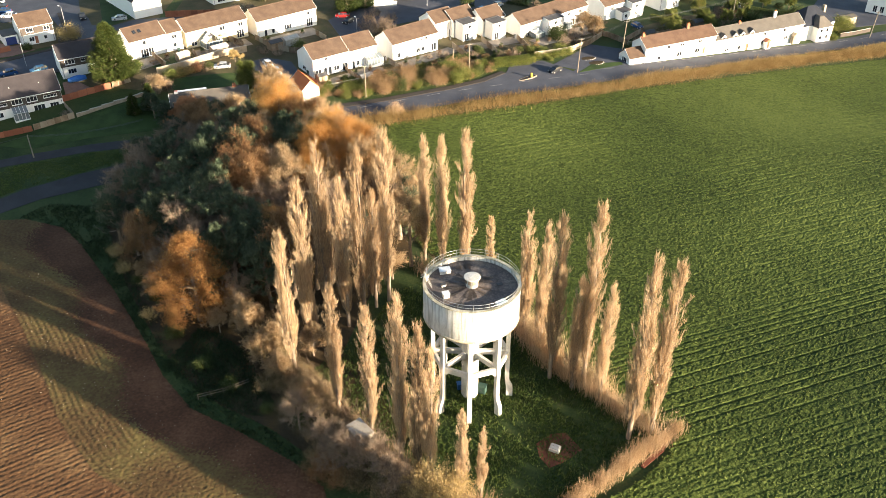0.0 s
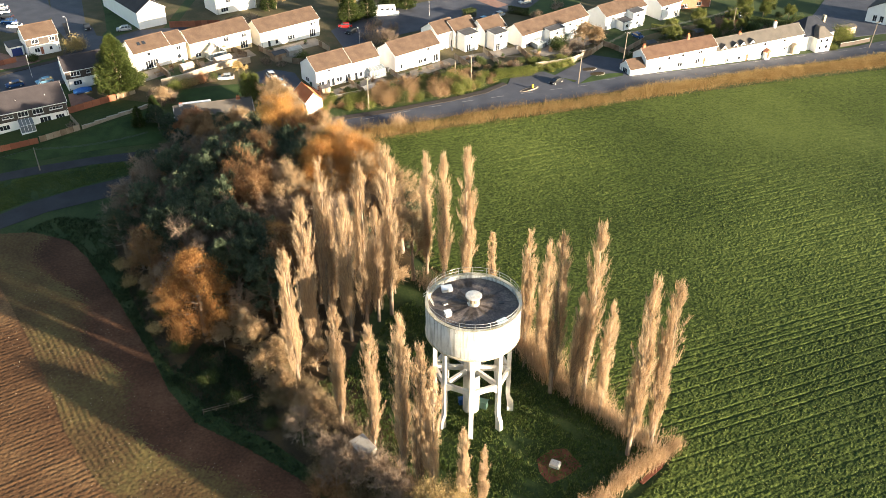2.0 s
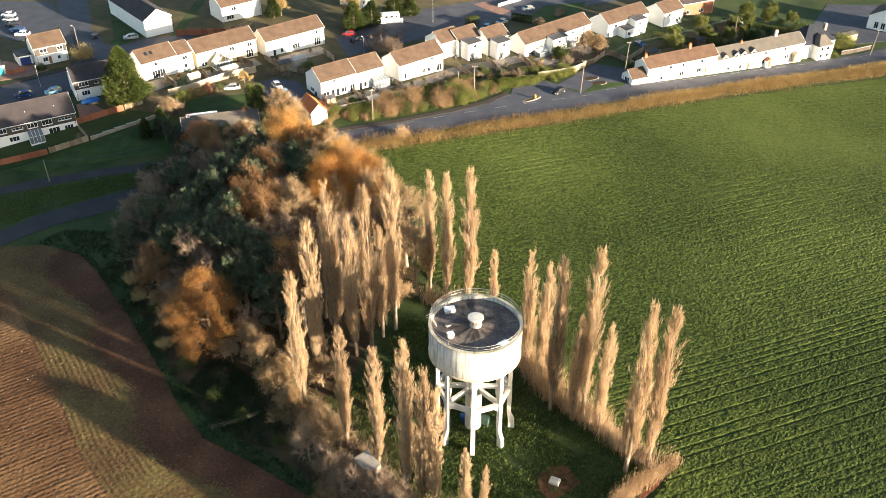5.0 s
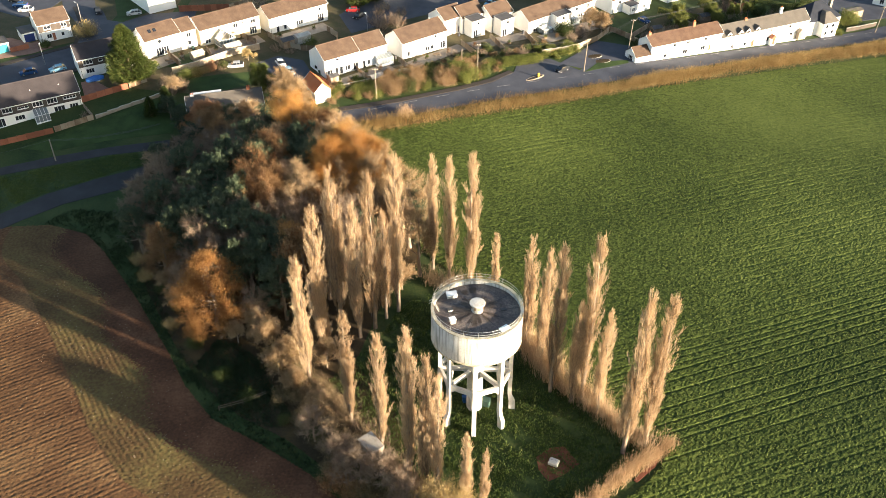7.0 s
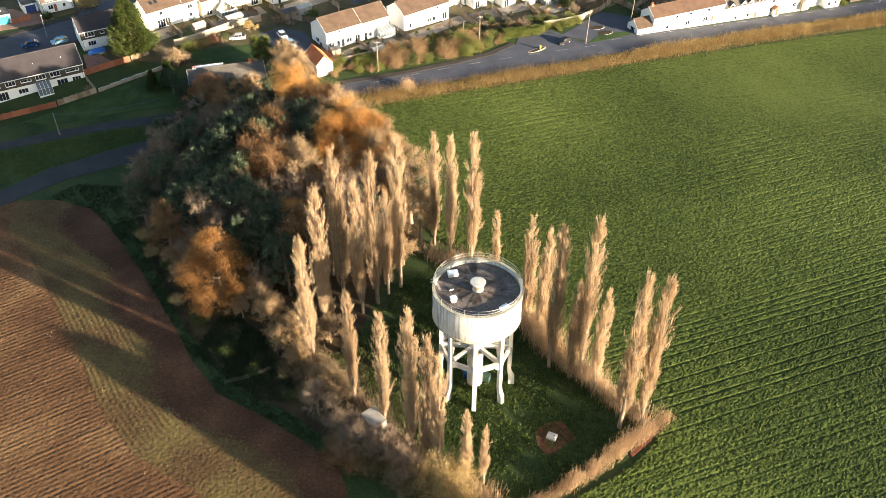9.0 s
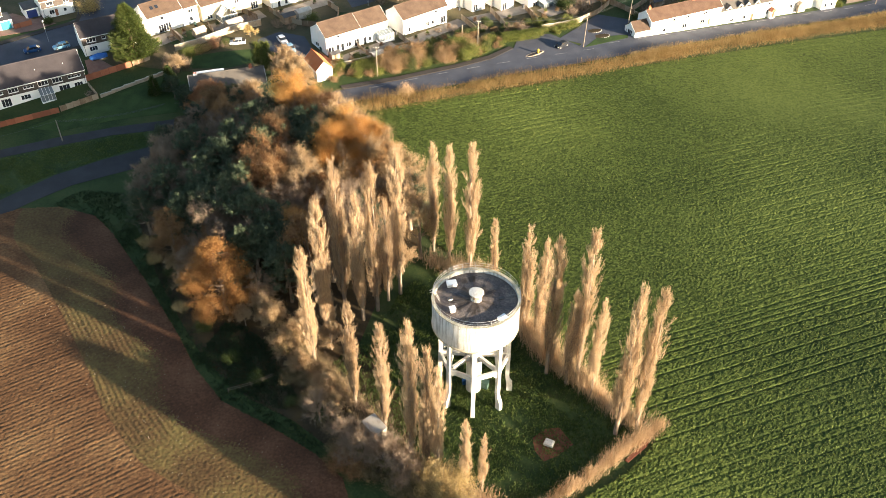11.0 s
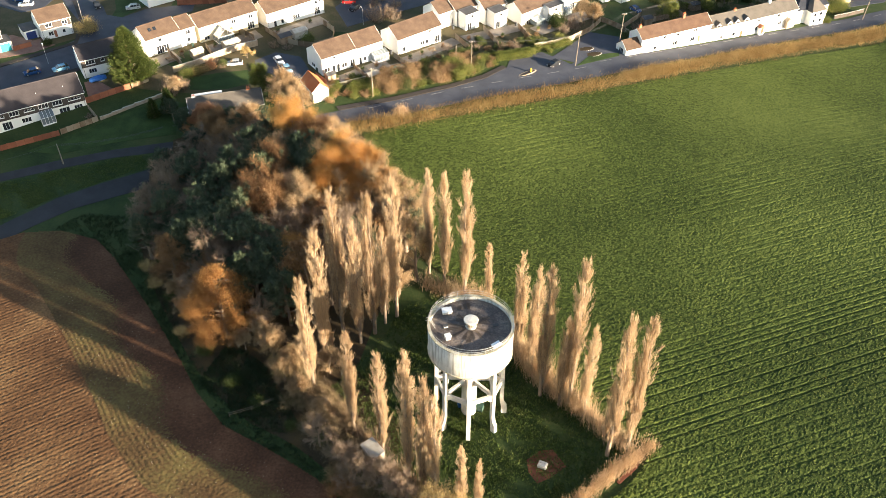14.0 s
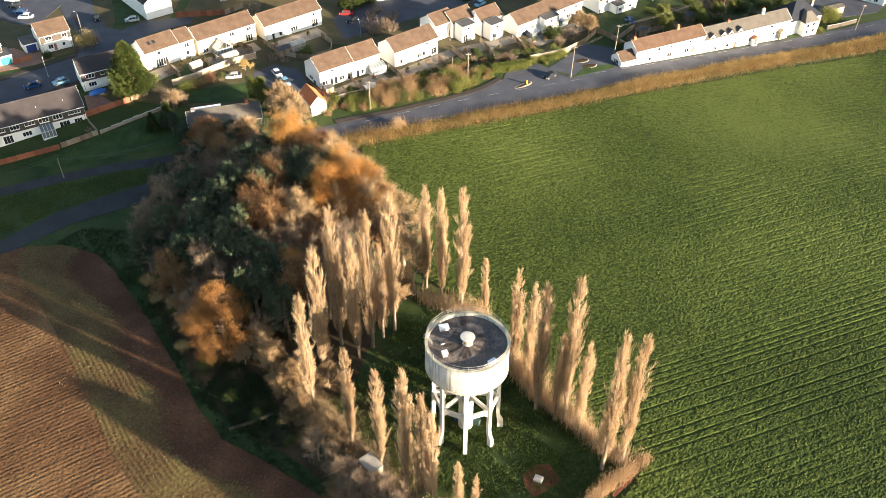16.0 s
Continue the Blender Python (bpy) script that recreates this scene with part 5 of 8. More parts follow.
SHADE_BARE = [(-49.7, 149.6, 17.1), (-51.5, 137.4, 14.4), (-54.7, 133.3, 12.6), (-63.6, 140.9, 9.9), (-61.0, 142.1, 13.3), (-45.1, 124.1, 16.4), (-60.7, 150.0, 14.3), (-57.7, 143.5, 15.4)]
BACK_BARE = [(-56.0, 166.6, 10.8), (-49.7, 167.5, 11.7), (-44.0, 164.6, 13.5), (-58.4, 163.7, 9.9), (-45.9, 160.7, 13.5), (-61.2, 159.5, 9.9), (-36.8, 163.9, 15.3), (-39.3, 160.2, 15.3), (-51.6, 160.7, 12.6), (-44.0, 170.2, 11.7)]
BACK_RUST = [(-55.4, 176.2, 9.0), (-57.0, 171.7, 10.0), (-46.9, 171.5, 12.0), (-50.4, 164.1, 14.0)]
BACK_EVER = [(-38.8, 163.8, 16.0), (-57.8, 166.6, 11.0), (-63.6, 160.7, 10.0), (-49.3, 170.3, 12.0)]
BIGTAN = [(-41.6, 186.9, 9.0), (-37.7, 184.5, 10.0), (-35.4, 186.3, 8.0)]
TANBUSH = [(-31.0, 106.0, 6.5), (-28.4, 101.4, 5.5), (-33.4, 110.4, 6.5), (-25.2, 96.6, 4.8), (-21.0, 92.4, 4.2), (-26.4, 104.6, 5.2), (-36.6, 108.6, 4.2), (-9.0, 124.0, 6.0), (-52.0, 121.5, 5.0), (-49.0, 117.0, 4.0), (-20.5, 103.0, 5.0)]
LEAF_TAN = foliage("tan_leaves", [(0.22, 0.145, 0.08), (0.36, 0.255, 0.15), (0.50, 0.375, 0.235)], 0.9, 0.75, 0.42)
planted([broadleaf(31 + i, 20.0, 5.7, LEAF_ORANGE, "autumn tree with glowing orange leaves", 115, 0.115) for i in range(3)], ORANGE, rs_trees, 20.0)
planted([oak(38, 16.0, 6.3)], OAK, rs_trees, 16.0)
planted([broadleaf(41 + i, 18.0, 5.6, LEAF_RUST, "autumn tree with thinning rust-brown leaves", 20, 0.17, 9) for i in range(3)], RUST + BACK_RUST, rs_trees, 18.0)
planted([broadleaf(57 + i, 20.0, 5.0, LEAF_TAN, "tree with thin tan and golden autumn leaves", 14, 0.15, 13) for i in range(3)], TAN + BIGTAN, rs_trees, 20.0)
planted([broadleaf(74 + i, 7.0, 3.2, LEAF_TAN, "small tan-leaved tree at the copse's sunny edge", 10, 0.20, 6) for i in range(2)], TANBUSH, rs_trees, 7.0)
planted([broadleaf(51 + i, 18.0, 5.4, TWIG_GREY, "leafless grey-brown tree with fine twigs", 0, 0.3, 8) for i in range(3)], BARE + BACK_BARE + SHADE_BARE, rs_trees, 18.0)
FRONT_EVER = [(-52.0, 179.3, 8.0), (-63.2, 177.3, 8.5), (-67.5, 183.0, 7.0), (-44.5, 180.0, 8.0)]
LEAF_RED = foliage("coral_leaves", [(0.26, 0.11, 0.05), (0.42, 0.20, 0.10), (0.52, 0.30, 0.17)], 0.6, 0.75, 0.4)
planted([broadleaf(77, 8.0, 3.6, LEAF_RED, "coral-red autumn tree before the stone building", 26, 0.17, 6)], [(-57.8, 178.2, 7.8), (-60.2, 177.0, 6.0)], rs_trees, 8.0)
planted([broadleaf(78, 9.0, 3.4, LEAF_TAN, "tan-leaved tree before the stone building", 12, 0.18, 8)], [(-47.2, 178.4, 8.5), (-55.0, 176.6, 7.5), (-49.8, 176.5, 7.5)], rs_trees, 9.0)
planted([evergreen(61 + i, 17.0, 4.4, "dark blue-green evergreen tree with tufted boughs", LEAF_EVER) for i in range(4)], EVER + BACK_EVER + FRONT_EVER, rs_trees, 17.0)
con = cypress(71, 15.0, 6.6)
con.matrix_world = pose(-81.0, 198.5, terrain(-81, 198.5) - 0.1)


def inside(poly, x, y):
    hit = False
    for (x0, y0), (x1, y1) in zip(poly, poly[1:] + poly[:1]):
        if (y0 > y) != (y1 > y) and x < (x1 - x0) * (y - y0) / (y1 - y0) + x0:
            hit = not hit
    return hit


def inside_many(poly, x, y):
    hit = np.zeros(len(x), bool)
    for (x0, y0), (x1, y1) in zip(poly, poly[1:] + poly[:1]):
        if y0 != y1:
            hit ^= ((y0 > y) != (y1 > y)) & (x < (x1 - x0) * (y - y0) / (y1 - y0) + x0)
    return hit


def land(x, y):
    """terrain() for arrays."""
    xc = np.clip(x, -170, 170)
    u = np.clip((y - 150) / 65, 0, 1)
    rise = np.where(x < 0, 3.4 - 0.04 * np.maximum(xc, -80), 3.4 - 0.06 * np.minimum(xc, 130))
    return -0.01 * xc + u * u * (3 - 2 * u) * rise


def scatter(poly, n, rs, gap, taken=()):
    """Up to n spots in an outline, no nearer than gap to one another."""
    xs, ys = [p[0] for p in poly], [p[1] for p in poly]
    out, near = [], list(taken)
    for _ in range(n * 30):
        x, y = rs.uniform(min(xs), max(xs)), rs.uniform(min(ys), max(ys))
        if inside(poly, x, y) and all((x - a) ** 2 + (y - b) ** 2 > gap * gap for a, b in near):
            near.append((x, y))
            out.append((x, y))
            if len(out) == n:
                break
    return out


# fill between the larger trees
COPSE = [(-65, 150), (-64, 142), (-54, 123.5), (-44, 109), (-38, 105), (-31, 108), (-27, 112), (-24, 119), (-17, 125), (-11, 133), (-12, 144), (-17, 152), (-27, 157), (-40, 159), (-55, 157)]
rs_fill = np.random.RandomState(9)
LEAF_SCRUB = foliage("tan_scrub_twigs", [(0.17, 0.12, 0.065), (0.29, 0.21, 0.12), (0.41, 0.31, 0.185)], 0.7)
spots = scatter(COPSE, 64, rs_fill, 3.4, [q[:2] for q in ORANGE + RUST + BARE + EVER + TAN] + [(OAK[0][0] + dx, OAK[0][1] + dy) for dx in (-4, 0, 4, 8, 11) for dy in (-6, -2, 2)])
fill = [(x, y, rs_fill.uniform(0.62, 0.85) * min(20.0, 11.0 + 0.30 * (x + 64))) for x, y in spots]
kinds = rs_fill.uniform(size=len(spots))
fill_e = [q for q, k in zip(fill, kinds) if k < 0.36]
fill_b = [q for q, k in zip(fill, kinds) if 0.36 <= k < 0.72]
fill_r = [q for q, k in zip(fill, kinds) if k >= 0.72]
planted([evergreen(81 + i, 13.0, 3.8, "young dark evergreen tree in the copse", LEAF_EVER) for i in range(2)], fill_e, rs_fill, 13.0)
planted([broadleaf(85 + i, 13.0, 4.4, TWIG_GREY, "young leafless tree in the copse", 0, 0.3, 7) for i in range(2)], fill_b, rs_fill, 13.0)
planted([broadleaf(88 + i, 12.0, 4.0, LEAF_RUST, "small rust-brown autumn tree in the copse", 13, 0.24, 5) for i in range(2)], fill_r, rs_fill, 12.0)

# brambles and bushes at the copse's edge and in the compound
EDGE = [(-66.5, 141), (-61, 130.5), (-55.5, 121), (-50.5, 113.5), (-46, 106.5), (-41.5, 99.5), (-35, 94), (-29, 90), (-22, 86), (-16.5, 80.5), (-12, 77.5), (-8, 75.5), (-4.5, 73), (-12.6, 81), (-17.8, 86.4), (-22.5, 90.6), (-25.5, 95.5), (-26.2, 101.2), (-20.5, 95.8), (-7.6, 78.4)]
brambles = [(x + rs_fill.normal() * 0.7, y + rs_fill.normal() * 0.7, rs_fill.uniform(2.2, 3.6)) for x, y in EDGE[9:] for _ in range(2)]
planted([shrub(91 + i, 2.4, 3.0, LEAF_BRAMBLE, "tangled leafless bramble thicket", 0.5, "bramble_bush") for i in range(3)], brambles, rs_fill, 3.0)
low_green = [(x + 2.2 + rs_fill.normal(), y + 1.4 + rs_fill.normal(), rs_fill.uniform(1.2, 2.4)) for x, y in EDGE[:11]]
planted([shrub(95 + i, 1.6, 2.0, LEAF_GREEN, "low dark green bush at the copse's edge", 1.0, "green_bush") for i in range(2)], low_green, rs_fill, 2.0)
planted([shrub(106 + i, 2.2, 2.6, LEAF_SCRUB, "tan scrub at the feet of the poplars", 0.6, "tan_scrub") for i in range(2)], [(-24.4, 99.4, 3.0), (-22.6, 97.6, 2.6), (-21.0, 96.6, 3.0), (-19.4, 94.8, 2.6), (-17.6, 93.2, 2.8), (-21.6, 92.6, 2.6), (-15.6, 90.8, 2.2), (-18.6, 90.0, 2.6), (-23.6, 95.0, 2.8), (-13.0, 87.8, 2.0)], rs_fill, 2.6)
planted([shrub(108, 2.0, 3.0, LEAF_RUST, "dark rust-leaved bush beside the hut", 1.0, "rust_bush")], [(-15.5, 81.0, 3.4), (-16.6, 78.6, 3.6), (-14.0, 83.4, 3.0), (-14.2, 77.6, 3.2)], rs_fill, 3.0)
GOLD = [(-0.5, 74.6, 7.5), (1.8, 72.9, 6.2), (-2.4, 73.6, 6.2), (0.6, 70.5, 5.0), (-3.6, 76.0, 4.6), (-28.6, 103.4, 5.5), (-26.2, 106.6, 4.5), (-57.6, 125.6, 2.6), (-60.6, 130.5, 2.6), (-49.2, 112.2, 2.2)]
planted([shrub(98 + i, 2.6, 4.5, LEAF_YELLOW, "golden autumn bush with thinning leaves", 1.2, "golden_bush") for i in range(3)], GOLD, rs_fill, 4.5)

# unseen belt of trees, added south of the compound to shade the ploughed headland; it is lower towards its western end
belt = cypress(72, 15.0, 6.6, 480, 40, 0.9, 0.45)
rs_belt = np.random.RandomState(27)
for i in range(10):
    across = 53.6 + 0.87 * i
    away = 12.0 + rs_belt.uniform(-3.0, 3.0)
    h = 1.12 * (0.149 * (away - 12.0) + np.interp(across, [53.6, 54.8, 56.0, 57.8, 58.6, 62.7, 64.5], [8.5, 10.3, 12.0, 14.8, 15.9, 17.5, 18.6])) * rs_belt.uniform(0.97, 1.05)
    bx, by = 0.883 * away + 0.469 * across, 0.883 * across - 0.469 * away
    m = pose(bx, by, terrain(bx, by) - 0.1, 0, 0, 77 * i) @ Matrix.Diagonal((0.5, 0.5, h / 15.0, 1))
    if i:
        copy_thing(belt, Matrix()).matrix_world = m
    else:
        belt.matrix_world = m
        tagged(belt, "dense unseen conifer added south of the compound for its shade", "tree")
planted([broadleaf(79, 9.0, 3.6, TWIG_GREY, "leafless tree among the brambles by the hut", 0, 0.3, 7)], [(-16.2, 82.6, 6.5), (-12.6, 80.2, 6.5), (-9.4, 78.0, 7.0), (-20.5, 87.0, 6.0), (-14.8, 78.6, 6.0), (-6.2, 75.4, 7.0)], rs_fill, 9.0)

# tan suckers and dry growth at the feet of the poplars
def upright_growth(name, line, spread, n, lo, hi, mat, label, seed, lean=0.18, width=(0.03, 0.07), cat="undergrowth"):
    """Many upright stems along a line of (x, y) knots: one object, as nobody could count them."""
    rs = np.random.RandomState(seed)
    pts = np.array(line, float)
    seg = np.linalg.norm(np.diff(pts, axis=0), axis=1)
    at = np.concatenate([[0], np.cumsum(seg)])
    s = rs.uniform(0, at[-1], n)
    x = np.interp(s, at, pts[:, 0]) + rs.normal(size=n) * spread
    y = np.interp(s, at, pts[:, 1]) + rs.normal(size=n) * spread
    h = rs.uniform(lo, hi, n) * (0.75 + 0.35 * np.sin(s * 0.9 + np.sin(s * 0.37) * 3))
    base = np.stack([x, y, land(x, y) - 0.05], 1)
    stems = blades(rs, base, np.stack([rs.normal(size=n) * lean, rs.normal(size=n) * lean, np.ones(n)], 1), h, rs.uniform(*width, n))
    k = 3
    who = rs.randint(0, n, n * k)
    up = rs.uniform(0.3, 0.95, n * k)[:, None]
    tips = stems[who, 2] * up + base[who] * (1 - up)
    twig = blades(rs, tips, np.stack([rs.normal(size=n * k) * 0.45, rs.normal(size=n * k) * 0.45, np.ones(n * k)], 1), rs.uniform(0.15, 0.4, n * k) * h[who] * 0.6, rs.uniform(*width, n * k) * 0.8)
    ob = mesh_part(name, tri_mesh(name, np.concatenate([stems, twig])), mat, None)
    return tagged(ob, label, cat, kind="stuff")


upright_growth("poplar_suckers", [(12.0, 111.5), (16.0, 102.6), (20.2, 97.6), (24.2, 93.6), (28.0, 88.6), (30.6, 87.2)], 0.9, 5200, 2.0, 7.0, TWIG_TAN, "tan poplar suckers between the trunks", 3)
upright_growth("dry_hedge", [(34.0, 87.6), (31.6, 85.4), (26.4, 81.6), (21.4, 77.4), (14.0, 72.5), (7.0, 69.5)], 0.55, 6000, 1.4, 2.8, TWIG_TAN, "pale dry hedge along the compound's edge", 4, 0.16)
upright_growth("poplar_suckers", [(-4.0, 126.5), (0.0, 124.5), (4.0, 122.4), (9.0, 121.5)], 0.8, 1800, 1.5, 5.0, TWIG_TAN, "tan suckers at the feet of the far poplars", 5)
upright_growth("poplar_suckers", [(-8.5, 81.5), (-3.5, 77.2), (2.0, 73.8), (7.0, 71.5)], 0.9, 3000, 1.2, 4.2, TWIG_TAN, "tan suckers among the nearer poplars", 10, 0.22)
upright_growth("dry_undergrowth", [(-25.5, 99.5), (-18.0, 93.0), (-12.0, 86.5), (-6.5, 79.5), (-1.0, 75.5), (4.0, 72.5)], 1.3, 5200, 0.8, 3.2, TWIG_GREY, "brown dry undergrowth among the poplars", 6, 0.35)

# reedy verge beside the road
VERGE = [(-24.0, 182.0), (-10.0, 186.2), (1.5, 190.4), (16.5, 196.6), (32.2, 203.0), (48.9, 211.4), (66.9, 220.0), (85.8, 229.0), (106.2, 238.0), (141.9, 252.6), (200, 281)]
upright_growth("tall_dry_grass", VERGE, 1.6, 50000, 0.8, 2.0, REED, "tall golden dry grass along the roadside verge", 7, 0.26, (0.035, 0.07), "grass")
upright_growth("tall_dry_grass", [(49.5, 213.4), (66.9, 222.3), (85.8, 231.2), (106.2, 240.8), (141.9, 256.4), (200, 283.5)], 0.9, 14000, 0.9, 2.0, REED, "dry grass at the asphalt's edge before the cottages", 9, 0.22, (0.04, 0.085), "grass")
upright_growth("dry_grass_tuft", [(-10.8, 188.6), (-12.0, 187.8)], 0.7, 380, 1.4, 3.2, TWIG_TAN, "clump of dry reeds at the road's edge", 8, 0.2, (0.04, 0.09), "grass")


# the crop: a leafy canopy in drilled rows, with loose leaves that stand proud of it
LEAF_CROP = foliage("crop_leaves", [(0.042, 0.060, 0.012), (0.075, 0.100, 0.020), (0.118, 0.142, 0.035)], 0.8, 0.65, 0.3)


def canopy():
    """Crop canopy: each plant has a tone of its own, over finer leaf grain and broad drifts of growth; the dark tones
    also stand in for shade between leaves.
    """
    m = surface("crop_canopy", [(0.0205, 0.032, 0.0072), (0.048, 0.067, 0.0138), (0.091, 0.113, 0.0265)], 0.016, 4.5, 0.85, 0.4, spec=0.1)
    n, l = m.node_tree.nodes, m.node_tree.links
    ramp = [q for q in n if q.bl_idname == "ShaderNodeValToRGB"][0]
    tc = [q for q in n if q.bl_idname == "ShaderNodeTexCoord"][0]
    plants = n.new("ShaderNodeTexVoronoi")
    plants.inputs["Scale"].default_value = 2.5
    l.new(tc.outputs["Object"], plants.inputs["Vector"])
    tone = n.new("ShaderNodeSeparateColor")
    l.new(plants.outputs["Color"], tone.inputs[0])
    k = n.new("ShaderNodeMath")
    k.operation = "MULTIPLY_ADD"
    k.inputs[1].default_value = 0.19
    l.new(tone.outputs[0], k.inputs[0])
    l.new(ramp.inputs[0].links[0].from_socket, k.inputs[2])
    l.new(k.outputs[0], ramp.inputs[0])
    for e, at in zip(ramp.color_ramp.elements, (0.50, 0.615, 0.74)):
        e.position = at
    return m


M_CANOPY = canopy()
GAP_MID = 77.0
BARE_EDGE = [(33.3, 86.4), (31.6, 82.6), (27.4, 78.9), (25.6, 79.4), (30.4, 84.0), (32.2, 87.4)]


def crop_plants():
    rs = np.random.RandomState(12)
    a = radians(21.6)
    c, s = math.cos(a), math.sin(a)
    us, vs = np.arange(-60, 240, 0.40), np.arange(-40, 235, 0.31)
    U, V = np.meshgrid(us, vs)
    U = U + rs.uniform(-0.14, 0.14, U.shape)
    V = V + rs.normal(size=V.shape) * 0.035
    X, Y = U * c - V * s, U * s + V * c
    # open gaps between some of the rows, in bands, and grain from plant to plant
    band = np.clip(np.cos((vs - GAP_MID) * 6.283 / 52) * 1.5, 0, 1) * np.clip((120 - vs) / 30, 0.15, 1)
    gap = np.zeros(len(vs))
    k = 3
    while k < len(vs):
        gap[k] = min(1.0, band[k] * rs.uniform(0.5, 1.0) + 0.28)
        k += rs.choice([4, 5, 6, 7, 9])
    patch = np.clip(0.75 + 0.5 * np.sin(X * 0.06 + Y * 0.02) * np.sin(Y * 0.05 + 1), 0, 1)
    H = 0.20 + rs.uniform(0, 0.105, X.shape) * (0.8 + 0.2 * patch) + 0.02 * np.sin(X * 0.9 + np.sin(Y * 0.7) * 2) * np.sin(Y * 0.8)
    H = H * (1 - gap[:, None] * patch)
    n, m = X.shape
    x, y = X[:-1, :-1].ravel(), Y[:-1, :-1].ravel()
    ok = (x > -22) & (x < 168) & (y > 66) & (y < 262) & (np.abs(x) < 46 + 0.46 * y)
    ok[ok] = inside_many(FIELD, x[ok], y[ok])
    ok[ok] = ~inside_many(BARE_EDGE, x[ok], y[ok])
    j, i = np.nonzero(ok.reshape(n - 1, m - 1))
    b = j * m + i
    quads = np.stack([b, b + 1, b + m + 1, b + m], 1)
    used = np.unique(quads)
    quads = np.searchsorted(used, quads)
    P = np.stack([X.ravel(), Y.ravel(), land(X.ravel(), Y.ravel()) + H.ravel()], 1)[used]
    pick = rs.randint(0, len(P), 120000)
    at = P[pick] + np.stack([rs.normal(size=len(pick)) * 0.1, rs.normal(size=len(pick)) * 0.1, np.full(len(pick), -0.05)], 1)
    az = rs.uniform(0, 6.283, len(pick))
    r = rs.uniform(0.12, 0.26, len(pick))
    tip = at + np.stack([np.cos(az) * r, np.sin(az) * r, rs.uniform(0.3, 0.9, len(pick)) * r + 0.06], 1)
    side = np.stack([-np.sin(az), np.cos(az), rs.normal(size=len(pick)) * 0.25], 1) * rs.uniform(0.06, 0.11, len(pick))[:, None]
    mid = at * 0.3 + tip * 0.7
    loose = np.stack([at, mid + side, mid - side], 1).reshape(-1, 3)
    faces = quads.tolist() + (np.arange(len(loose)).reshape(-1, 3) + len(P)).tolist()
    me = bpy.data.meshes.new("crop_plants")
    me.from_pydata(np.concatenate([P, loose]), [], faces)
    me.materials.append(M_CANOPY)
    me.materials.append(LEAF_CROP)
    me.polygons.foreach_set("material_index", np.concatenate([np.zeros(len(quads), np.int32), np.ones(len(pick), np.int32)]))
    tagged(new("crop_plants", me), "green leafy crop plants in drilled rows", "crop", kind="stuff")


crop_plants()


# rough grass in the compound and on the verges
def tufts(name, poly, n, mat, label, seed, size=(0.25, 0.55), width=(0.08, 0.2), lean=0.6):
    rs = np.random.RandomState(seed)
    xs, ys = [p[0] for p in poly], [p[1] for p in poly]
    x, y = rs.uniform(min(xs), max(xs), n * 5), rs.uniform(min(ys), max(ys), n * 5)
    ok = inside_many(poly, x, y)
    # denser in drifts, with short turf between them
    drift = np.sin(x * 0.55 + 2.0 * np.sin(y * 0.21)) + np.sin(y * 0.62 + 1.7 * np.sin(x * 0.27)) + 0.6 * np.sin(x * 1.7 + y * 1.3)
    ok &= rs.uniform(-2.4, 0.7, len(x)) < drift
    x, y = x[ok][:n], y[ok][:n]
    m = len(x)
    tr = [blades(rs, np.stack([x, y, land(x, y)], 1) + rs.normal(size=(m, 3)) * np.array([0.15, 0.15, 0.0]), np.stack([rs.normal(size=m) * lean, rs.normal(size=m) * lean, np.ones(m)], 1), rs.uniform(*size, m), rs.uniform(*width, m)) for _ in range(3)]
    return tagged(mesh_part(name, tri_mesh(name, np.concatenate(tr)), mat, None), label, "grass", kind="stuff")


LEAF_WEED = foliage("rough_grass_blades", [(0.030, 0.054, 0.011), (0.058, 0.094, 0.019), (0.12, 0.145, 0.043)], 0.9, 0.7, 0.25)
# Darker copy of the grass blades: the copse's shade is part of their colour.
LEAF_SHADEGRASS = foliage("shade_toned_bank_grass", [(0.014, 0.026, 0.012), (0.024, 0.042, 0.018), (0.045, 0.062, 0.026)], 0.9, 0.7, 0.2)
COMPOUND = [(30.0, 87.0), (24.0, 93.0), (16.0, 102.0), (8.0, 119.0), (-3.0, 124.0), (-8.0, 120.0), (-14.0, 108.0), (-20.0, 100.0), (-10.0, 84.0), (-2.0, 76.0), (8.0, 71.0), (20.0, 77.0)]
tufts("rough_grass", COMPOUND, 15000, LEAF_WEED, "rough green grass and nettles round the water tower", 21)
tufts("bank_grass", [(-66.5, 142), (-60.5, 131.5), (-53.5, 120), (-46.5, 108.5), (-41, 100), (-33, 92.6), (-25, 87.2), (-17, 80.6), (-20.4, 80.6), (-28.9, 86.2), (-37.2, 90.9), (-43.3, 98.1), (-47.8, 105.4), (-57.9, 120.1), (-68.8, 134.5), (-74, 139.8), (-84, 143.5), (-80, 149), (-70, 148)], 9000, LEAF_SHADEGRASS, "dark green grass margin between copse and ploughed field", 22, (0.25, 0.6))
tufts("bank_grass", [(-43.5, 100.5), (-40.5, 109.5), (-36, 108), (-31, 103), (-27, 95.5), (-24, 90), (-28, 89.5), (-35, 93.2), (-41, 98)], 6000, LEAF_SHADEGRASS, "grass in the hollow at the copse's foot, darkened for shade", 24, (0.2, 0.5))
tufts("bank_grass", [(-101, 160), (-90, 164.5), (-78, 168.8), (-68, 171), (-69, 166), (-79, 160.4), (-88, 154.6), (-95, 148), (-104, 143), (-112, 150)], 7000, LEAF_WEED, "short green grass on the bank between the paths", 23, (0.12, 0.25))


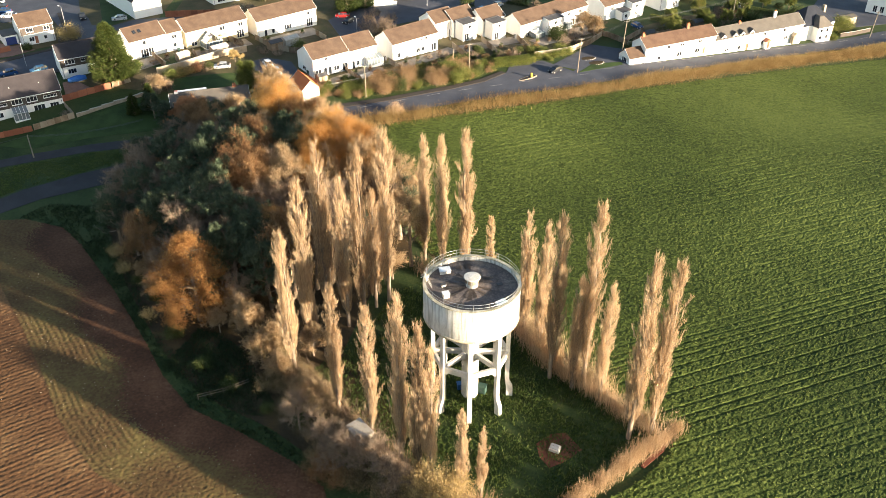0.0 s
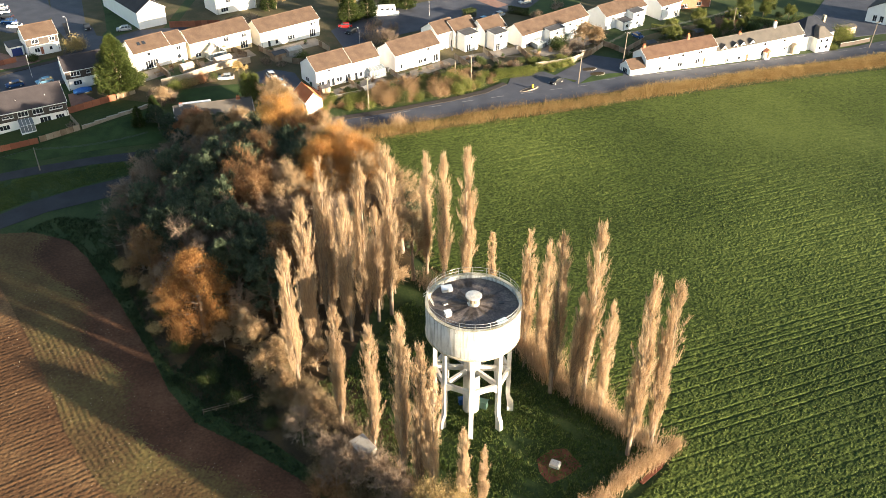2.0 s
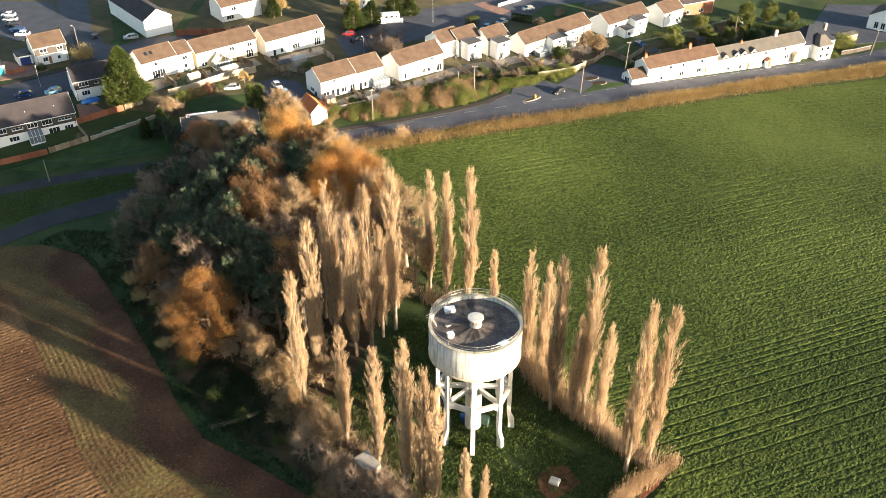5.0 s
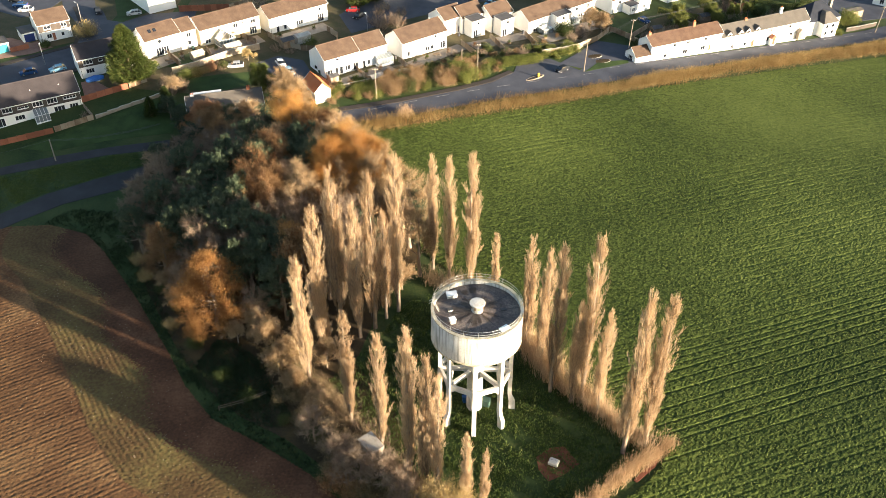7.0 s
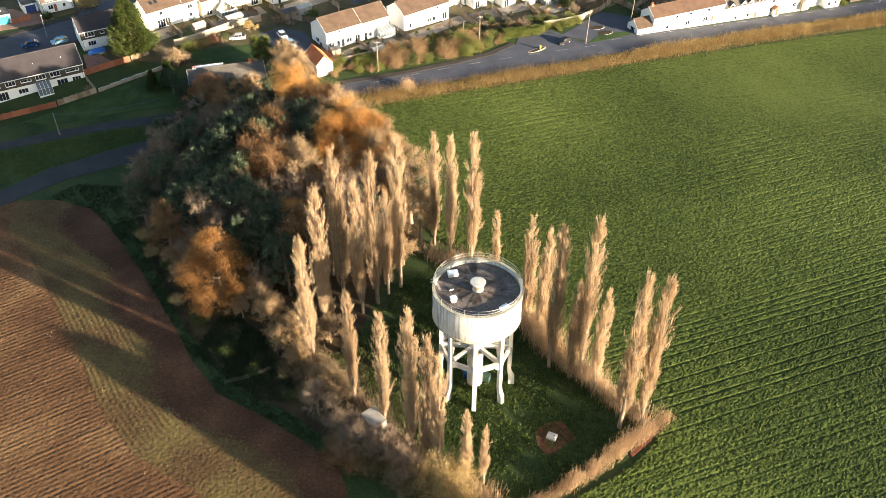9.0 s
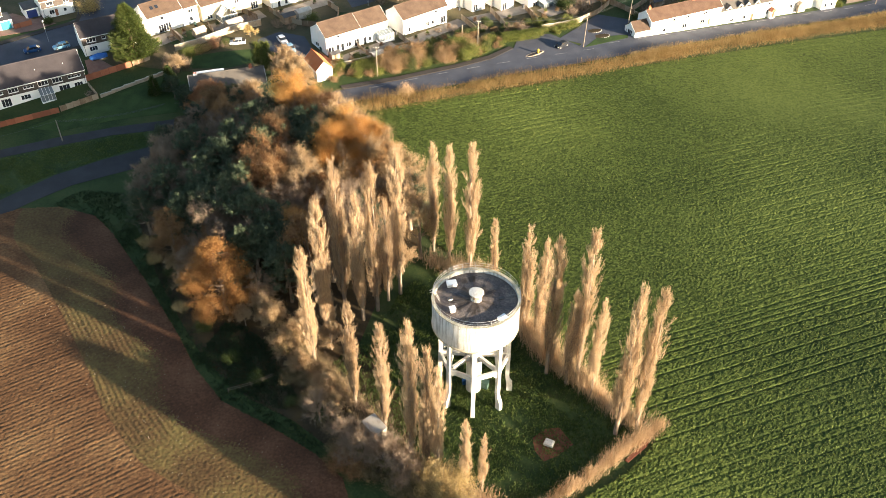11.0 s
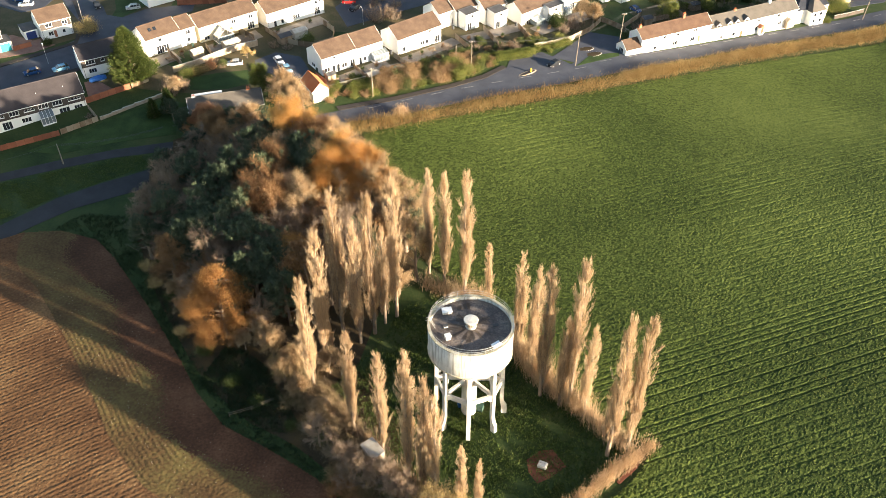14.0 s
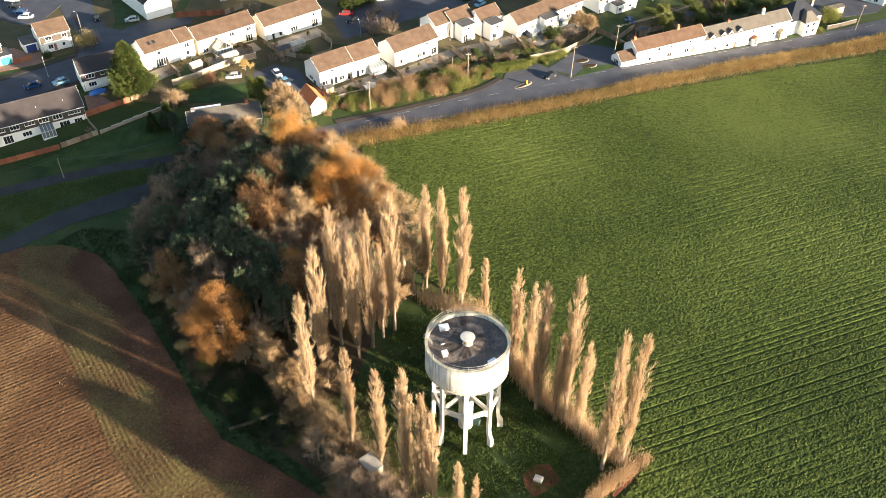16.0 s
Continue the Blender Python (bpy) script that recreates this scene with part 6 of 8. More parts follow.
# ploughed field: furrows and a worked headland
def ploughed():
    cell = 0.21
    xs, ys = np.arange(-106, -14, cell), np.arange(66, 144, cell)
    X, Y = np.meshgrid(xs, ys)
    edge = np.array([(-16.0, 76.6), (-20.4, 80.7), (-28.9, 86.3), (-37.2, 91.0), (-43.3, 98.2), (-47.8, 105.5), (-57.9, 120.2), (-68.8, 134.6), (-74.0, 139.9)])
    D = np.full(X.shape, 1e9)
    for (x0, y0), (x1, y1) in zip(edge, edge[1:]):
        dx, dy = x1 - x0, y1 - y0
        k = np.clip(((X - x0) * dx + (Y - y0) * dy) / (dx * dx + dy * dy), 0, 1)
        D = np.minimum(D, np.hypot(X - x0 - k * dx, Y - y0 - k * dy))
    a = radians(34)
    across = -X * math.sin(a) + Y * math.cos(a)
    rs = np.random.RandomState(2)
    rough = rs.normal(size=X.shape) * 0.023
    wander = np.sin(X * 0.11) * 0.4 + np.sin(Y * 0.31 + X * 0.17) * 0.25
    rows = (0.007 + 0.005 * np.sin(across * 0.9)) * np.sin(across * 6.283 / 1.9 + wander) + (0.022 + 0.010 * np.sin(across * 1.7 + X * 0.05)) * np.sin(across * 6.283 / 0.87 + 1.0 + 0.3 * wander)
    head = (0.020 + 0.012 * np.sin(X * 0.13 + Y * 0.09)) * np.sin(D * 6.283 / 0.85 + 0.5 * wander) + 0.014 * np.sin(D * 6.283 / 2.9)
    w = np.clip((D - 15.5) / 1.2, 0, 1)
    Z = land(X, Y) + 0.16 + rough + w * rows + (1 - w) * head * np.clip((D - 1) / 3, 0.15, 1)
    nx, ny = len(xs), len(ys)
    ok = inside_many(PLOUGH, X.ravel() + cell / 2, Y.ravel() + cell / 2).reshape(X.shape)[:-1, :-1]
    j, i = np.nonzero(ok)
    b = j * nx + i
    faces = np.stack([b, b + 1, b + nx + 1, b + nx], 1)
    me = bpy.data.meshes.new("ploughed_field")
    me.from_pydata(np.stack([X.ravel(), Y.ravel(), Z.ravel()], 1), [], faces)
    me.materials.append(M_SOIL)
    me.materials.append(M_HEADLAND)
    me.materials.append(M_SHADE_SOIL)
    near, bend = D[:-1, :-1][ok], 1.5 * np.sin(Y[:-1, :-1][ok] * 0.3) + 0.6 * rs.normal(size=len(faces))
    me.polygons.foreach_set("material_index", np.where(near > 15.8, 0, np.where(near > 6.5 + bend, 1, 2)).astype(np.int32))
    me.polygons.foreach_set("use_smooth", np.ones(len(faces), bool))
    ob = new("ploughed_field", me)
    tagged(ob, "brown ploughed field with furrows and a curved headland", "field", kind="structure")


# Strip nearest the copse: redder soil, with the shade there darkened into its colour.
M_SHADE_SOIL = surface("shade_dark_red_soil", [(0.042, 0.019, 0.010), (0.078, 0.035, 0.018), (0.125, 0.062, 0.033)], 0.15, 2.4, 0.95, 0.7)
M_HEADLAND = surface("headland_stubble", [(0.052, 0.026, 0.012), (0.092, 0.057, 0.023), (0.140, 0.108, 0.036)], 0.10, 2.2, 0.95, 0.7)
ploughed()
sheet("ploughed_field_far", PLOUGH, 0.02, M_SOIL, "brown ploughed soil beyond the furrows", "field", grid=6.0)


def flints():
    """Pale stones that lie on the headland."""
    rs = np.random.RandomState(33)
    n = 380
    k = rs.uniform(0, 1, n)
    x = np.interp(k, [0, 0.35, 0.7, 1], [-75, -58, -42, -22]) + rs.normal(size=n) * 5 - 4
    y = np.interp(k, [0, 0.35, 0.7, 1], [128, 108, 90, 76]) + rs.normal(size=n) * 5 - 3
    ok = inside_many(PLOUGH, x, y)
    x, y = x[ok], y[ok]
    p = np.stack([x, y, land(x, y) + 0.2], 1)
    tr = np.concatenate([leaves(rs, p, 0.11), leaves(rs, p, 0.11), leaves(rs, p, 0.11)])
    tagged(mesh_part("field_stones", tri_mesh("field_stones", tr), M_STONE, None), "pale flints scattered on the headland", "stones", kind="stuff")


flints()

# ---- gardens, fences, walls ----
def along(line, step):
    """Points and directions at even steps along a line of knots."""
    out = []
    for (x0, y0), (x1, y1) in zip(line, line[1:]):
        d = math.hypot(x1 - x0, y1 - y0)
        n = max(1, round(d / step))
        for i in range(n):
            out.append((x0 + (x1 - x0) * i / n, y0 + (y1 - y0) * i / n, d / n, math.degrees(math.atan2(y1 - y0, x1 - x0))))
    return out


def fence(line, h, mat, label, step=1.9, name="fence"):
    """Panel fence: each panel of upright boards between posts."""
    x, y = line[0]
    t = thing(name, x, y, 0.0, 0, label, "fence")
    for px, py, w, a in along(line, step):
        m = pose(px - x, py - y, terrain(px, py), 0, 0, a)
        bm = bmesh.new()
        box(bm, -0.05, -0.05, -0.3, 0.05, 0.05, h + 0.08, m)
        part("post", bm, mat, t)
        bm = bmesh.new()
        n = 8
        front, back = [], []
        for i in range(n):
            for k in (0.0, 0.92):
                u, d = 0.06 + (w - 0.12) * (i + k) / n, 0.02 * (i % 2)
                front.append([bm.verts.new(m @ Vector((u, -0.04 + d, z))) for z in (0.04, h)])
                back.append([bm.verts.new(m @ Vector((u, 0.03, z))) for z in (0.04, h)])
        for a, b in ((front[k], front[k + 1]) for k in range(2 * n - 1)):
            bm.faces.new((a[0], b[0], b[1], a[1]))
        for a, b in ((back[k], back[k + 1]) for k in range(2 * n - 1)):
            bm.faces.new((a[1], b[1], b[0], a[0]))
        for k in range(2 * n - 1):
            bm.faces.new((front[k][1], front[k + 1][1], back[k + 1][1], back[k][1]))
        for k in (0, -1):
            bm.faces.new((front[k][0], front[k][1], back[k][1], back[k][0]))
        part("panel", bm, mat, t)
    return t


# Fence wood toned down, so the dimness under the copse sits in its colour.
M_DARKWOOD = surface("shade_dark_fence_wood", [(0.07, 0.06, 0.045), (0.14, 0.12, 0.09)], 0.7, 9.0, 0.9, 0.3)


def rail_fence(line, label):
    x, y = line[0]
    t = thing("rail_fence", x, y, 0.0, 0, label, "fence")
    for px, py, w, a in along(line, 2.2):
        m = pose(px - x, py - y, terrain(px, py), 0, 0, a)
        bm = bmesh.new()
        bevelled(bm, -0.07, -0.07, -0.3, 0.07, 0.07, 1.1, 0.02, m)
        part("post", bm, M_DARKWOOD, t)
        for z in (0.45, 0.9):
            bm = bmesh.new()
            box(bm, 0, -0.03, z, w, 0.03, z + 0.1, m)
            part("rail", bm, M_DARKWOOD, t)


def garden_wall(line, h, mat, label, th=0.25):
    x, y = line[0]
    t = thing("garden_wall", x, y, 0.0, 0, label, "wall")
    for px, py, w, a in along(line, 2.6):
        m = pose(px - x, py - y, terrain(px, py), 0, 0, a)
        bm = bmesh.new()
        bevelled(bm, -0.02, -th / 2, -0.5, w + 0.02, th / 2, h, 0.03, m)
        part("wall_bay", bm, mat, t)
        bm = bmesh.new()
        bevelled(bm, -0.02, -th / 2 - 0.05, h, w + 0.02, th / 2 + 0.05, h + 0.07, 0.02, m)
        part("coping", bm, M_CONC_OLD, t)


def hedge(line, w, h, leaf, label, seed):
    """A clipped hedge: leaves over a boxy shape, on short stems."""
    rs = np.random.RandomState(seed)
    x, y = line[0]
    t = thing("clipped_hedge", x, y, 0.0, 0, label, "hedge")
    tris = []
    bm = bmesh.new()
    for px, py, d, a in along(line, 1.0):
        c, s = math.cos(radians(a)), math.sin(radians(a))
        n = int(330 * h * w)
        u, v, z = rs.uniform(-0.1, d + 0.1, n), rs.uniform(-w / 2, w / 2, n), rs.uniform(0.05, h, n)
        k = rs.randint(0, 3, n)
        v = np.where(k == 0, np.sign(v) * w / 2, v)
        z = np.where(k == 1, h, z)
        p = np.stack([px - x + u * c - v * s, py - y + u * s + v * c, z + terrain(px, py)], 1) + rs.normal(size=(n, 3)) * 0.06
        tris.append(leaves(rs, p, 0.14, 0.3))
        tube(bm, (px - x, py - y, terrain(px, py) - 0.1), (px - x, py - y, terrain(px, py) + h * 0.8), 0.05, 0.02, 4, False)
    part("stems", bm, M_BARK, t)
    mesh_part("foliage", tri_mesh("foliage", np.concatenate(tris)), leaf, t)


def hut(x, y, turn, w, d, h, wall, roof, label, name="garden_shed", pitch=0.5):
    t = thing(name, x, y, None, turn, label, "shed")
    bm = bmesh.new()
    v = [bm.verts.new(q) for q in ((-w / 2, -d / 2, -0.2), (w / 2, -d / 2, -0.2), (w / 2, d / 2, -0.2), (-w / 2, d / 2, -0.2), (-w / 2, -d / 2, h), (w / 2, -d / 2, h), (w / 2, d / 2, h), (-w / 2, d / 2, h), (-w / 2, 0, h + pitch), (w / 2, 0, h + pitch))]
    for f in ((0, 1, 5, 4), (2, 3, 7, 6), (1, 2, 6, 9, 5), (3, 0, 4, 8, 7), (4, 5, 9, 8), (6, 7, 8, 9), (3, 2, 1, 0)):
        bm.faces.new([v[i] for i in f])
    part("wall", bm, wall, t)
    for s in (-1, 1):
        bm = bmesh.new()
        a = math.atan2(pitch, d / 2)
        L = math.hypot(pitch, d / 2) + 0.2
        box(bm, -w / 2 - 0.15, 0, 0.02, w / 2 + 0.15, s * L, 0.09, pose(0, 0, h + pitch + 0.02, -s * math.degrees(a), 0, 0))
        bmesh.ops.recalc_face_normals(bm, faces=bm.faces[:])
        part("roof", bm, roof, t)
    bm = bmesh.new()
    box(bm, -0.45, -d / 2 - 0.05, 0.0, 0.45, -d / 2 - 0.004, min(1.9, h - 0.1))
    part("door", bm, wall if wall is not M_RENDER else M_WOOD, t)
    return t


def pole(x, y, h, label, arm=True, lean=(0, 0), name="telegraph_pole"):
    t = thing(name, x, y, None, 0, label, "pole")
    bm = bmesh.new()
    tube(bm, (0, 0, -0.3), (lean[0], lean[1], h), 0.15, 0.10, 10)
    part("shaft", bm, M_WOODPOLE, t)
    if arm:
        bm = bmesh.new()
        bevelled(bm, lean[0] - 0.7, lean[1] - 0.05, h - 0.45, lean[0] + 0.7, lean[1] + 0.05, h - 0.33, 0.01, )
        part("crossarm", bm, M_WOODPOLE, t)
        for q in (-0.6, -0.2, 0.2, 0.6):
            bm = bmesh.new()
            tube(bm, (lean[0] + q, lean[1], h - 0.33), (lean[0] + q, lean[1], h - 0.15), 0.05, 0.035, 6)
            part("insulator", bm, M_FRAME, t)
    return Vector((x + lean[0], y + lean[1], terrain(x, y) + h - 0.2))


def wire(a, b, sag, label="thin overhead cable between poles"):
    """A cable that hangs in a shallow curve: one unbroken tube."""
    bm = bmesh.new()
    n, r = 12, 0.02
    side = (b - a).cross(Vector((0, 0, 1))).normalized() * r
    rings = []
    for i in range(n + 1):
        k = i / n
        p = a.lerp(b, k) - Vector((0, 0, 4 * sag * k * (1 - k)))
        rings.append([bm.verts.new(p + side * c + Vector((0, 0, r * d))) for c, d in ((1, 0), (0, 1), (-1, 0), (0, -1))])
    for u, v in zip(rings, rings[1:]):
        for q in range(4):
            bm.faces.new((u[q], u[(q + 1) % 4], v[(q + 1) % 4], v[q]))
    bm.faces.new(rings[0][::-1])
    bm.faces.new(rings[-1])
    tagged(part("overhead_cable", bm, M_DARKMETAL, None), label, "cable")


def lamp(x, y, h, turn):
    t = thing("street_lamp", x, y, None, turn, "grey steel street lamp on the estate road", "street lamp", "street lamps")
    bm = bmesh.new()
    tube(bm, (0, 0, -0.2), (0, 0, 1.3), 0.085, None, 8)
    tube(bm, (0, 0, 1.3), (0, 0, h), 0.055, 0.04, 8)
    tube(bm, (0, 0, h), (0.7, 0, h + 0.18), 0.035, None, 6)
    part("column", bm, M_METAL, t)
    bm = bmesh.new()
    bevelled(bm, 0.6, -0.13, h + 0.1, 1.25, 0.13, h + 0.26, 0.04)
    part("head", bm, M_FRAME, t)


def car(x, y, turn, paint, label, kind="hatch"):
    """A parked car or van: lofted body, glass band, four wheels, lamps."""
    t = thing("parked_car" if kind != "van" else "parked_van", x, y, None, turn, label, "car" if kind != "van" else "van")
    L, W = (4.2, 1.75) if kind == "hatch" else (4.9, 1.95)
    if kind == "hatch":
        low = [(-2.1, 0.55, 0.30), (-2.05, 0.85, 0.25), (-1.0, 0.95, 0.22), (0.9, 0.98, 0.22), (2.0, 0.92, 0.25), (2.1, 0.6, 0.30)]
        cab = [(-1.25, 0.93, 0.96), (-0.45, 1.42, 0.78), (1.15, 1.45, 0.78), (1.95, 0.95, 0.94)]
    else:
        low = [(-2.45, 0.6, 0.32), (-2.4, 0.95, 0.28), (-1.5, 1.1, 0.25), (0.9, 1.15, 0.25), (2.4, 1.15, 0.27), (2.45, 0.7, 0.32)]
        cab = [(-1.7, 1.08, 0.96), (-0.9, 1.85, 0.82), (2.25, 1.92, 0.82), (2.42, 1.12, 0.95)]
    bm = bmesh.new()
    rings = []
    for px, top, bot in low:
        w = W / 2 * (0.86 if abs(px) > L / 2 - 0.08 else 1.0)
        rings.append([bm.verts.new(q) for q in ((px, -w, bot), (px, -w, top * 0.75), (px, -w * 0.93, top), (px, w * 0.93, top), (px, w, top * 0.75), (px, w, bot))])
    for a, b in zip(rings, rings[1:]):
        for j in range(6):
            bm.faces.new((a[j], a[(j + 1) % 6], b[(j + 1) % 6], b[j]))
    bm.faces.new(rings[0][::-1])
    bm.faces.new(rings[-1])
    bmesh.ops.recalc_face_normals(bm, faces=bm.faces[:])
    body = part("body", bm, paint, t)
    bm = bmesh.new()
    rings = [[bm.verts.new(q) for q in ((px, -W / 2 * k, z), (px, W / 2 * k, z))] for px, z, k in cab]
    v0, v1, v2, v3 = rings
    for f in ((v0[0], v0[1], v1[1], v1[0]), (v2[0], v2[1], v3[1], v3[0])):
        bm.faces.new(f)
    for s in (0, 1):
        bm.faces.new((v0[s], v1[s], v2[s], v3[s]))
    bmesh.ops.recalc_face_normals(bm, faces=bm.faces[:])
    part("glazing", bm, M_GLASS, t)
    bm = bmesh.new()
    (xa, za, ka), (xb, zb, kb) = cab[1], cab[2]
    box(bm, xa - 0.06, -W / 2 * ka - 0.02, za - 0.02, xb + 0.06, W / 2 * kb + 0.02, za + 0.05)
    bmesh.ops.bevel(bm, geom=bm.edges[:], offset=0.02, segments=1, affect="EDGES")
    part("roof", bm, paint, t)
    for px in (xa + 0.75, xb - 0.05):
        for s in (-1, 1):
            bm = bmesh.new()
            tube(bm, (px, s * W / 2 * 0.95, 0.9), (px, s * W / 2 * ka, za), 0.05, None, 4)
            part("pillar", bm, paint, t)
    if kind == "van":
        for s in (-1, 1):
            bm = bmesh.new()
            box(bm, 0.3, s * W / 2 * 0.80, 1.1, 2.3, s * W / 2 * 0.93, 1.86)
            part("side_panel", bm, paint, t)
    for px in (-L * 0.31, L * 0.31):
        for s in (-1, 1):
            bm = bmesh.new()
            tube(bm, (px, s * (W / 2 - 0.2), 0.32), (px, s * (W / 2 + 0.01), 0.32), 0.32, None, 14)
            wh = part("wheel", bm, M_TYRE, t)
            bm = bmesh.new()
            tube(bm, (px, s * (W / 2 + 0.005), 0.32), (px, s * (W / 2 + 0.025), 0.32), 0.2, None, 10)
            part("rim", bm, M_METAL, wh)
    for px, mat, nm in ((-L / 2, M_FRAME, "headlight"), (L / 2, M_LAMPRED, "tail_light")):
        for s in (-1, 1):
            bm = bmesh.new()
            bevelled(bm, px - 0.03, s * 0.6 - 0.17, 0.55, px + 0.03, s * 0.6 + 0.17, 0.72, 0.01)
            part(nm, bm, mat, t)


def paint(name, c):
    m = surface(name, [c, tuple(min(1, q * 1.15) for q in c)], 1.0, 8.0, 0.42, 0.0, spec=0.05)
    return m


M_TYRE = surface("tyre_rubber", [(0.015, 0.015, 0.016), (0.03, 0.03, 0.03)], 3.0, 20.0, 0.85, 0.1)
M_LAMPRED = surface("red_lens", [(0.3, 0.01, 0.01), (0.4, 0.02, 0.02)], 3.0, 20.0, 0.3, 0.0)
M_WOODPOLE = surface("weathered_pole", [(0.16, 0.13, 0.10), (0.30, 0.26, 0.21)], 0.6, 9.0, 0.9, 0.3)
P_WHITE, P_SILVER, P_DARK, P_BLUE, P_RED, P_LIGHTBLUE = [paint(n, c) for n, c in (("white_car_paint", (0.72, 0.72, 0.72)), ("silver_car_paint", (0.38, 0.39, 0.40)), ("dark_car_paint", (0.016, 0.018, 0.022)), ("blue_car_paint", (0.02, 0.06, 0.16)), ("red_car_paint", (0.32, 0.02, 0.02)), ("light_blue_car_paint", (0.16, 0.32, 0.45)))]
M_BRICKPAVE = surface("block_paving", [(0.16, 0.09, 0.07), (0.24, 0.15, 0.12)], 0.8, 9.0, 0.9, 0.3)
M_DECK = surface("patio_slabs", [(0.15, 0.13, 0.11), (0.25, 0.22, 0.19)], 0.6, 6.0, 0.9, 0.3)
M_GARDEN = surface("garden_earth_and_grass", [(0.045, 0.05, 0.02), (0.07, 0.06, 0.03), (0.11, 0.085, 0.05)], 0.25, 3.0, 0.95, 0.7)
M_TARP = surface("blue_tarpaulin", [(0.03, 0.12, 0.40), (0.06, 0.20, 0.55)], 1.5, 8.0, 0.5, 0.4)
M_TEAL = surface("teal_cover", [(0.04, 0.12, 0.12), (0.07, 0.18, 0.17)], 0.8, 8.0, 0.5, 0.1)

# garden grounds
sheet("estate_ground", [(-150, 215), (-112, 214), (-96, 226), (-80, 232), (-60, 232), (-20, 230), (10, 246), (40, 262), (70, 300), (40, 330), (-150, 330)], 0.02, M_GARDEN, "worn earth and grass between the estate's houses", "ground", grid=6.0)
sheet("lawn", [(-71.8, 212.9), (-70.0, 215.6), (-66.3, 212.1), (-69.3, 207.1)], 0.08, M_LAWN, "sunlit green lawn behind a white house", "lawn")
sheet("car_park", [(-150, 272), (-128, 272), (-118, 252), (-120.0, 240.0), (-125, 237.0), (-150, 250)], 0.09, M_ROAD, "asphalt parking bay beside the estate houses", "parking")
sheet("driveway", [(-124.8, 220.6), (-122.0, 222.4), (-115.0, 219.0), (-107.8, 216.6), (-112.0, 212.2), (-120.4, 208.4), (-126, 211)], 0.06, M_BRICKPAVE, "worn reddish drive before the garages", "driveway")
sheet("gardens", [(-92, 190), (-81.2, 195.6), (-71.3, 194.5), (-62, 194), (-50, 195), (-40, 198), (-29, 199), (-18, 204.5), (-8, 210), (5, 216), (14, 219.5), (24.5, 225), (37.3, 233.6), (47, 250), (52, 262), (22, 250), (5, 243), (-14, 232), (-20, 232), (-32, 226), (-36, 240), (-50, 242), (-66, 232), (-78, 220), (-86, 212)], 0.03, M_GARDEN, "back gardens with beds and worn grass", "garden")
sheet("cottage_gardens", [(56, 236), (80, 247), (110, 262), (140, 275), (130, 290), (100, 285), (75, 270), (58, 256)], 0.03, M_GARDEN, "gardens behind the cottage terrace", "garden")
sheet("lawn", [(-69.6, 199.8), (-61, 203.5), (-53, 205.8), (-50.5, 200), (-57, 196.5), (-66, 195.5)], 0.06, M_LAWN, "shaded green garden lawn", "lawn")
sheet("lawn", [(-76, 207.5), (-72.5, 211.5), (-69.0, 209.0), (-71.5, 205.0)], 0.06, M_LAWN, "small fenced garden lawn", "lawn")
sheet("lawn", [(-100, 171), (-86, 181), (-72, 191.5), (-66, 190), (-66, 178), (-80, 174.5), (-92, 170)], 0.045, M_LAWN, "mown grass bank below the garden fences", "lawn")
sheet("lawn", [(-8, 213), (-2, 218.5), (3, 219), (-4, 212.5)], 0.06, M_LAWN, "small green garden lawn above the road", "lawn")
sheet("lawn", [(36.6, 217.6), (41.5, 224.9), (50.3, 227.6), (50.0, 225.6)], 0.12, M_LAWN, "grass verge with stone-edged flower beds", "lawn")
sheet("lawn", [(44, 250), (50, 246), (60, 252), (56, 260), (48, 258)], 0.06, M_LAWN, "fenced lawn behind the cottages", "lawn")
sheet("lawn", [(88, 270), (100, 268), (125, 278), (135, 292), (108, 292)], 0.06, M_LAWN, "bright green lawn beyond the terrace", "lawn")
sheet("lawn", [(-98, 226), (-94, 236), (-90, 242), (-92, 252), (-100, 262), (-110, 270), (-104, 256), (-98, 240)], 0.06, M_LAWN, "front lawns beside the estate road", "lawn")
sheet("driveway", [(-94.0, 197.6), (-91.6, 199.2), (-86.6, 195.6), (-83.6, 194.6), (-90.4, 190.0)], 0.07, M_BRICKPAVE, "dark red block-paved drive beside a conifer", "driveway")
sheet("driveway", [(-50.5, 204), (-40.5, 200.5), (-36.5, 206.5), (-40, 214), (-47, 216), (-52, 211)], 0.07, M_ROAD, "asphalt yard between the gardens", "driveway")
for poly, lab in (([(-33, 201), (-29.5, 198.5), (-14.5, 210.5), (-17.5, 215.0)], "paved terrace below the white houses"), ([(-12.5, 216), (-9.5, 212.8), (4.5, 227.5), (1.5, 230)], "paved strip along a white house"), ([(-80, 208.5), (-77, 204.5), (-71.5, 210), (-75, 214)], "timber deck behind the house"), ([(-67, 217.5), (-63.5, 214), (-52, 225), (-55, 229)], "paved patio with a conservatory"), ([(-50, 229), (-46.5, 225.5), (-34.5, 236.5), (-38, 240.5)], "paved yard behind the white houses"), ([(4, 231.5), (7, 227.5), (24, 239), (22, 243)], "patios behind the stepped houses"), ([(25, 240), (28.5, 236), (47, 251.5), (44, 256.5)], "long patio behind the white terrace")):
    sheet("patio", poly, 0.09, M_DECK, lab, "patio")

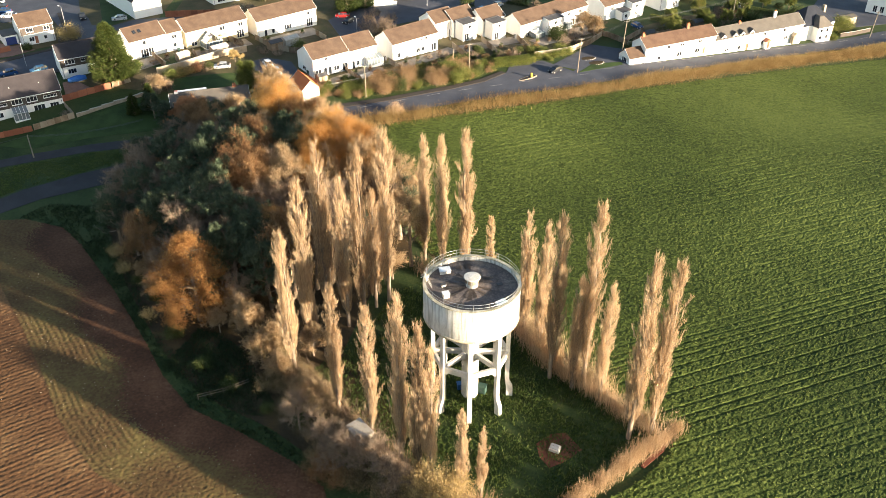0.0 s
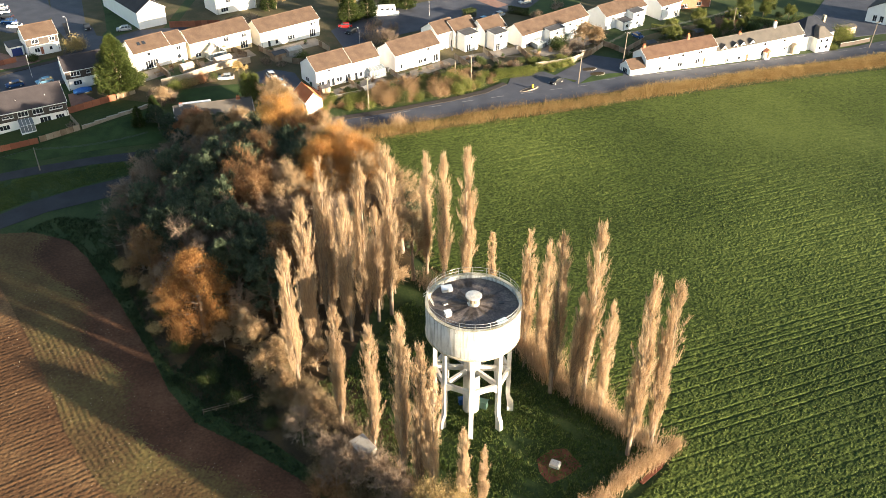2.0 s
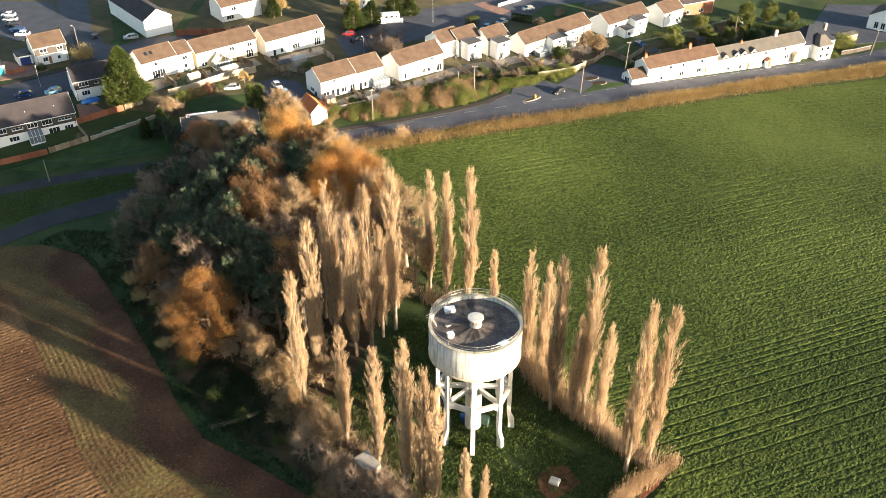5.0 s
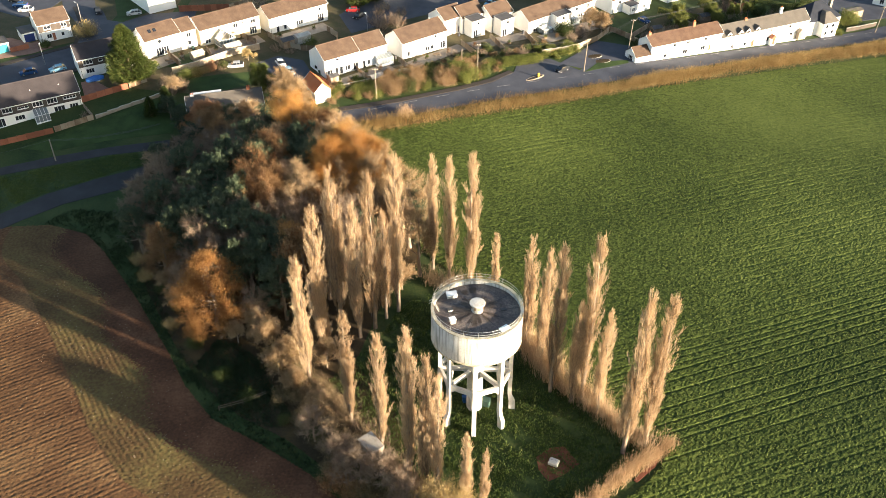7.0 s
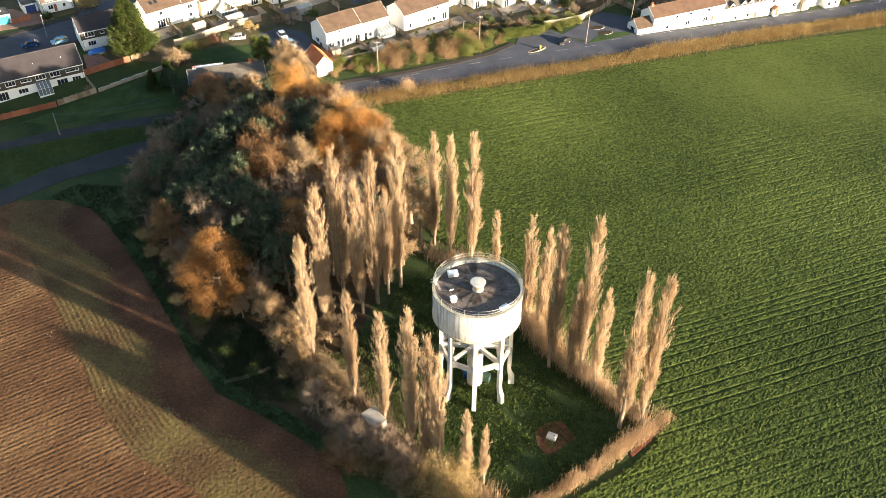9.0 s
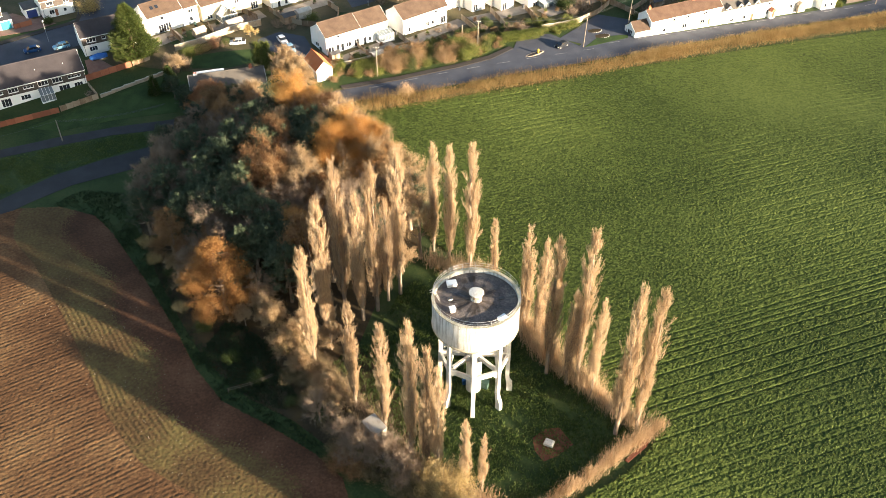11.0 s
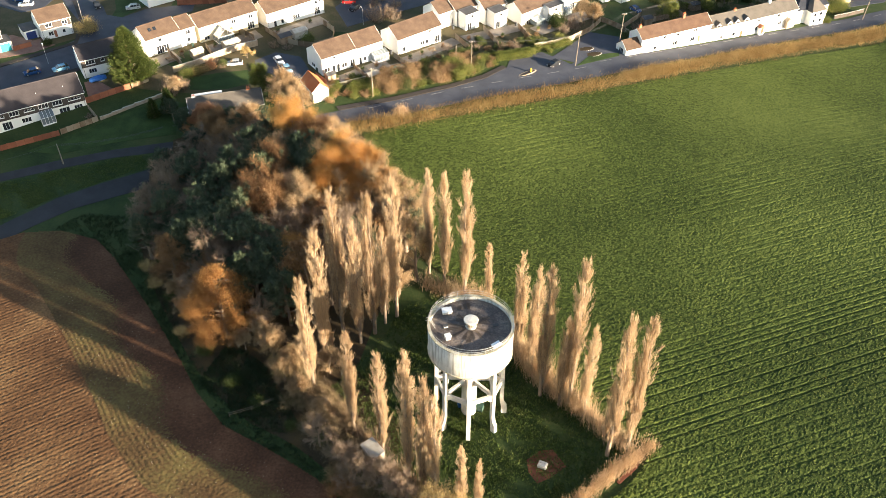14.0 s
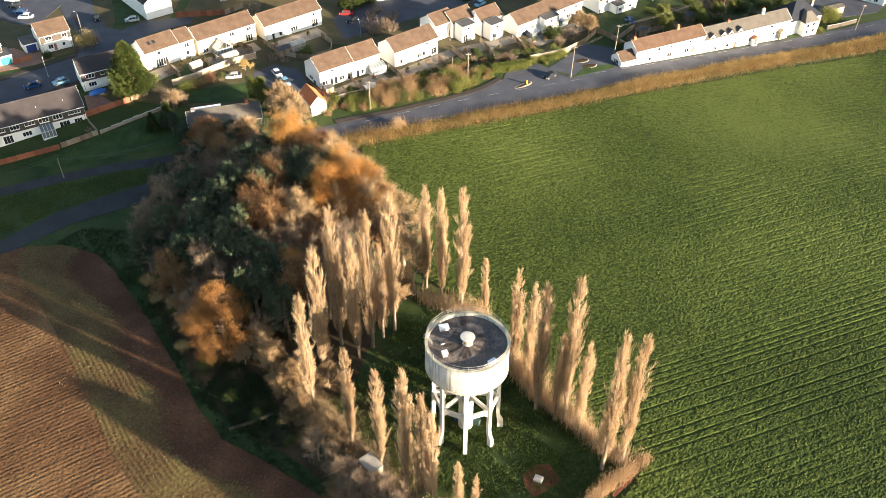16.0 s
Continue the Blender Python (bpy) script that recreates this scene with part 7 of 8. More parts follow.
sheet("lawn", [(24.8, 272.9), (32.4, 288.8), (48.0, 296.5), (44.5, 282.6), (34.1, 272.7)], 0.10, M_LAWN, "open green lawn beside the estate lane", "lawn")
sheet("driveway", [(8.5, 285.4), (17.0, 276.8), (21.1, 281.1), (12.4, 289.2)], 0.10, M_BRICKPAVE, "brown paved crossing on the estate lane", "driveway")
sheet("yard", [(126, 276), (135, 272), (148, 276), (160, 290), (165, 312), (140, 312), (128, 292)], 0.08, M_ROAD, "dark asphalt yard beyond the gardens", "yard")
# fences and walls
fence([(-90.9, 189.0), (-81.2, 195.4)], 1.7, M_WOODRED, "red-brown panel fence above the grass bank")
fence([(-81.0, 195.6), (-77.4, 198.7)], 1.6, M_WOOD, "weathered grey panel fence beside a conifer")
garden_wall([(-85.6, 182.7), (-78.5, 188.1), (-71.3, 193.5)], 0.9, M_STONE, "long low pale stone wall across the grass")
fence([(-93.6, 177.3), (-86.0, 182.4), (-90.0, 187.2)], 1.5, M_WOOD, "grey picket fence round a corner garden", 1.5)
fence([(-112, 168.4), (-106.4, 171.0), (-93.8, 177.0)], 1.5, M_WOODRED, "red-stained panel fence behind the terrace")
fence([(-75.7, 212.5), (-70.2, 205.6)], 1.7, M_WOOD, "brown panel fence between two gardens")
garden_wall([(-72.0, 203.0), (-67.2, 206.4), (-58.4, 215.6), (-52.6, 219.5)], 1.7, M_STONE, "sunlit cream block wall along the gardens")
fence([(-66.5, 217.0), (-63.6, 211.6)], 1.6, M_WOOD, "brown fence beside a conservatory garden")
fence([(-52.0, 228.6), (-46.5, 222.6), (-41.5, 220.5)], 1.6, M_WOOD, "dark fence round a paved yard")
fence([(-36.0, 234.5), (-32.4, 230.0), (-32.2, 224.0), (-36.6, 219.9), (-41.5, 220.4)], 1.7, M_WOOD, "curved pale fence round a corner plot")
fence([(-34.6, 203.6), (-31.2, 199.6)], 1.6, M_WOODRED, "red timber screen beside a white house")
fence([(-14.6, 216.4), (-9.6, 209.2)], 1.6, M_WOOD, "brown fence between the houses")
fence([(2.6, 229.8), (6.6, 222.6)], 1.7, M_WOOD, "fence between the stepped houses' gardens")
fence([(11.0, 236.6), (15.0, 226.4)], 1.7, M_WOOD, "garden fence behind a stepped house")
fence([(21.5, 239.5), (24.6, 231.0)], 1.7, M_WOOD, "tall fence between patios")
garden_wall([(25.4, 226.7), (31.0, 229.4), (37.3, 233.6)], 1.5, M_STONE, "tan stone wall above the junction")
fence([(37.3, 233.8), (43.0, 240.0), (47.6, 247.6)], 1.7, M_WOOD, "timber fence up the side of a garden")
fence([(43.7, 250.4), (49.6, 246.8), (53.2, 242.9), (61.2, 253.7)], 1.7, M_WOOD, "panel fence round a square lawn")
fence([(53.0, 242.6), (57.5, 236.6)], 1.7, M_WOOD, "fence behind the cottage annexe")
fence([(-80.5, 243.0), (-66.5, 246.5)], 1.9, M_WOODRED, "long red panel fence at the gable end")
fence([(-66.5, 246.5), (-62.0, 252.5)], 1.7, M_WOOD, "grey fence beside a white house")
garden_wall([(126.0, 262.0), (138.0, 268.0)], 1.2, M_HUNG, "dark brown garden wall along the road")
rail_fence([(-36.5, 93.0), (-33.0, 94.4), (-29.6, 96.4)], "short wooden rail fence in the copse's shade")
LEAF_HEDGE = foliage("clipped_hedge_leaves", [(0.07, 0.085, 0.02), (0.12, 0.14, 0.03), (0.20, 0.20, 0.06)], 0.8, 0.6, 0.2)
hedge([(13.6, 217.8), (18.6, 219.8), (24.0, 222.4)], 2.4, 2.1, LEAF_HEDGE, "clipped yellow-green hedge beside the junction", 2)
hedge([(66, 266), (78, 262), (86, 268)], 1.2, 1.8, LEAF_HEDGE, "long clipped hedge behind the cottages", 3)
hedge([(6.0, 264.8), (9.3, 267.6)], 2.2, 2.4, LEAF_GREEN, "dense dark hedge at the turning place", 7)
hedge([(20.6, 273.1), (27.1, 271.2)], 1.8, 2.0, LEAF_GREEN, "dark hedge behind the stepped houses", 8)
hedge([(100, 283), (112, 279), (122, 283)], 1.2, 1.6, LEAF_GREEN, "dark green hedge beside the far lawn", 4)

# long low building and its orange-roofed gable at the copse's far side
t = house((-62.9, 182.0), 17.5, 18.0, 8.0, 2.6, 4.9, M_STONE, M_SLATE, [(2.0, 0.8, 1.6, 1.2, "w"), (6.0, 0.8, 1.6, 1.2, "w"), (11.0, 0.0, 1.0, 2.0, "d")], chimneys=((15.0, M_BRICK, 0.7), (1.6, M_RENDER, 0.5)), label="long low stone building with a slate roof behind trees")
bm = bmesh.new()
bevelled(bm, 1.2, 4.6, 4.75, 8.6, 5.6, 5.05, 0.03)
part("rooflight_strip", bm, M_FRAME, t, "long white rooflight")
house((-37.6, 198.4), -60, 7.6, 4.2, 3.0, 4.9, M_RENDER, M_ROOF_ORANGE, [(2.4, 0.7, 1.2, 1.2, "w")], label="small white outbuilding with a bright orange tiled roof")
hut(-30.6, 208.9 - 6.4, 37, 2.4, 1.8, 2.0, M_WOOD, M_FELT, "small timber shed beside the white house")
hut(-45.6, 222.6, 40, 3.6, 2.6, 2.1, M_WOOD, M_FELT, "dark felt-roofed garden shed")
hut(-42.0, 226.4, 40, 4.2, 2.6, 2.0, M_CONC_OLD, M_CONC_OLD, "pale sheet-roofed garden store")
hut(-59.6, 217.6, 42, 4.4, 2.6, 1.9, M_STONE, M_CONC_OLD, "low flat-roofed garden store by the wall")
hut(-67.6, 211.6, 42, 3.2, 2.2, 1.9, M_WOOD, M_CONC_OLD, "pale-roofed timber lean-to in a garden")
hut(-19.6, 204.4, 37, 3.4, 2.2, 1.5, M_WOOD, M_CONC_OLD, "flat pale-roofed shed above the road")
hut(71.6, 260.6, 25, 4.4, 2.8, 2.0, M_CONSGLASS, M_CONSGLASS, "glass garden greenhouse behind the cottages", "greenhouse")
hut(80.0, 262.4, 25, 3.6, 2.6, 2.0, M_WOOD, M_FELT, "dark timber shed behind the cottages")
hut(95.0, 277.0, 25, 5.0, 4.0, 2.4, M_BRICK, M_FELT, "brick outbuilding with a grey roof")
hut(62.0, 249.0, 25, 3.0, 2.4, 2.0, M_WOOD, M_FELT, "dark garden shed behind the cottages")
hut(133.0, 276.0, 25, 6.0, 3.4, 2.3, M_WOOD, M_SLATE, "low dark outbuilding beyond the terrace")
hut(-117.0, 222.4, 36, 3.6, 5.5, 2.5, M_RENDER, M_FELT, "flat-roofed white garage with a blue door", "garage", 0.1)
hut(-121.0, 214.6, 36, 3.6, 5.0, 2.5, M_RENDER, M_FELT, "flat-roofed garage with a turquoise door", "garage", 0.1)
for (x, y), m_door, c in (((-117.0, 222.4), "navy_garage_door", (0.03, 0.05, 0.16)), ((-121.0, 214.6), "turquoise_garage_door", (0.03, 0.30, 0.33))):
    gar = [o for o in bpy.data.objects if o.name.startswith("garage") and abs(o.location.x - x) < 0.1][0]
    dd = 5.5 if x > -118 else 5.0
    bm = bmesh.new()
    bevelled(bm, -1.3, -dd / 2 - 0.1, 0.0, 1.3, -dd / 2 - 0.056, 2.1, 0.01)
    part("garage_door", bm, surface(m_door, [c, tuple(q * 1.2 for q in c)], 1.0, 8.0, 0.5, 0.1), gar)


def lean_to(x, y, turn, w, d, h, top, label):
    t = thing("glazed_lean_to", x, y, None, turn, label, "lean-to")
    glasshouse(t, 0, -d, w, -0.01, h, top, True)


lean_to(-20.6, 213.5, 37, 4.6, 2.0, 2.1, 2.8, "white glazed lean-to on the white house")


def trampoline(x, y):
    t = thing("covered_pool", x, y, None, 0, "round garden pool with a dark teal cover", "pool")
    bm = bmesh.new()
    lathe(bm, [(2.3, -0.2), (2.35, 0.9), (2.25, 0.95), (2.2, 0.9)], 32)
    part("rim", bm, M_STONE, t)
    bm = bmesh.new()
    lathe(bm, [(2.22, 0.9), (1.5, 1.05), (0.02, 1.1)], 32)
    part("cover", bm, M_TEAL, t)


trampoline(-12.2, 208.6)


def boat(x, y, turn):
    t = thing("covered_boat", x, y, None, turn, "boat under a crumpled blue tarpaulin", "boat")
    bm = bmesh.new()
    rs = np.random.RandomState(3)
    rings = []
    for i in range(9):
        u = -2.2 + 0.55 * i
        k = 1 - abs(u / 2.5) ** 2.5
        rings.append([bm.verts.new((u, 1.0 * k * math.cos(a) + rs.normal() * 0.05, 0.5 + (0.9 * math.sin(a) if math.sin(a) > 0 else 0.5 * math.sin(a)) * (0.5 + 0.5 * k) + rs.normal() * 0.05)) for a in [6.283 * j / 10 for j in range(10)]])
    for a, b in zip(rings, rings[1:]):
        for j in range(10):
            bm.faces.new((a[j], a[(j + 1) % 10], b[(j + 1) % 10], b[j]))
    bm.faces.new(rings[0])
    bm.faces.new(rings[-1][::-1])
    bmesh.ops.recalc_face_normals(bm, faces=bm.faces[:])
    part("tarpaulin", bm, M_TARP, t)
    bm = bmesh.new()
    bevelled(bm, -1.6, -0.5, -0.1, 1.6, 0.5, 0.25, 0.05)
    part("trailer", bm, M_DARKMETAL, t)


boat(-90.6, 198.6, 31)

# poles, cables, lamps
pk = pole(-19.0, 195.6, 8.3, "weathered wooden telegraph pole above the road")
pj = pole(6.9, 212.6, 8.1, "wooden telegraph pole among the roadside bushes")
p3 = pole(2.7, 216.7, 4.6, "short pale garden pole", False, name="garden_pole")
pm = pole(36.3, 217.8, 9.6, "wooden telegraph pole beside the junction", True, (0.3, 0))
pt = pole(50.2, 229.6, 11.2, "tall wooden telegraph pole beside the cottages", True, (0.5, 0.3))
pr = pole(135.6, 262.4, 8.6, "wooden telegraph pole at the bend of the road", True, (0.6, 0))
pl = pole(-89.9, 166.6, 5.6, "short wooden pole on the grass bank", False)
pc = pole(92.0, 266.0, 9.0, "thin wooden pole behind the cottages", False)
for a, b in ((pk, pj), (pj, pm), (pm, pt), (pt, pc)):
    for o in (-0.4, 0.4):
        wire(a + Vector((o, 0, 0)), b + Vector((o, 0, 0)), 0.8)
for o in (-0.35, 0.0, 0.35):
    wire(pl + Vector((0, o, -0.1)), Vector((-66.8, 173.4 + o, 8.0)), 0.9)
wire(pl, Vector((-125.0, 150.0, 6.5)), 0.8)
wire(pk, Vector((-31.0, 203.0, terrain(-31, 203) + 4.8)), 0.3)
wire(pj, Vector((9.0, 238.0, terrain(9, 238) + 4.8)), 0.4)
wire(pm, Vector((30.0, 247.0, terrain(30, 247) + 4.8)), 0.4)
lamp(-104.6, 230.5, 7.0, 150)
lamp(-106.1, 206.2, 6.0, -60)
lamp(-5.0, 265.0, 7.0, 100)
lamp(-24.5, 236.0, 5.0, 120)

# vehicles that stand
car(30.2, 217.2, 42, P_DARK, "dark parked hatchback beside the junction")
car(-108.6, 201.4, 30, P_BLUE, "dark blue car parked behind the terrace")
car(-101.7, 203.3, 35, P_LIGHTBLUE, "light blue car parked on the estate road")
car(-104.0, 241.4, 115, P_DARK, "dark blue car standing on the estate road")
car(-93.1, 240.5, 20, P_SILVER, "silver estate car on a drive")
for i, (x, y) in enumerate(((-125.4, 242.0), (-128.5, 245.5), (-131.4, 249.7), (-134.1, 254.0), (-136.4, 258.0))):
    car(x, y, 8, (P_WHITE, P_BLUE, P_DARK, P_SILVER, P_WHITE)[i], ("white", "blue", "dark", "silver", "white")[i] + " car in a row of parked cars")
car(-56.8, 208.2, 12, P_SILVER, "silver car under a garden wall")
car(-45.4, 210.6, 120, P_WHITE, "white car standing in the yard")
car(-42.6, 206.4, 120, P_LIGHTBLUE, "light blue pickup standing in the yard")
car(-30.1, 250.8, 5, P_RED, "bright red car parked in the lane")
car(-27.9, 246.0, 60, P_DARK, "black car parked in the lane")
car(26.9, 283.9, 25, P_SILVER, "silver saloon parked across the lane")
car(11.9, 263.0, 50, P_LIGHTBLUE, "pale blue car parked behind the houses")
car(17.2, 269.0, 40, P_SILVER, "grey car parked behind the houses")
car(60.2, 258.0, 120, P_BLUE, "blue car parked behind a garden fence")
car(101.0, 286.0, 20, P_WHITE, "white car on a drive beyond the cottages")


def motorhome(x, y, turn):
    t = thing("motorhome", x, y, None, turn, "white motorhome parked behind a low wall", "motorhome")
    bm = bmesh.new()
    bevelled(bm, -2.2, -1.1, 0.5, 3.2, 1.1, 2.8, 0.12)
    part("body", bm, P_WHITE, t)
    bm = bmesh.new()
    bevelled(bm, -3.2, -0.95, 0.5, -2.15, 0.95, 1.7, 0.15)
    part("cab", bm, P_WHITE, t)
    bm = bmesh.new()
    bevelled(bm, -2.9, -1.05, 1.9, -2.15, 1.05, 2.7, 0.1)
    part("overcab", bm, P_WHITE, t)
    for x0, w in ((-1.4, 0.9), (0.2, 1.0), (1.9, 0.7)):
        bm = bmesh.new()
        bevelled(bm, x0, -1.13, 1.55, x0 + w, -1.09, 2.15, 0.01)
        part("window", bm, M_GLASS, t)
    for px in (-2.3, 2.0):
        for s in (-1, 1):
            bm = bmesh.new()
            tube(bm, (px, s * 0.85, 0.35), (px, s * 1.08, 0.35), 0.35, None, 12)
            part("wheel", bm, M_TYRE, t)


motorhome(-18.9, 264.5, 10)
garden_wall([(-22.5, 261.6), (-14.5, 264.0)], 1.3, M_RENDER, "white wall before the motorhome")


def traffic_island():
    t = thing("traffic_island", 22.3, 211.4, None, 36, "kerbed island with a yellow bollard at the junction", "traffic island")
    bm = bmesh.new()
    v = [bm.verts.new((3.2 * math.cos(a) * (1 if math.cos(a) > 0 else 1.0), 0.75 * math.sin(a), z)) for z in (0.0, 0.22) for a in [6.283 * i / 16 for i in range(16)]]
    for i in range(16):
        bm.faces.new((v[i], v[(i + 1) % 16], v[16 + (i + 1) % 16], v[16 + i]))
    bm.faces.new(v[16:])
    part("kerb", bm, M_STONE, t)
    bm = bmesh.new()
    bm.faces.new([bm.verts.new((2.85 * math.cos(6.283 * i / 16), 0.52 * math.sin(6.283 * i / 16), 0.228)) for i in range(16)])
    part("top_surface", bm, M_PAVE, t, "dark worn asphalt top")
    bm = bmesh.new()
    bevelled(bm, 1.0, -0.2, 0.2, 1.5, 0.2, 1.2, 0.05)
    part("bollard", bm, surface("yellow_bollard", [(0.55, 0.33, 0.03), (0.65, 0.42, 0.05)], 2.0, 9.0, 0.5, 0.0), t, "yellow traffic bollard")


traffic_island()
for (x, y), r in (((42.4, 225.4), 1.7), ((40.6, 228.4), 1.6)):
    t = thing("flower_bed", x, y, None, 20, "oval stone-edged flower bed beside the road", "flower bed", "oval flower beds")
    n = 22
    for i in range(n):
        a = 6.283 * i / n
        bm = bmesh.new()
        bevelled(bm, -0.20, -0.08, 0.0, 0.20, 0.08, 0.15, 0.03, pose(r * 1.5 * math.cos(a), r * 0.7 * math.sin(a), 0, 0, 0, math.degrees(math.atan2(0.7 * math.cos(a), -1.5 * math.sin(a)))))
        part("edging_stone", bm, M_CONC_OLD, t)
    bm = bmesh.new()
    bm.faces.new([bm.verts.new((r * 1.45 * math.cos(6.283 * i / 20), r * 0.65 * math.sin(6.283 * i / 20), 0.2)) for i in range(20)])
    part("soil", bm, M_LITTER, t)

# garden trees and shrubs
rs_g = np.random.RandomState(17)
LEAF_PALEGOLD = foliage("pale_gold_leaves", [(0.30, 0.22, 0.09), (0.46, 0.35, 0.15), (0.60, 0.48, 0.23)], 0.7)
BANK = [(-30, 192.5), (-14, 198.2), (1, 205.2), (10, 211.2), (15.0, 216.6), (13, 219), (5, 215.5), (-8, 209.5), (-18, 204), (-31, 198)]
bank = scatter(BANK, 96, rs_g, 1.25)
LEAF_HAW = foliage("hedgerow_leaves", [(0.14, 0.085, 0.045), (0.235, 0.148, 0.078), (0.34, 0.235, 0.13)], 0.7)
rust_s = [shrub(120 + i, 1.9, 2.5, LEAF_HAW, "rust-brown hedgerow bush on the roadside bank", 0.9, "hedgerow_bush") for i in range(2)]
green_s = [shrub(124 + i, 1.9, 2.4, LEAF_GREEN, "green hedgerow bush on the roadside bank", 1.2, "hedgerow_bush") for i in range(2)]
olive_s = [shrub(127 + i, 1.7, 2.0, LEAF_HEDGE, "yellow-green shrub in a garden", 1.2, "garden_shrub") for i in range(2)]
bare_s = [shrub(130 + i, 2.0, 2.8, TWIG_GREY, "twiggy leafless shrub in a garden", 0.2, "garden_shrub") for i in range(2)]
# the bank's growth in stretches: low scrub, a tall rust hedge, low green, a tan thicket, then a mixed end
rusty, greens, olives = [], [], []
for x, y in bank:
    k = rs_g.uniform()
    if x < -18:
        (olives if k < 0.75 else rusty).append((x, y, rs_g.uniform(1.2, 2.1)))
    elif x < -7.5:
        (rusty if k < 0.88 else greens).append((x, y, rs_g.uniform(2.4, 3.3)))
    elif x < -3.0:
        (greens if k < 0.8 else olives).append((x, y, rs_g.uniform(1.2, 1.8)))
    elif x < 5.5:
        (rusty if k < 0.8 else olives).append((x, y, rs_g.uniform(2.2, 3.2)))
    else:
        (rusty if k < 0.4 else greens if k < 0.75 else olives).append((x, y, rs_g.uniform(1.3, 2.1)))
planted(rust_s, rusty, rs_g, 2.5)
planted(green_s, greens, rs_g, 2.4)
planted(olive_s, olives + [(-6.0, 213.0, 1.8), (-68.2, 201.2, 2.4), (-66.0, 203.0, 2.0), (24.5, 230.0, 2.0), (28.0, 229.5, 2.2), (33.0, 233.0, 2.4), (21.0, 222.4, 1.2), (26.0, 226.0, 1.8), (28.6, 227.0, 1.6), (31.0, 228.4, 2.0), (33.2, 229.6, 1.8), (35.2, 231.4, 2.2), (29.8, 225.4, 1.0), (24.6, 223.6, 1.4), (-39.0, 223.5, 2.4), (122.0, 259.0, 2.0), (128, 268, 4.5), (131, 271, 3.6)], rs_g, 2.0)
GARDEN_SPOTS = [(-15.5, 249.4, 3.0), (-16.9, 244.4, 3.4), (-20.5, 253.5, 2.6), (-22.3, 249.4, 3.0), (28.3, 270.4, 2.0), (30.4, 273.0, 1.8), (36.7, 279.8, 2.8), (38.2, 281.9, 2.4), (-62, 208, 2.0), (-60, 206.5, 1.6), (-55, 221, 2.6), (-48, 219, 2.4), (-44, 218, 2.0), (-72, 197, 3.0), (-68, 196, 3.4), (-70, 193, 4.0), (16, 225, 2.2), (20, 226.5, 2.4), (35, 238, 3.4), (39, 242, 4.5), (36.5, 243.5, 3.2), (47, 252, 3.0), (58, 244, 2.4), (66, 252, 2.6), (85, 262, 2.8), (92, 258, 3.0), (104, 268, 3.6), (118, 272, 3.4), (-100, 226, 3.6), (-22, 240, 4.2), (-19, 242, 4.0), (-20.5, 238, 3.6), (-16, 240.5, 4.0), (-60, 246, 3.0), (-58, 250, 3.4), (0, 222, 2.2), (8.5, 224, 2.0), (-88.5, 183.5, 1.4)]
planted(bare_s, GARDEN_SPOTS, rs_g, 2.8)
yb = shrub(140, 2.4, 3.2, LEAF_PALEGOLD, "pale yellow-leaved bush beside the estate road", 1.5, "yellow_bush")
yb.matrix_world = pose(-101.3, 224.2, terrain(-101.3, 224.2)) @ Matrix.Scale(1.4, 4)
planted([shrub(143, 1.3, 1.9, LEAF_GREEN, "round dark green garden shrub", 1.6, "round_shrub")], [(33.6, 242.6, 4.2), (-60.0, 207.6, 1.6), (9.5, 240.2 - 11, 1.6), (-27, 262, 3.0), (-110, 216.6, 1.8), (54.5, 238.5, 2.0), (100, 271, 3.0), (109, 273, 3.4)], rs_g, 1.9)
for i, (x, y, h, s) in enumerate(((-29.2, 255.5, 9.0, 4.2), (-24.0, 260.0, 8.0, 3.6), (-17.5, 268.5, 9.5, 3.8), (-12.5, 270.0, 8.0, 3.4), (-55.0, 262.0, 7.0, 3.0), (-69.0, 186.0, 7.0, 2.2), (-72.5, 184.0, 5.5, 2.0), (99.0, 274.0, 4.0, 0.9))):
    c = cypress(150 + i % 2, 10.0, 3.6, 300, 36) if i < 2 else copy_thing(con_protos[i % 2], Matrix())
    if i == 0:
        con_protos = []
    if i < 2:
        con_protos.append(c)
    c.matrix_world = pose(x, y, terrain(x, y) - 0.1, 0, 0, 40 * i) @ Matrix.Diagonal((s / 3.6, s / 3.6, h / 10.0, 1))
planted([broadleaf(160 + i, 8.0, 3.4, LEAF_YELLOW, "golden-brown garden tree in autumn leaf", 22, 0.26, 6) for i in range(2)], [(-54.3, 212.2, 3.0), (-31, 268, 6.0), (-53, 264, 5.5)], rs_g, 8.0)


planted([broadleaf(166, 7.0, 3.2, LEAF_TAN, "bare-looking tan garden tree in late autumn", 9, 0.18, 9)], [(45, 246, 6.0), (41.5, 247, 6.5), (-69.0, 193.6, 4.2), (-40.6, 191.0, 8.5), (-37.6, 188.6, 7.0)], rs_g, 7.0)
planted([broadleaf(168, 8.0, 2.6, LEAF_HEDGE, "light olive-green garden tree with upright boughs", 22, 0.18, 7)], [(-47.8, 195.4, 8.0), (-45.6, 193.6, 6.5)], rs_g, 8.0)
planted([shrub(170, 1.5, 2.0, LEAF_YELLOW, "pale gold shrub under the garden wall", 1.2, "golden_bush")], [(-65.7, 203.0, 2.0), (-64.2, 204.2, 1.8)], rs_g, 2.0)
planted([shrub(171, 1.4, 2.0, LEAF_RED, "coral-red shrub under the garden wall", 1.2, "red_shrub")], [(-62.8, 206.0, 2.2)], rs_g, 2.0)


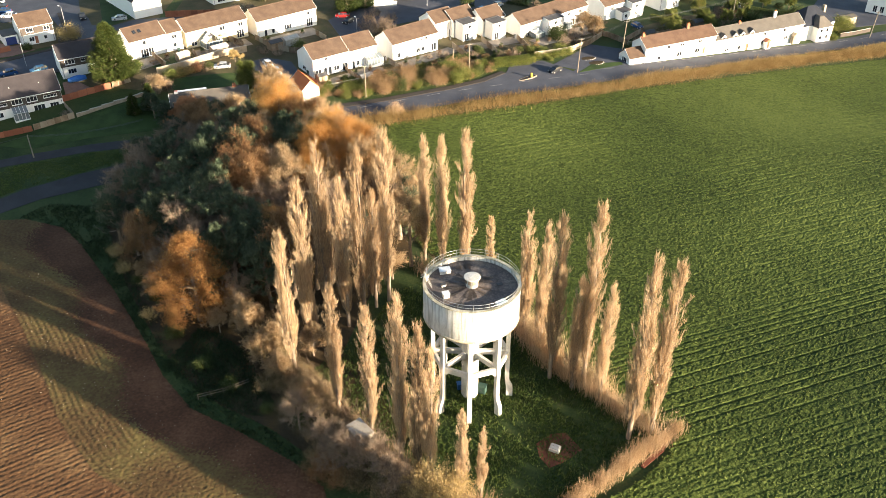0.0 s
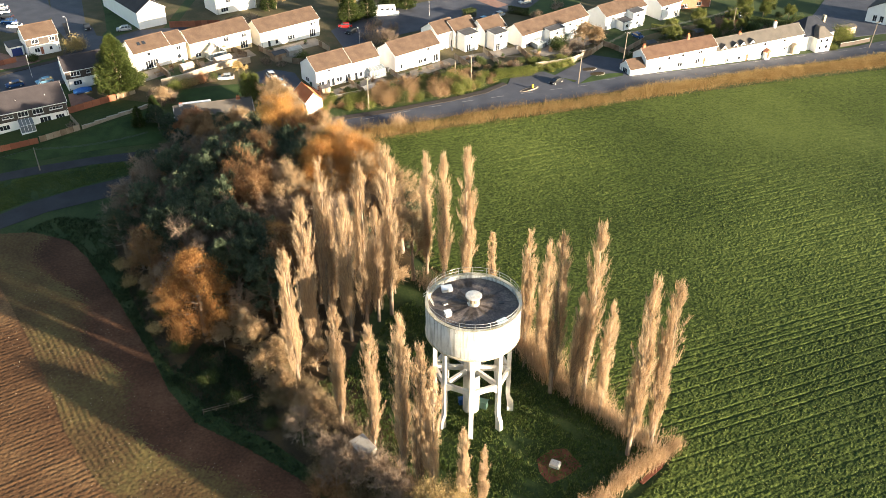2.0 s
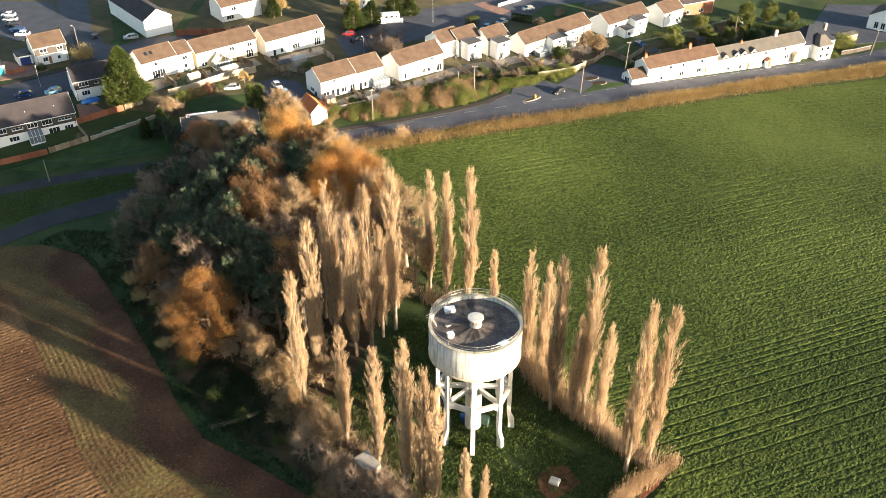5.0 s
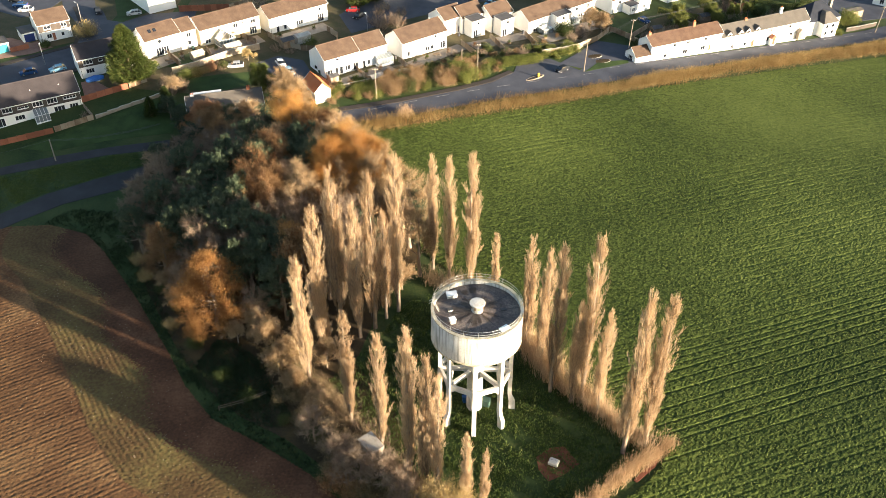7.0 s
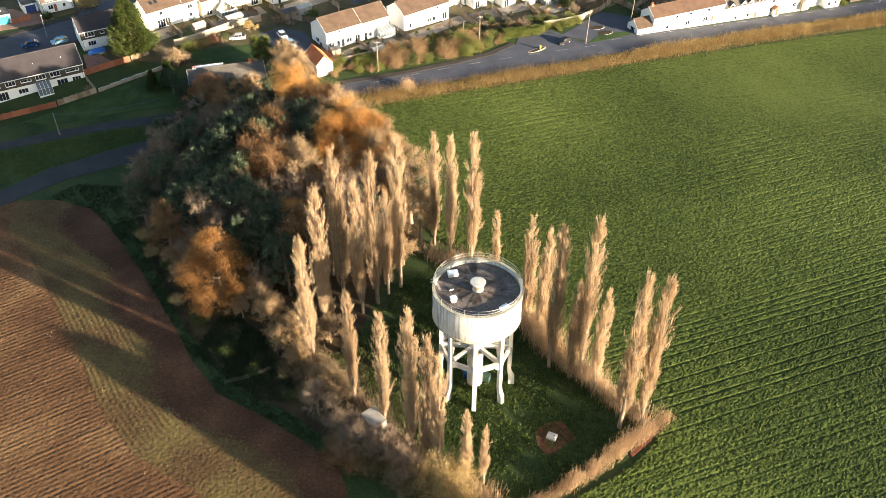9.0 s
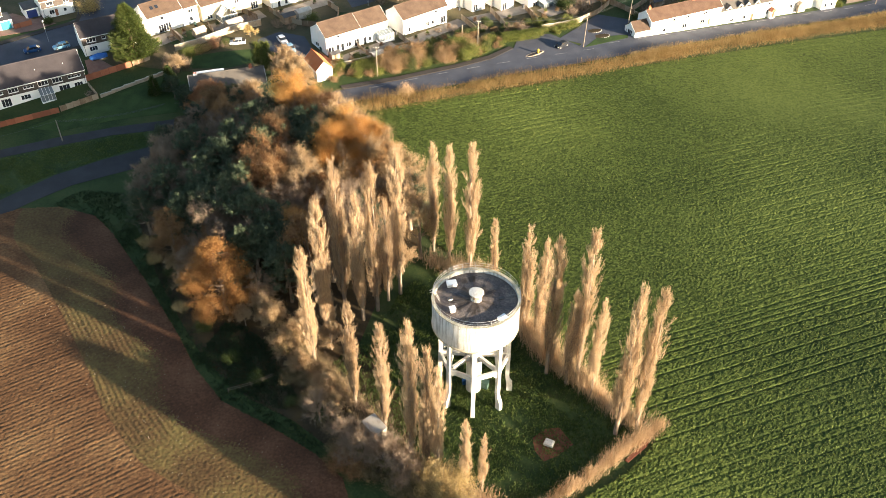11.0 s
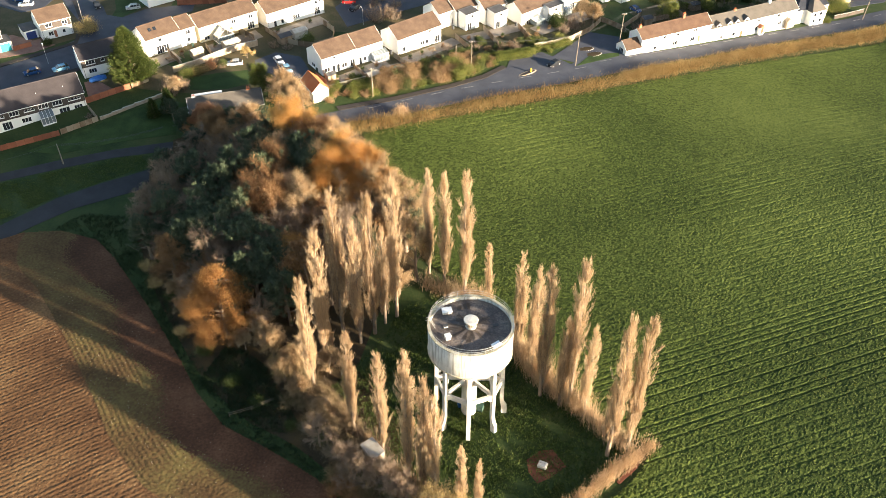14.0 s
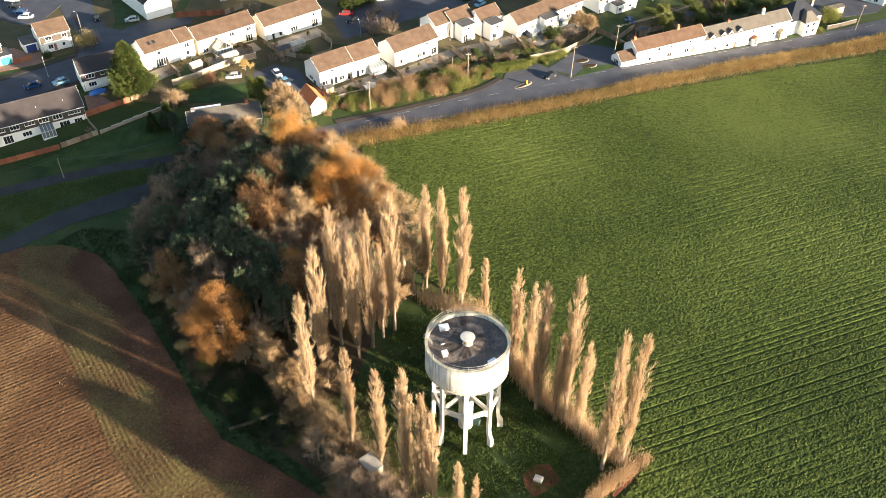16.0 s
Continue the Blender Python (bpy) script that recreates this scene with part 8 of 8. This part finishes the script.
BEHIND = [(62, 246), (90, 258.5), (108, 267), (124, 277), (128, 290), (112, 292), (95, 284), (78, 270), (64, 258)]
spots = scatter(BEHIND, 40, rs_g, 3.0)
planted([shrub(181, 1.9, 2.6, LEAF_GREEN, "dark green shrub in a cottage garden", 1.2, "garden_shrub")], [(x, y, rs_g.uniform(1.6, 3.6)) for x, y in spots[0::3]], rs_g, 2.6)
planted([shrub(182, 1.9, 2.6, TWIG_GREY, "leafless brown shrub in a cottage garden", 0.3, "garden_shrub")], [(x, y, rs_g.uniform(1.6, 3.6)) for x, y in spots[1::3]], rs_g, 2.6)
planted([broadleaf(183, 7.0, 3.0, LEAF_HEDGE, "olive-green garden tree behind the cottages", 18, 0.2, 6)], [(x, y, rs_g.uniform(4.0, 6.5)) for x, y in spots[2::3]], rs_g, 7.0)
BORDER = [(-30, 199.5), (-18, 205.5), (-8, 211), (4, 217.5), (14, 221), (12, 224), (0, 219.5), (-12, 212), (-22, 206.5), (-31, 201)]
STEPPED = [(5, 222), (14, 222), (24, 227.5), (33, 232), (30, 236), (18, 231), (8, 227)]
for i, (poly, n) in enumerate(((BORDER, 26), (STEPPED, 18))):
    spots = scatter(poly, n, rs_g, 1.3)
    planted([shrub(174 + i, 0.9, 1.1, LEAF_HAW, "brown low shrub in a garden border", 0.7, "garden_shrub")], [(x, y, rs_g.uniform(0.7, 1.5)) for x, y in spots[0::2]], rs_g, 1.1)
    planted([shrub(178 + i, 0.9, 1.0, LEAF_GREEN, "dark green low shrub in a garden border", 0.9, "garden_shrub")], [(x, y, rs_g.uniform(0.7, 1.5)) for x, y in spots[1::2]], rs_g, 1.0)


# small garden things
def table(x, y, turn):
    t = thing("garden_table", x, y, None, turn, "wooden garden table on a patio", "table")
    bm = bmesh.new()
    bevelled(bm, -0.8, -0.45, 0.68, 0.8, 0.45, 0.74, 0.02)
    part("tabletop", bm, M_WOOD, t)
    for sx in (-0.7, 0.7):
        for sy in (-0.35, 0.35):
            bm = bmesh.new()
            box(bm, sx - 0.04, sy - 0.04, -0.1, sx + 0.04, sy + 0.04, 0.68)
            part("leg", bm, M_WOOD, t)
    for sy in (-0.95, 0.95):
        c = thing("garden_bench", x - sy * math.sin(radians(turn)), y + sy * math.cos(radians(turn)), None, turn, "wooden bench beside a garden table", "bench")
        bm = bmesh.new()
        bevelled(bm, -0.7, -0.17, 0.40, 0.7, 0.17, 0.45, 0.015)
        part("seat", bm, M_WOOD, c)
        for sx in (-0.6, 0.6):
            bm = bmesh.new()
            box(bm, sx - 0.04, -0.15, -0.1, sx + 0.04, 0.15, 0.40)
            part("leg", bm, M_WOOD, c)


def planter(x, y, turn, leaf, seed):
    t = thing("planter", x, y, None, turn, "timber planter with a leafy plant", "planter")
    rs = np.random.RandomState(seed)
    bm = bmesh.new()
    bevelled(bm, -0.5, -0.3, -0.05, 0.5, 0.3, 0.5, 0.02)
    part("box", bm, M_WOOD, t)
    p = rs.normal(size=(340, 3)) * np.array([0.3, 0.2, 0.25]) + np.array([0, 0, 0.8])
    mesh_part("plant", tri_mesh("plant", leaves(rs, p, 0.13, 0.4)), leaf, t)


def bin_(x, y, turn, mat, label):
    t = thing("wheelie_bin", x, y, None, turn, label, "bin")
    bm = bmesh.new()
    v = [bm.verts.new(q) for q in ((-0.22, -0.25, 0.05), (0.22, -0.25, 0.05), (0.22, 0.25, 0.05), (-0.22, 0.25, 0.05), (-0.28, -0.33, 1.0), (0.28, -0.33, 1.0), (0.28, 0.33, 1.0), (-0.28, 0.33, 1.0))]
    for f in ((3, 2, 1, 0), (4, 5, 6, 7), (0, 1, 5, 4), (1, 2, 6, 5), (2, 3, 7, 6), (3, 0, 4, 7)):
        bm.faces.new([v[i] for i in f])
    part("body", bm, mat, t)
    bm = bmesh.new()
    bevelled(bm, -0.31, -0.36, 1.0, 0.31, 0.36, 1.07, 0.02)
    part("lid", bm, mat, t)
    for s in (-0.22, 0.22):
        bm = bmesh.new()
        tube(bm, (s - 0.03, 0.25, 0.1), (s + 0.03, 0.25, 0.1), 0.1, None, 8)
        part("wheel", bm, M_TYRE, t)


for x, y, a in ((-26.0, 205.0, 37), (-4.0, 221.5, 40), (-58.5, 220.5, 40), (-43.0, 231.0, 40), (9.0, 231.0, 40), (33.0, 242.0, 40), (-74.5, 209.0, 42), (39.5, 248.6, 40)):
    table(x, y, a)
rs_s = np.random.RandomState(44)
for i, (x, y) in enumerate(((-29.0, 203.0), (-22.5, 208.0), (-19.0, 210.8), (-10.0, 216.0), (-6.8, 219.0), (-1.0, 224.0), (-64.0, 217.5), (-61.0, 219.5), (-56.0, 224.5), (-48.5, 228.5), (-40.0, 235.5), (6.5, 229.5), (16.5, 233.0), (27.5, 239.0), (31.0, 240.5), (42.0, 251.0), (-77.5, 207.0), (-72.0, 212.5))):
    planter(x, y, 40 + rs_s.uniform(-20, 20), (LEAF_GREEN, LEAF_HEDGE, LEAF_RUST)[i % 3], i)
for x, y, m_, l_ in ((-34.6, 206.6, M_GREENBOX, "dark green wheelie bin by a house wall"), (-15.4, 218.0, M_DARKMETAL, "black wheelie bin by a house wall"), (-98.0, 182.6, M_BLUE, "blue wheelie bin in a back garden"), (2.0, 236.0, M_DARKMETAL, "black wheelie bin beside a fence"), (54.6, 236.6, M_GREENBOX, "green wheelie bin behind the cottage"), (-70.0, 217.0, M_GREENBOX, "dark green wheelie bin by a fence"), (21.0, 241.0, M_DARKMETAL, "black wheelie bin on a patio")):
    bin_(x, y, 30, m_, l_)
# kerbs and a footway along the estate road
sheet("pavement", [(-111.2, 194.6), (-104.8, 199.2), (-97.8, 204.2), (-90.8, 212.0), (-89.4, 211.6), (-96.8, 203.0), (-104.0, 197.9), (-110.6, 193.4)], 0.17, M_PAVE, "pavement along the estate road", "pavement")
sheet("pavement", [(-102.0, 217.3), (-109.8, 210.6), (-118.2, 204.2), (-119.2, 205.4), (-110.8, 211.8), (-103.2, 218.2), (-105.2, 230.2), (-113.0, 245.5), (-111.8, 245.8), (-103.9, 230.2)], 0.17, M_PAVE, "pavement before the white houses", "pavement")
sheet("driveway", [(-116.5, 217.5), (-113.0, 213.0), (-109.5, 215.6), (-113.0, 220.5)], 0.08, M_BRICKPAVE, "reddish block-paved drive beside the garages", "driveway")
fence([(-117.6, 212.6), (-113.8, 215.6)], 1.4, M_WOODRED, "red-stained timber screen before the garages")
hedge([(-98.5, 213.2), (-95.0, 217.0)], 0.9, 1.0, LEAF_GREEN, "low green hedge beside the estate road", 6)
fence([(-60.5, 228.0), (-54.0, 222.6)], 1.7, M_WOOD, "brown panel fence between two patios")
fence([(-26.6, 211.6), (-21.6, 204.6)], 1.2, M_WOOD, "low fence between two terraces")
garden_wall([(-30.6, 198.8), (-22.0, 203.6), (-14.0, 208.0)], 0.8, M_STONE, "low stone retaining wall above the bank")
garden_wall([(16.7, 284.8), (25.4, 293.9)], 1.0, M_RENDER, "low white wall beside the estate lane")
fence([(60.0, 247.6), (72.0, 255.0)], 1.7, M_WOOD, "dark panel fence behind the cottages")
fence([(76.0, 252.6), (73.0, 259.0)], 1.7, M_WOOD, "timber fence between cottage gardens")
fence([(92.0, 259.4), (88.0, 267.4)], 1.7, M_WOOD, "timber fence in a cottage garden")
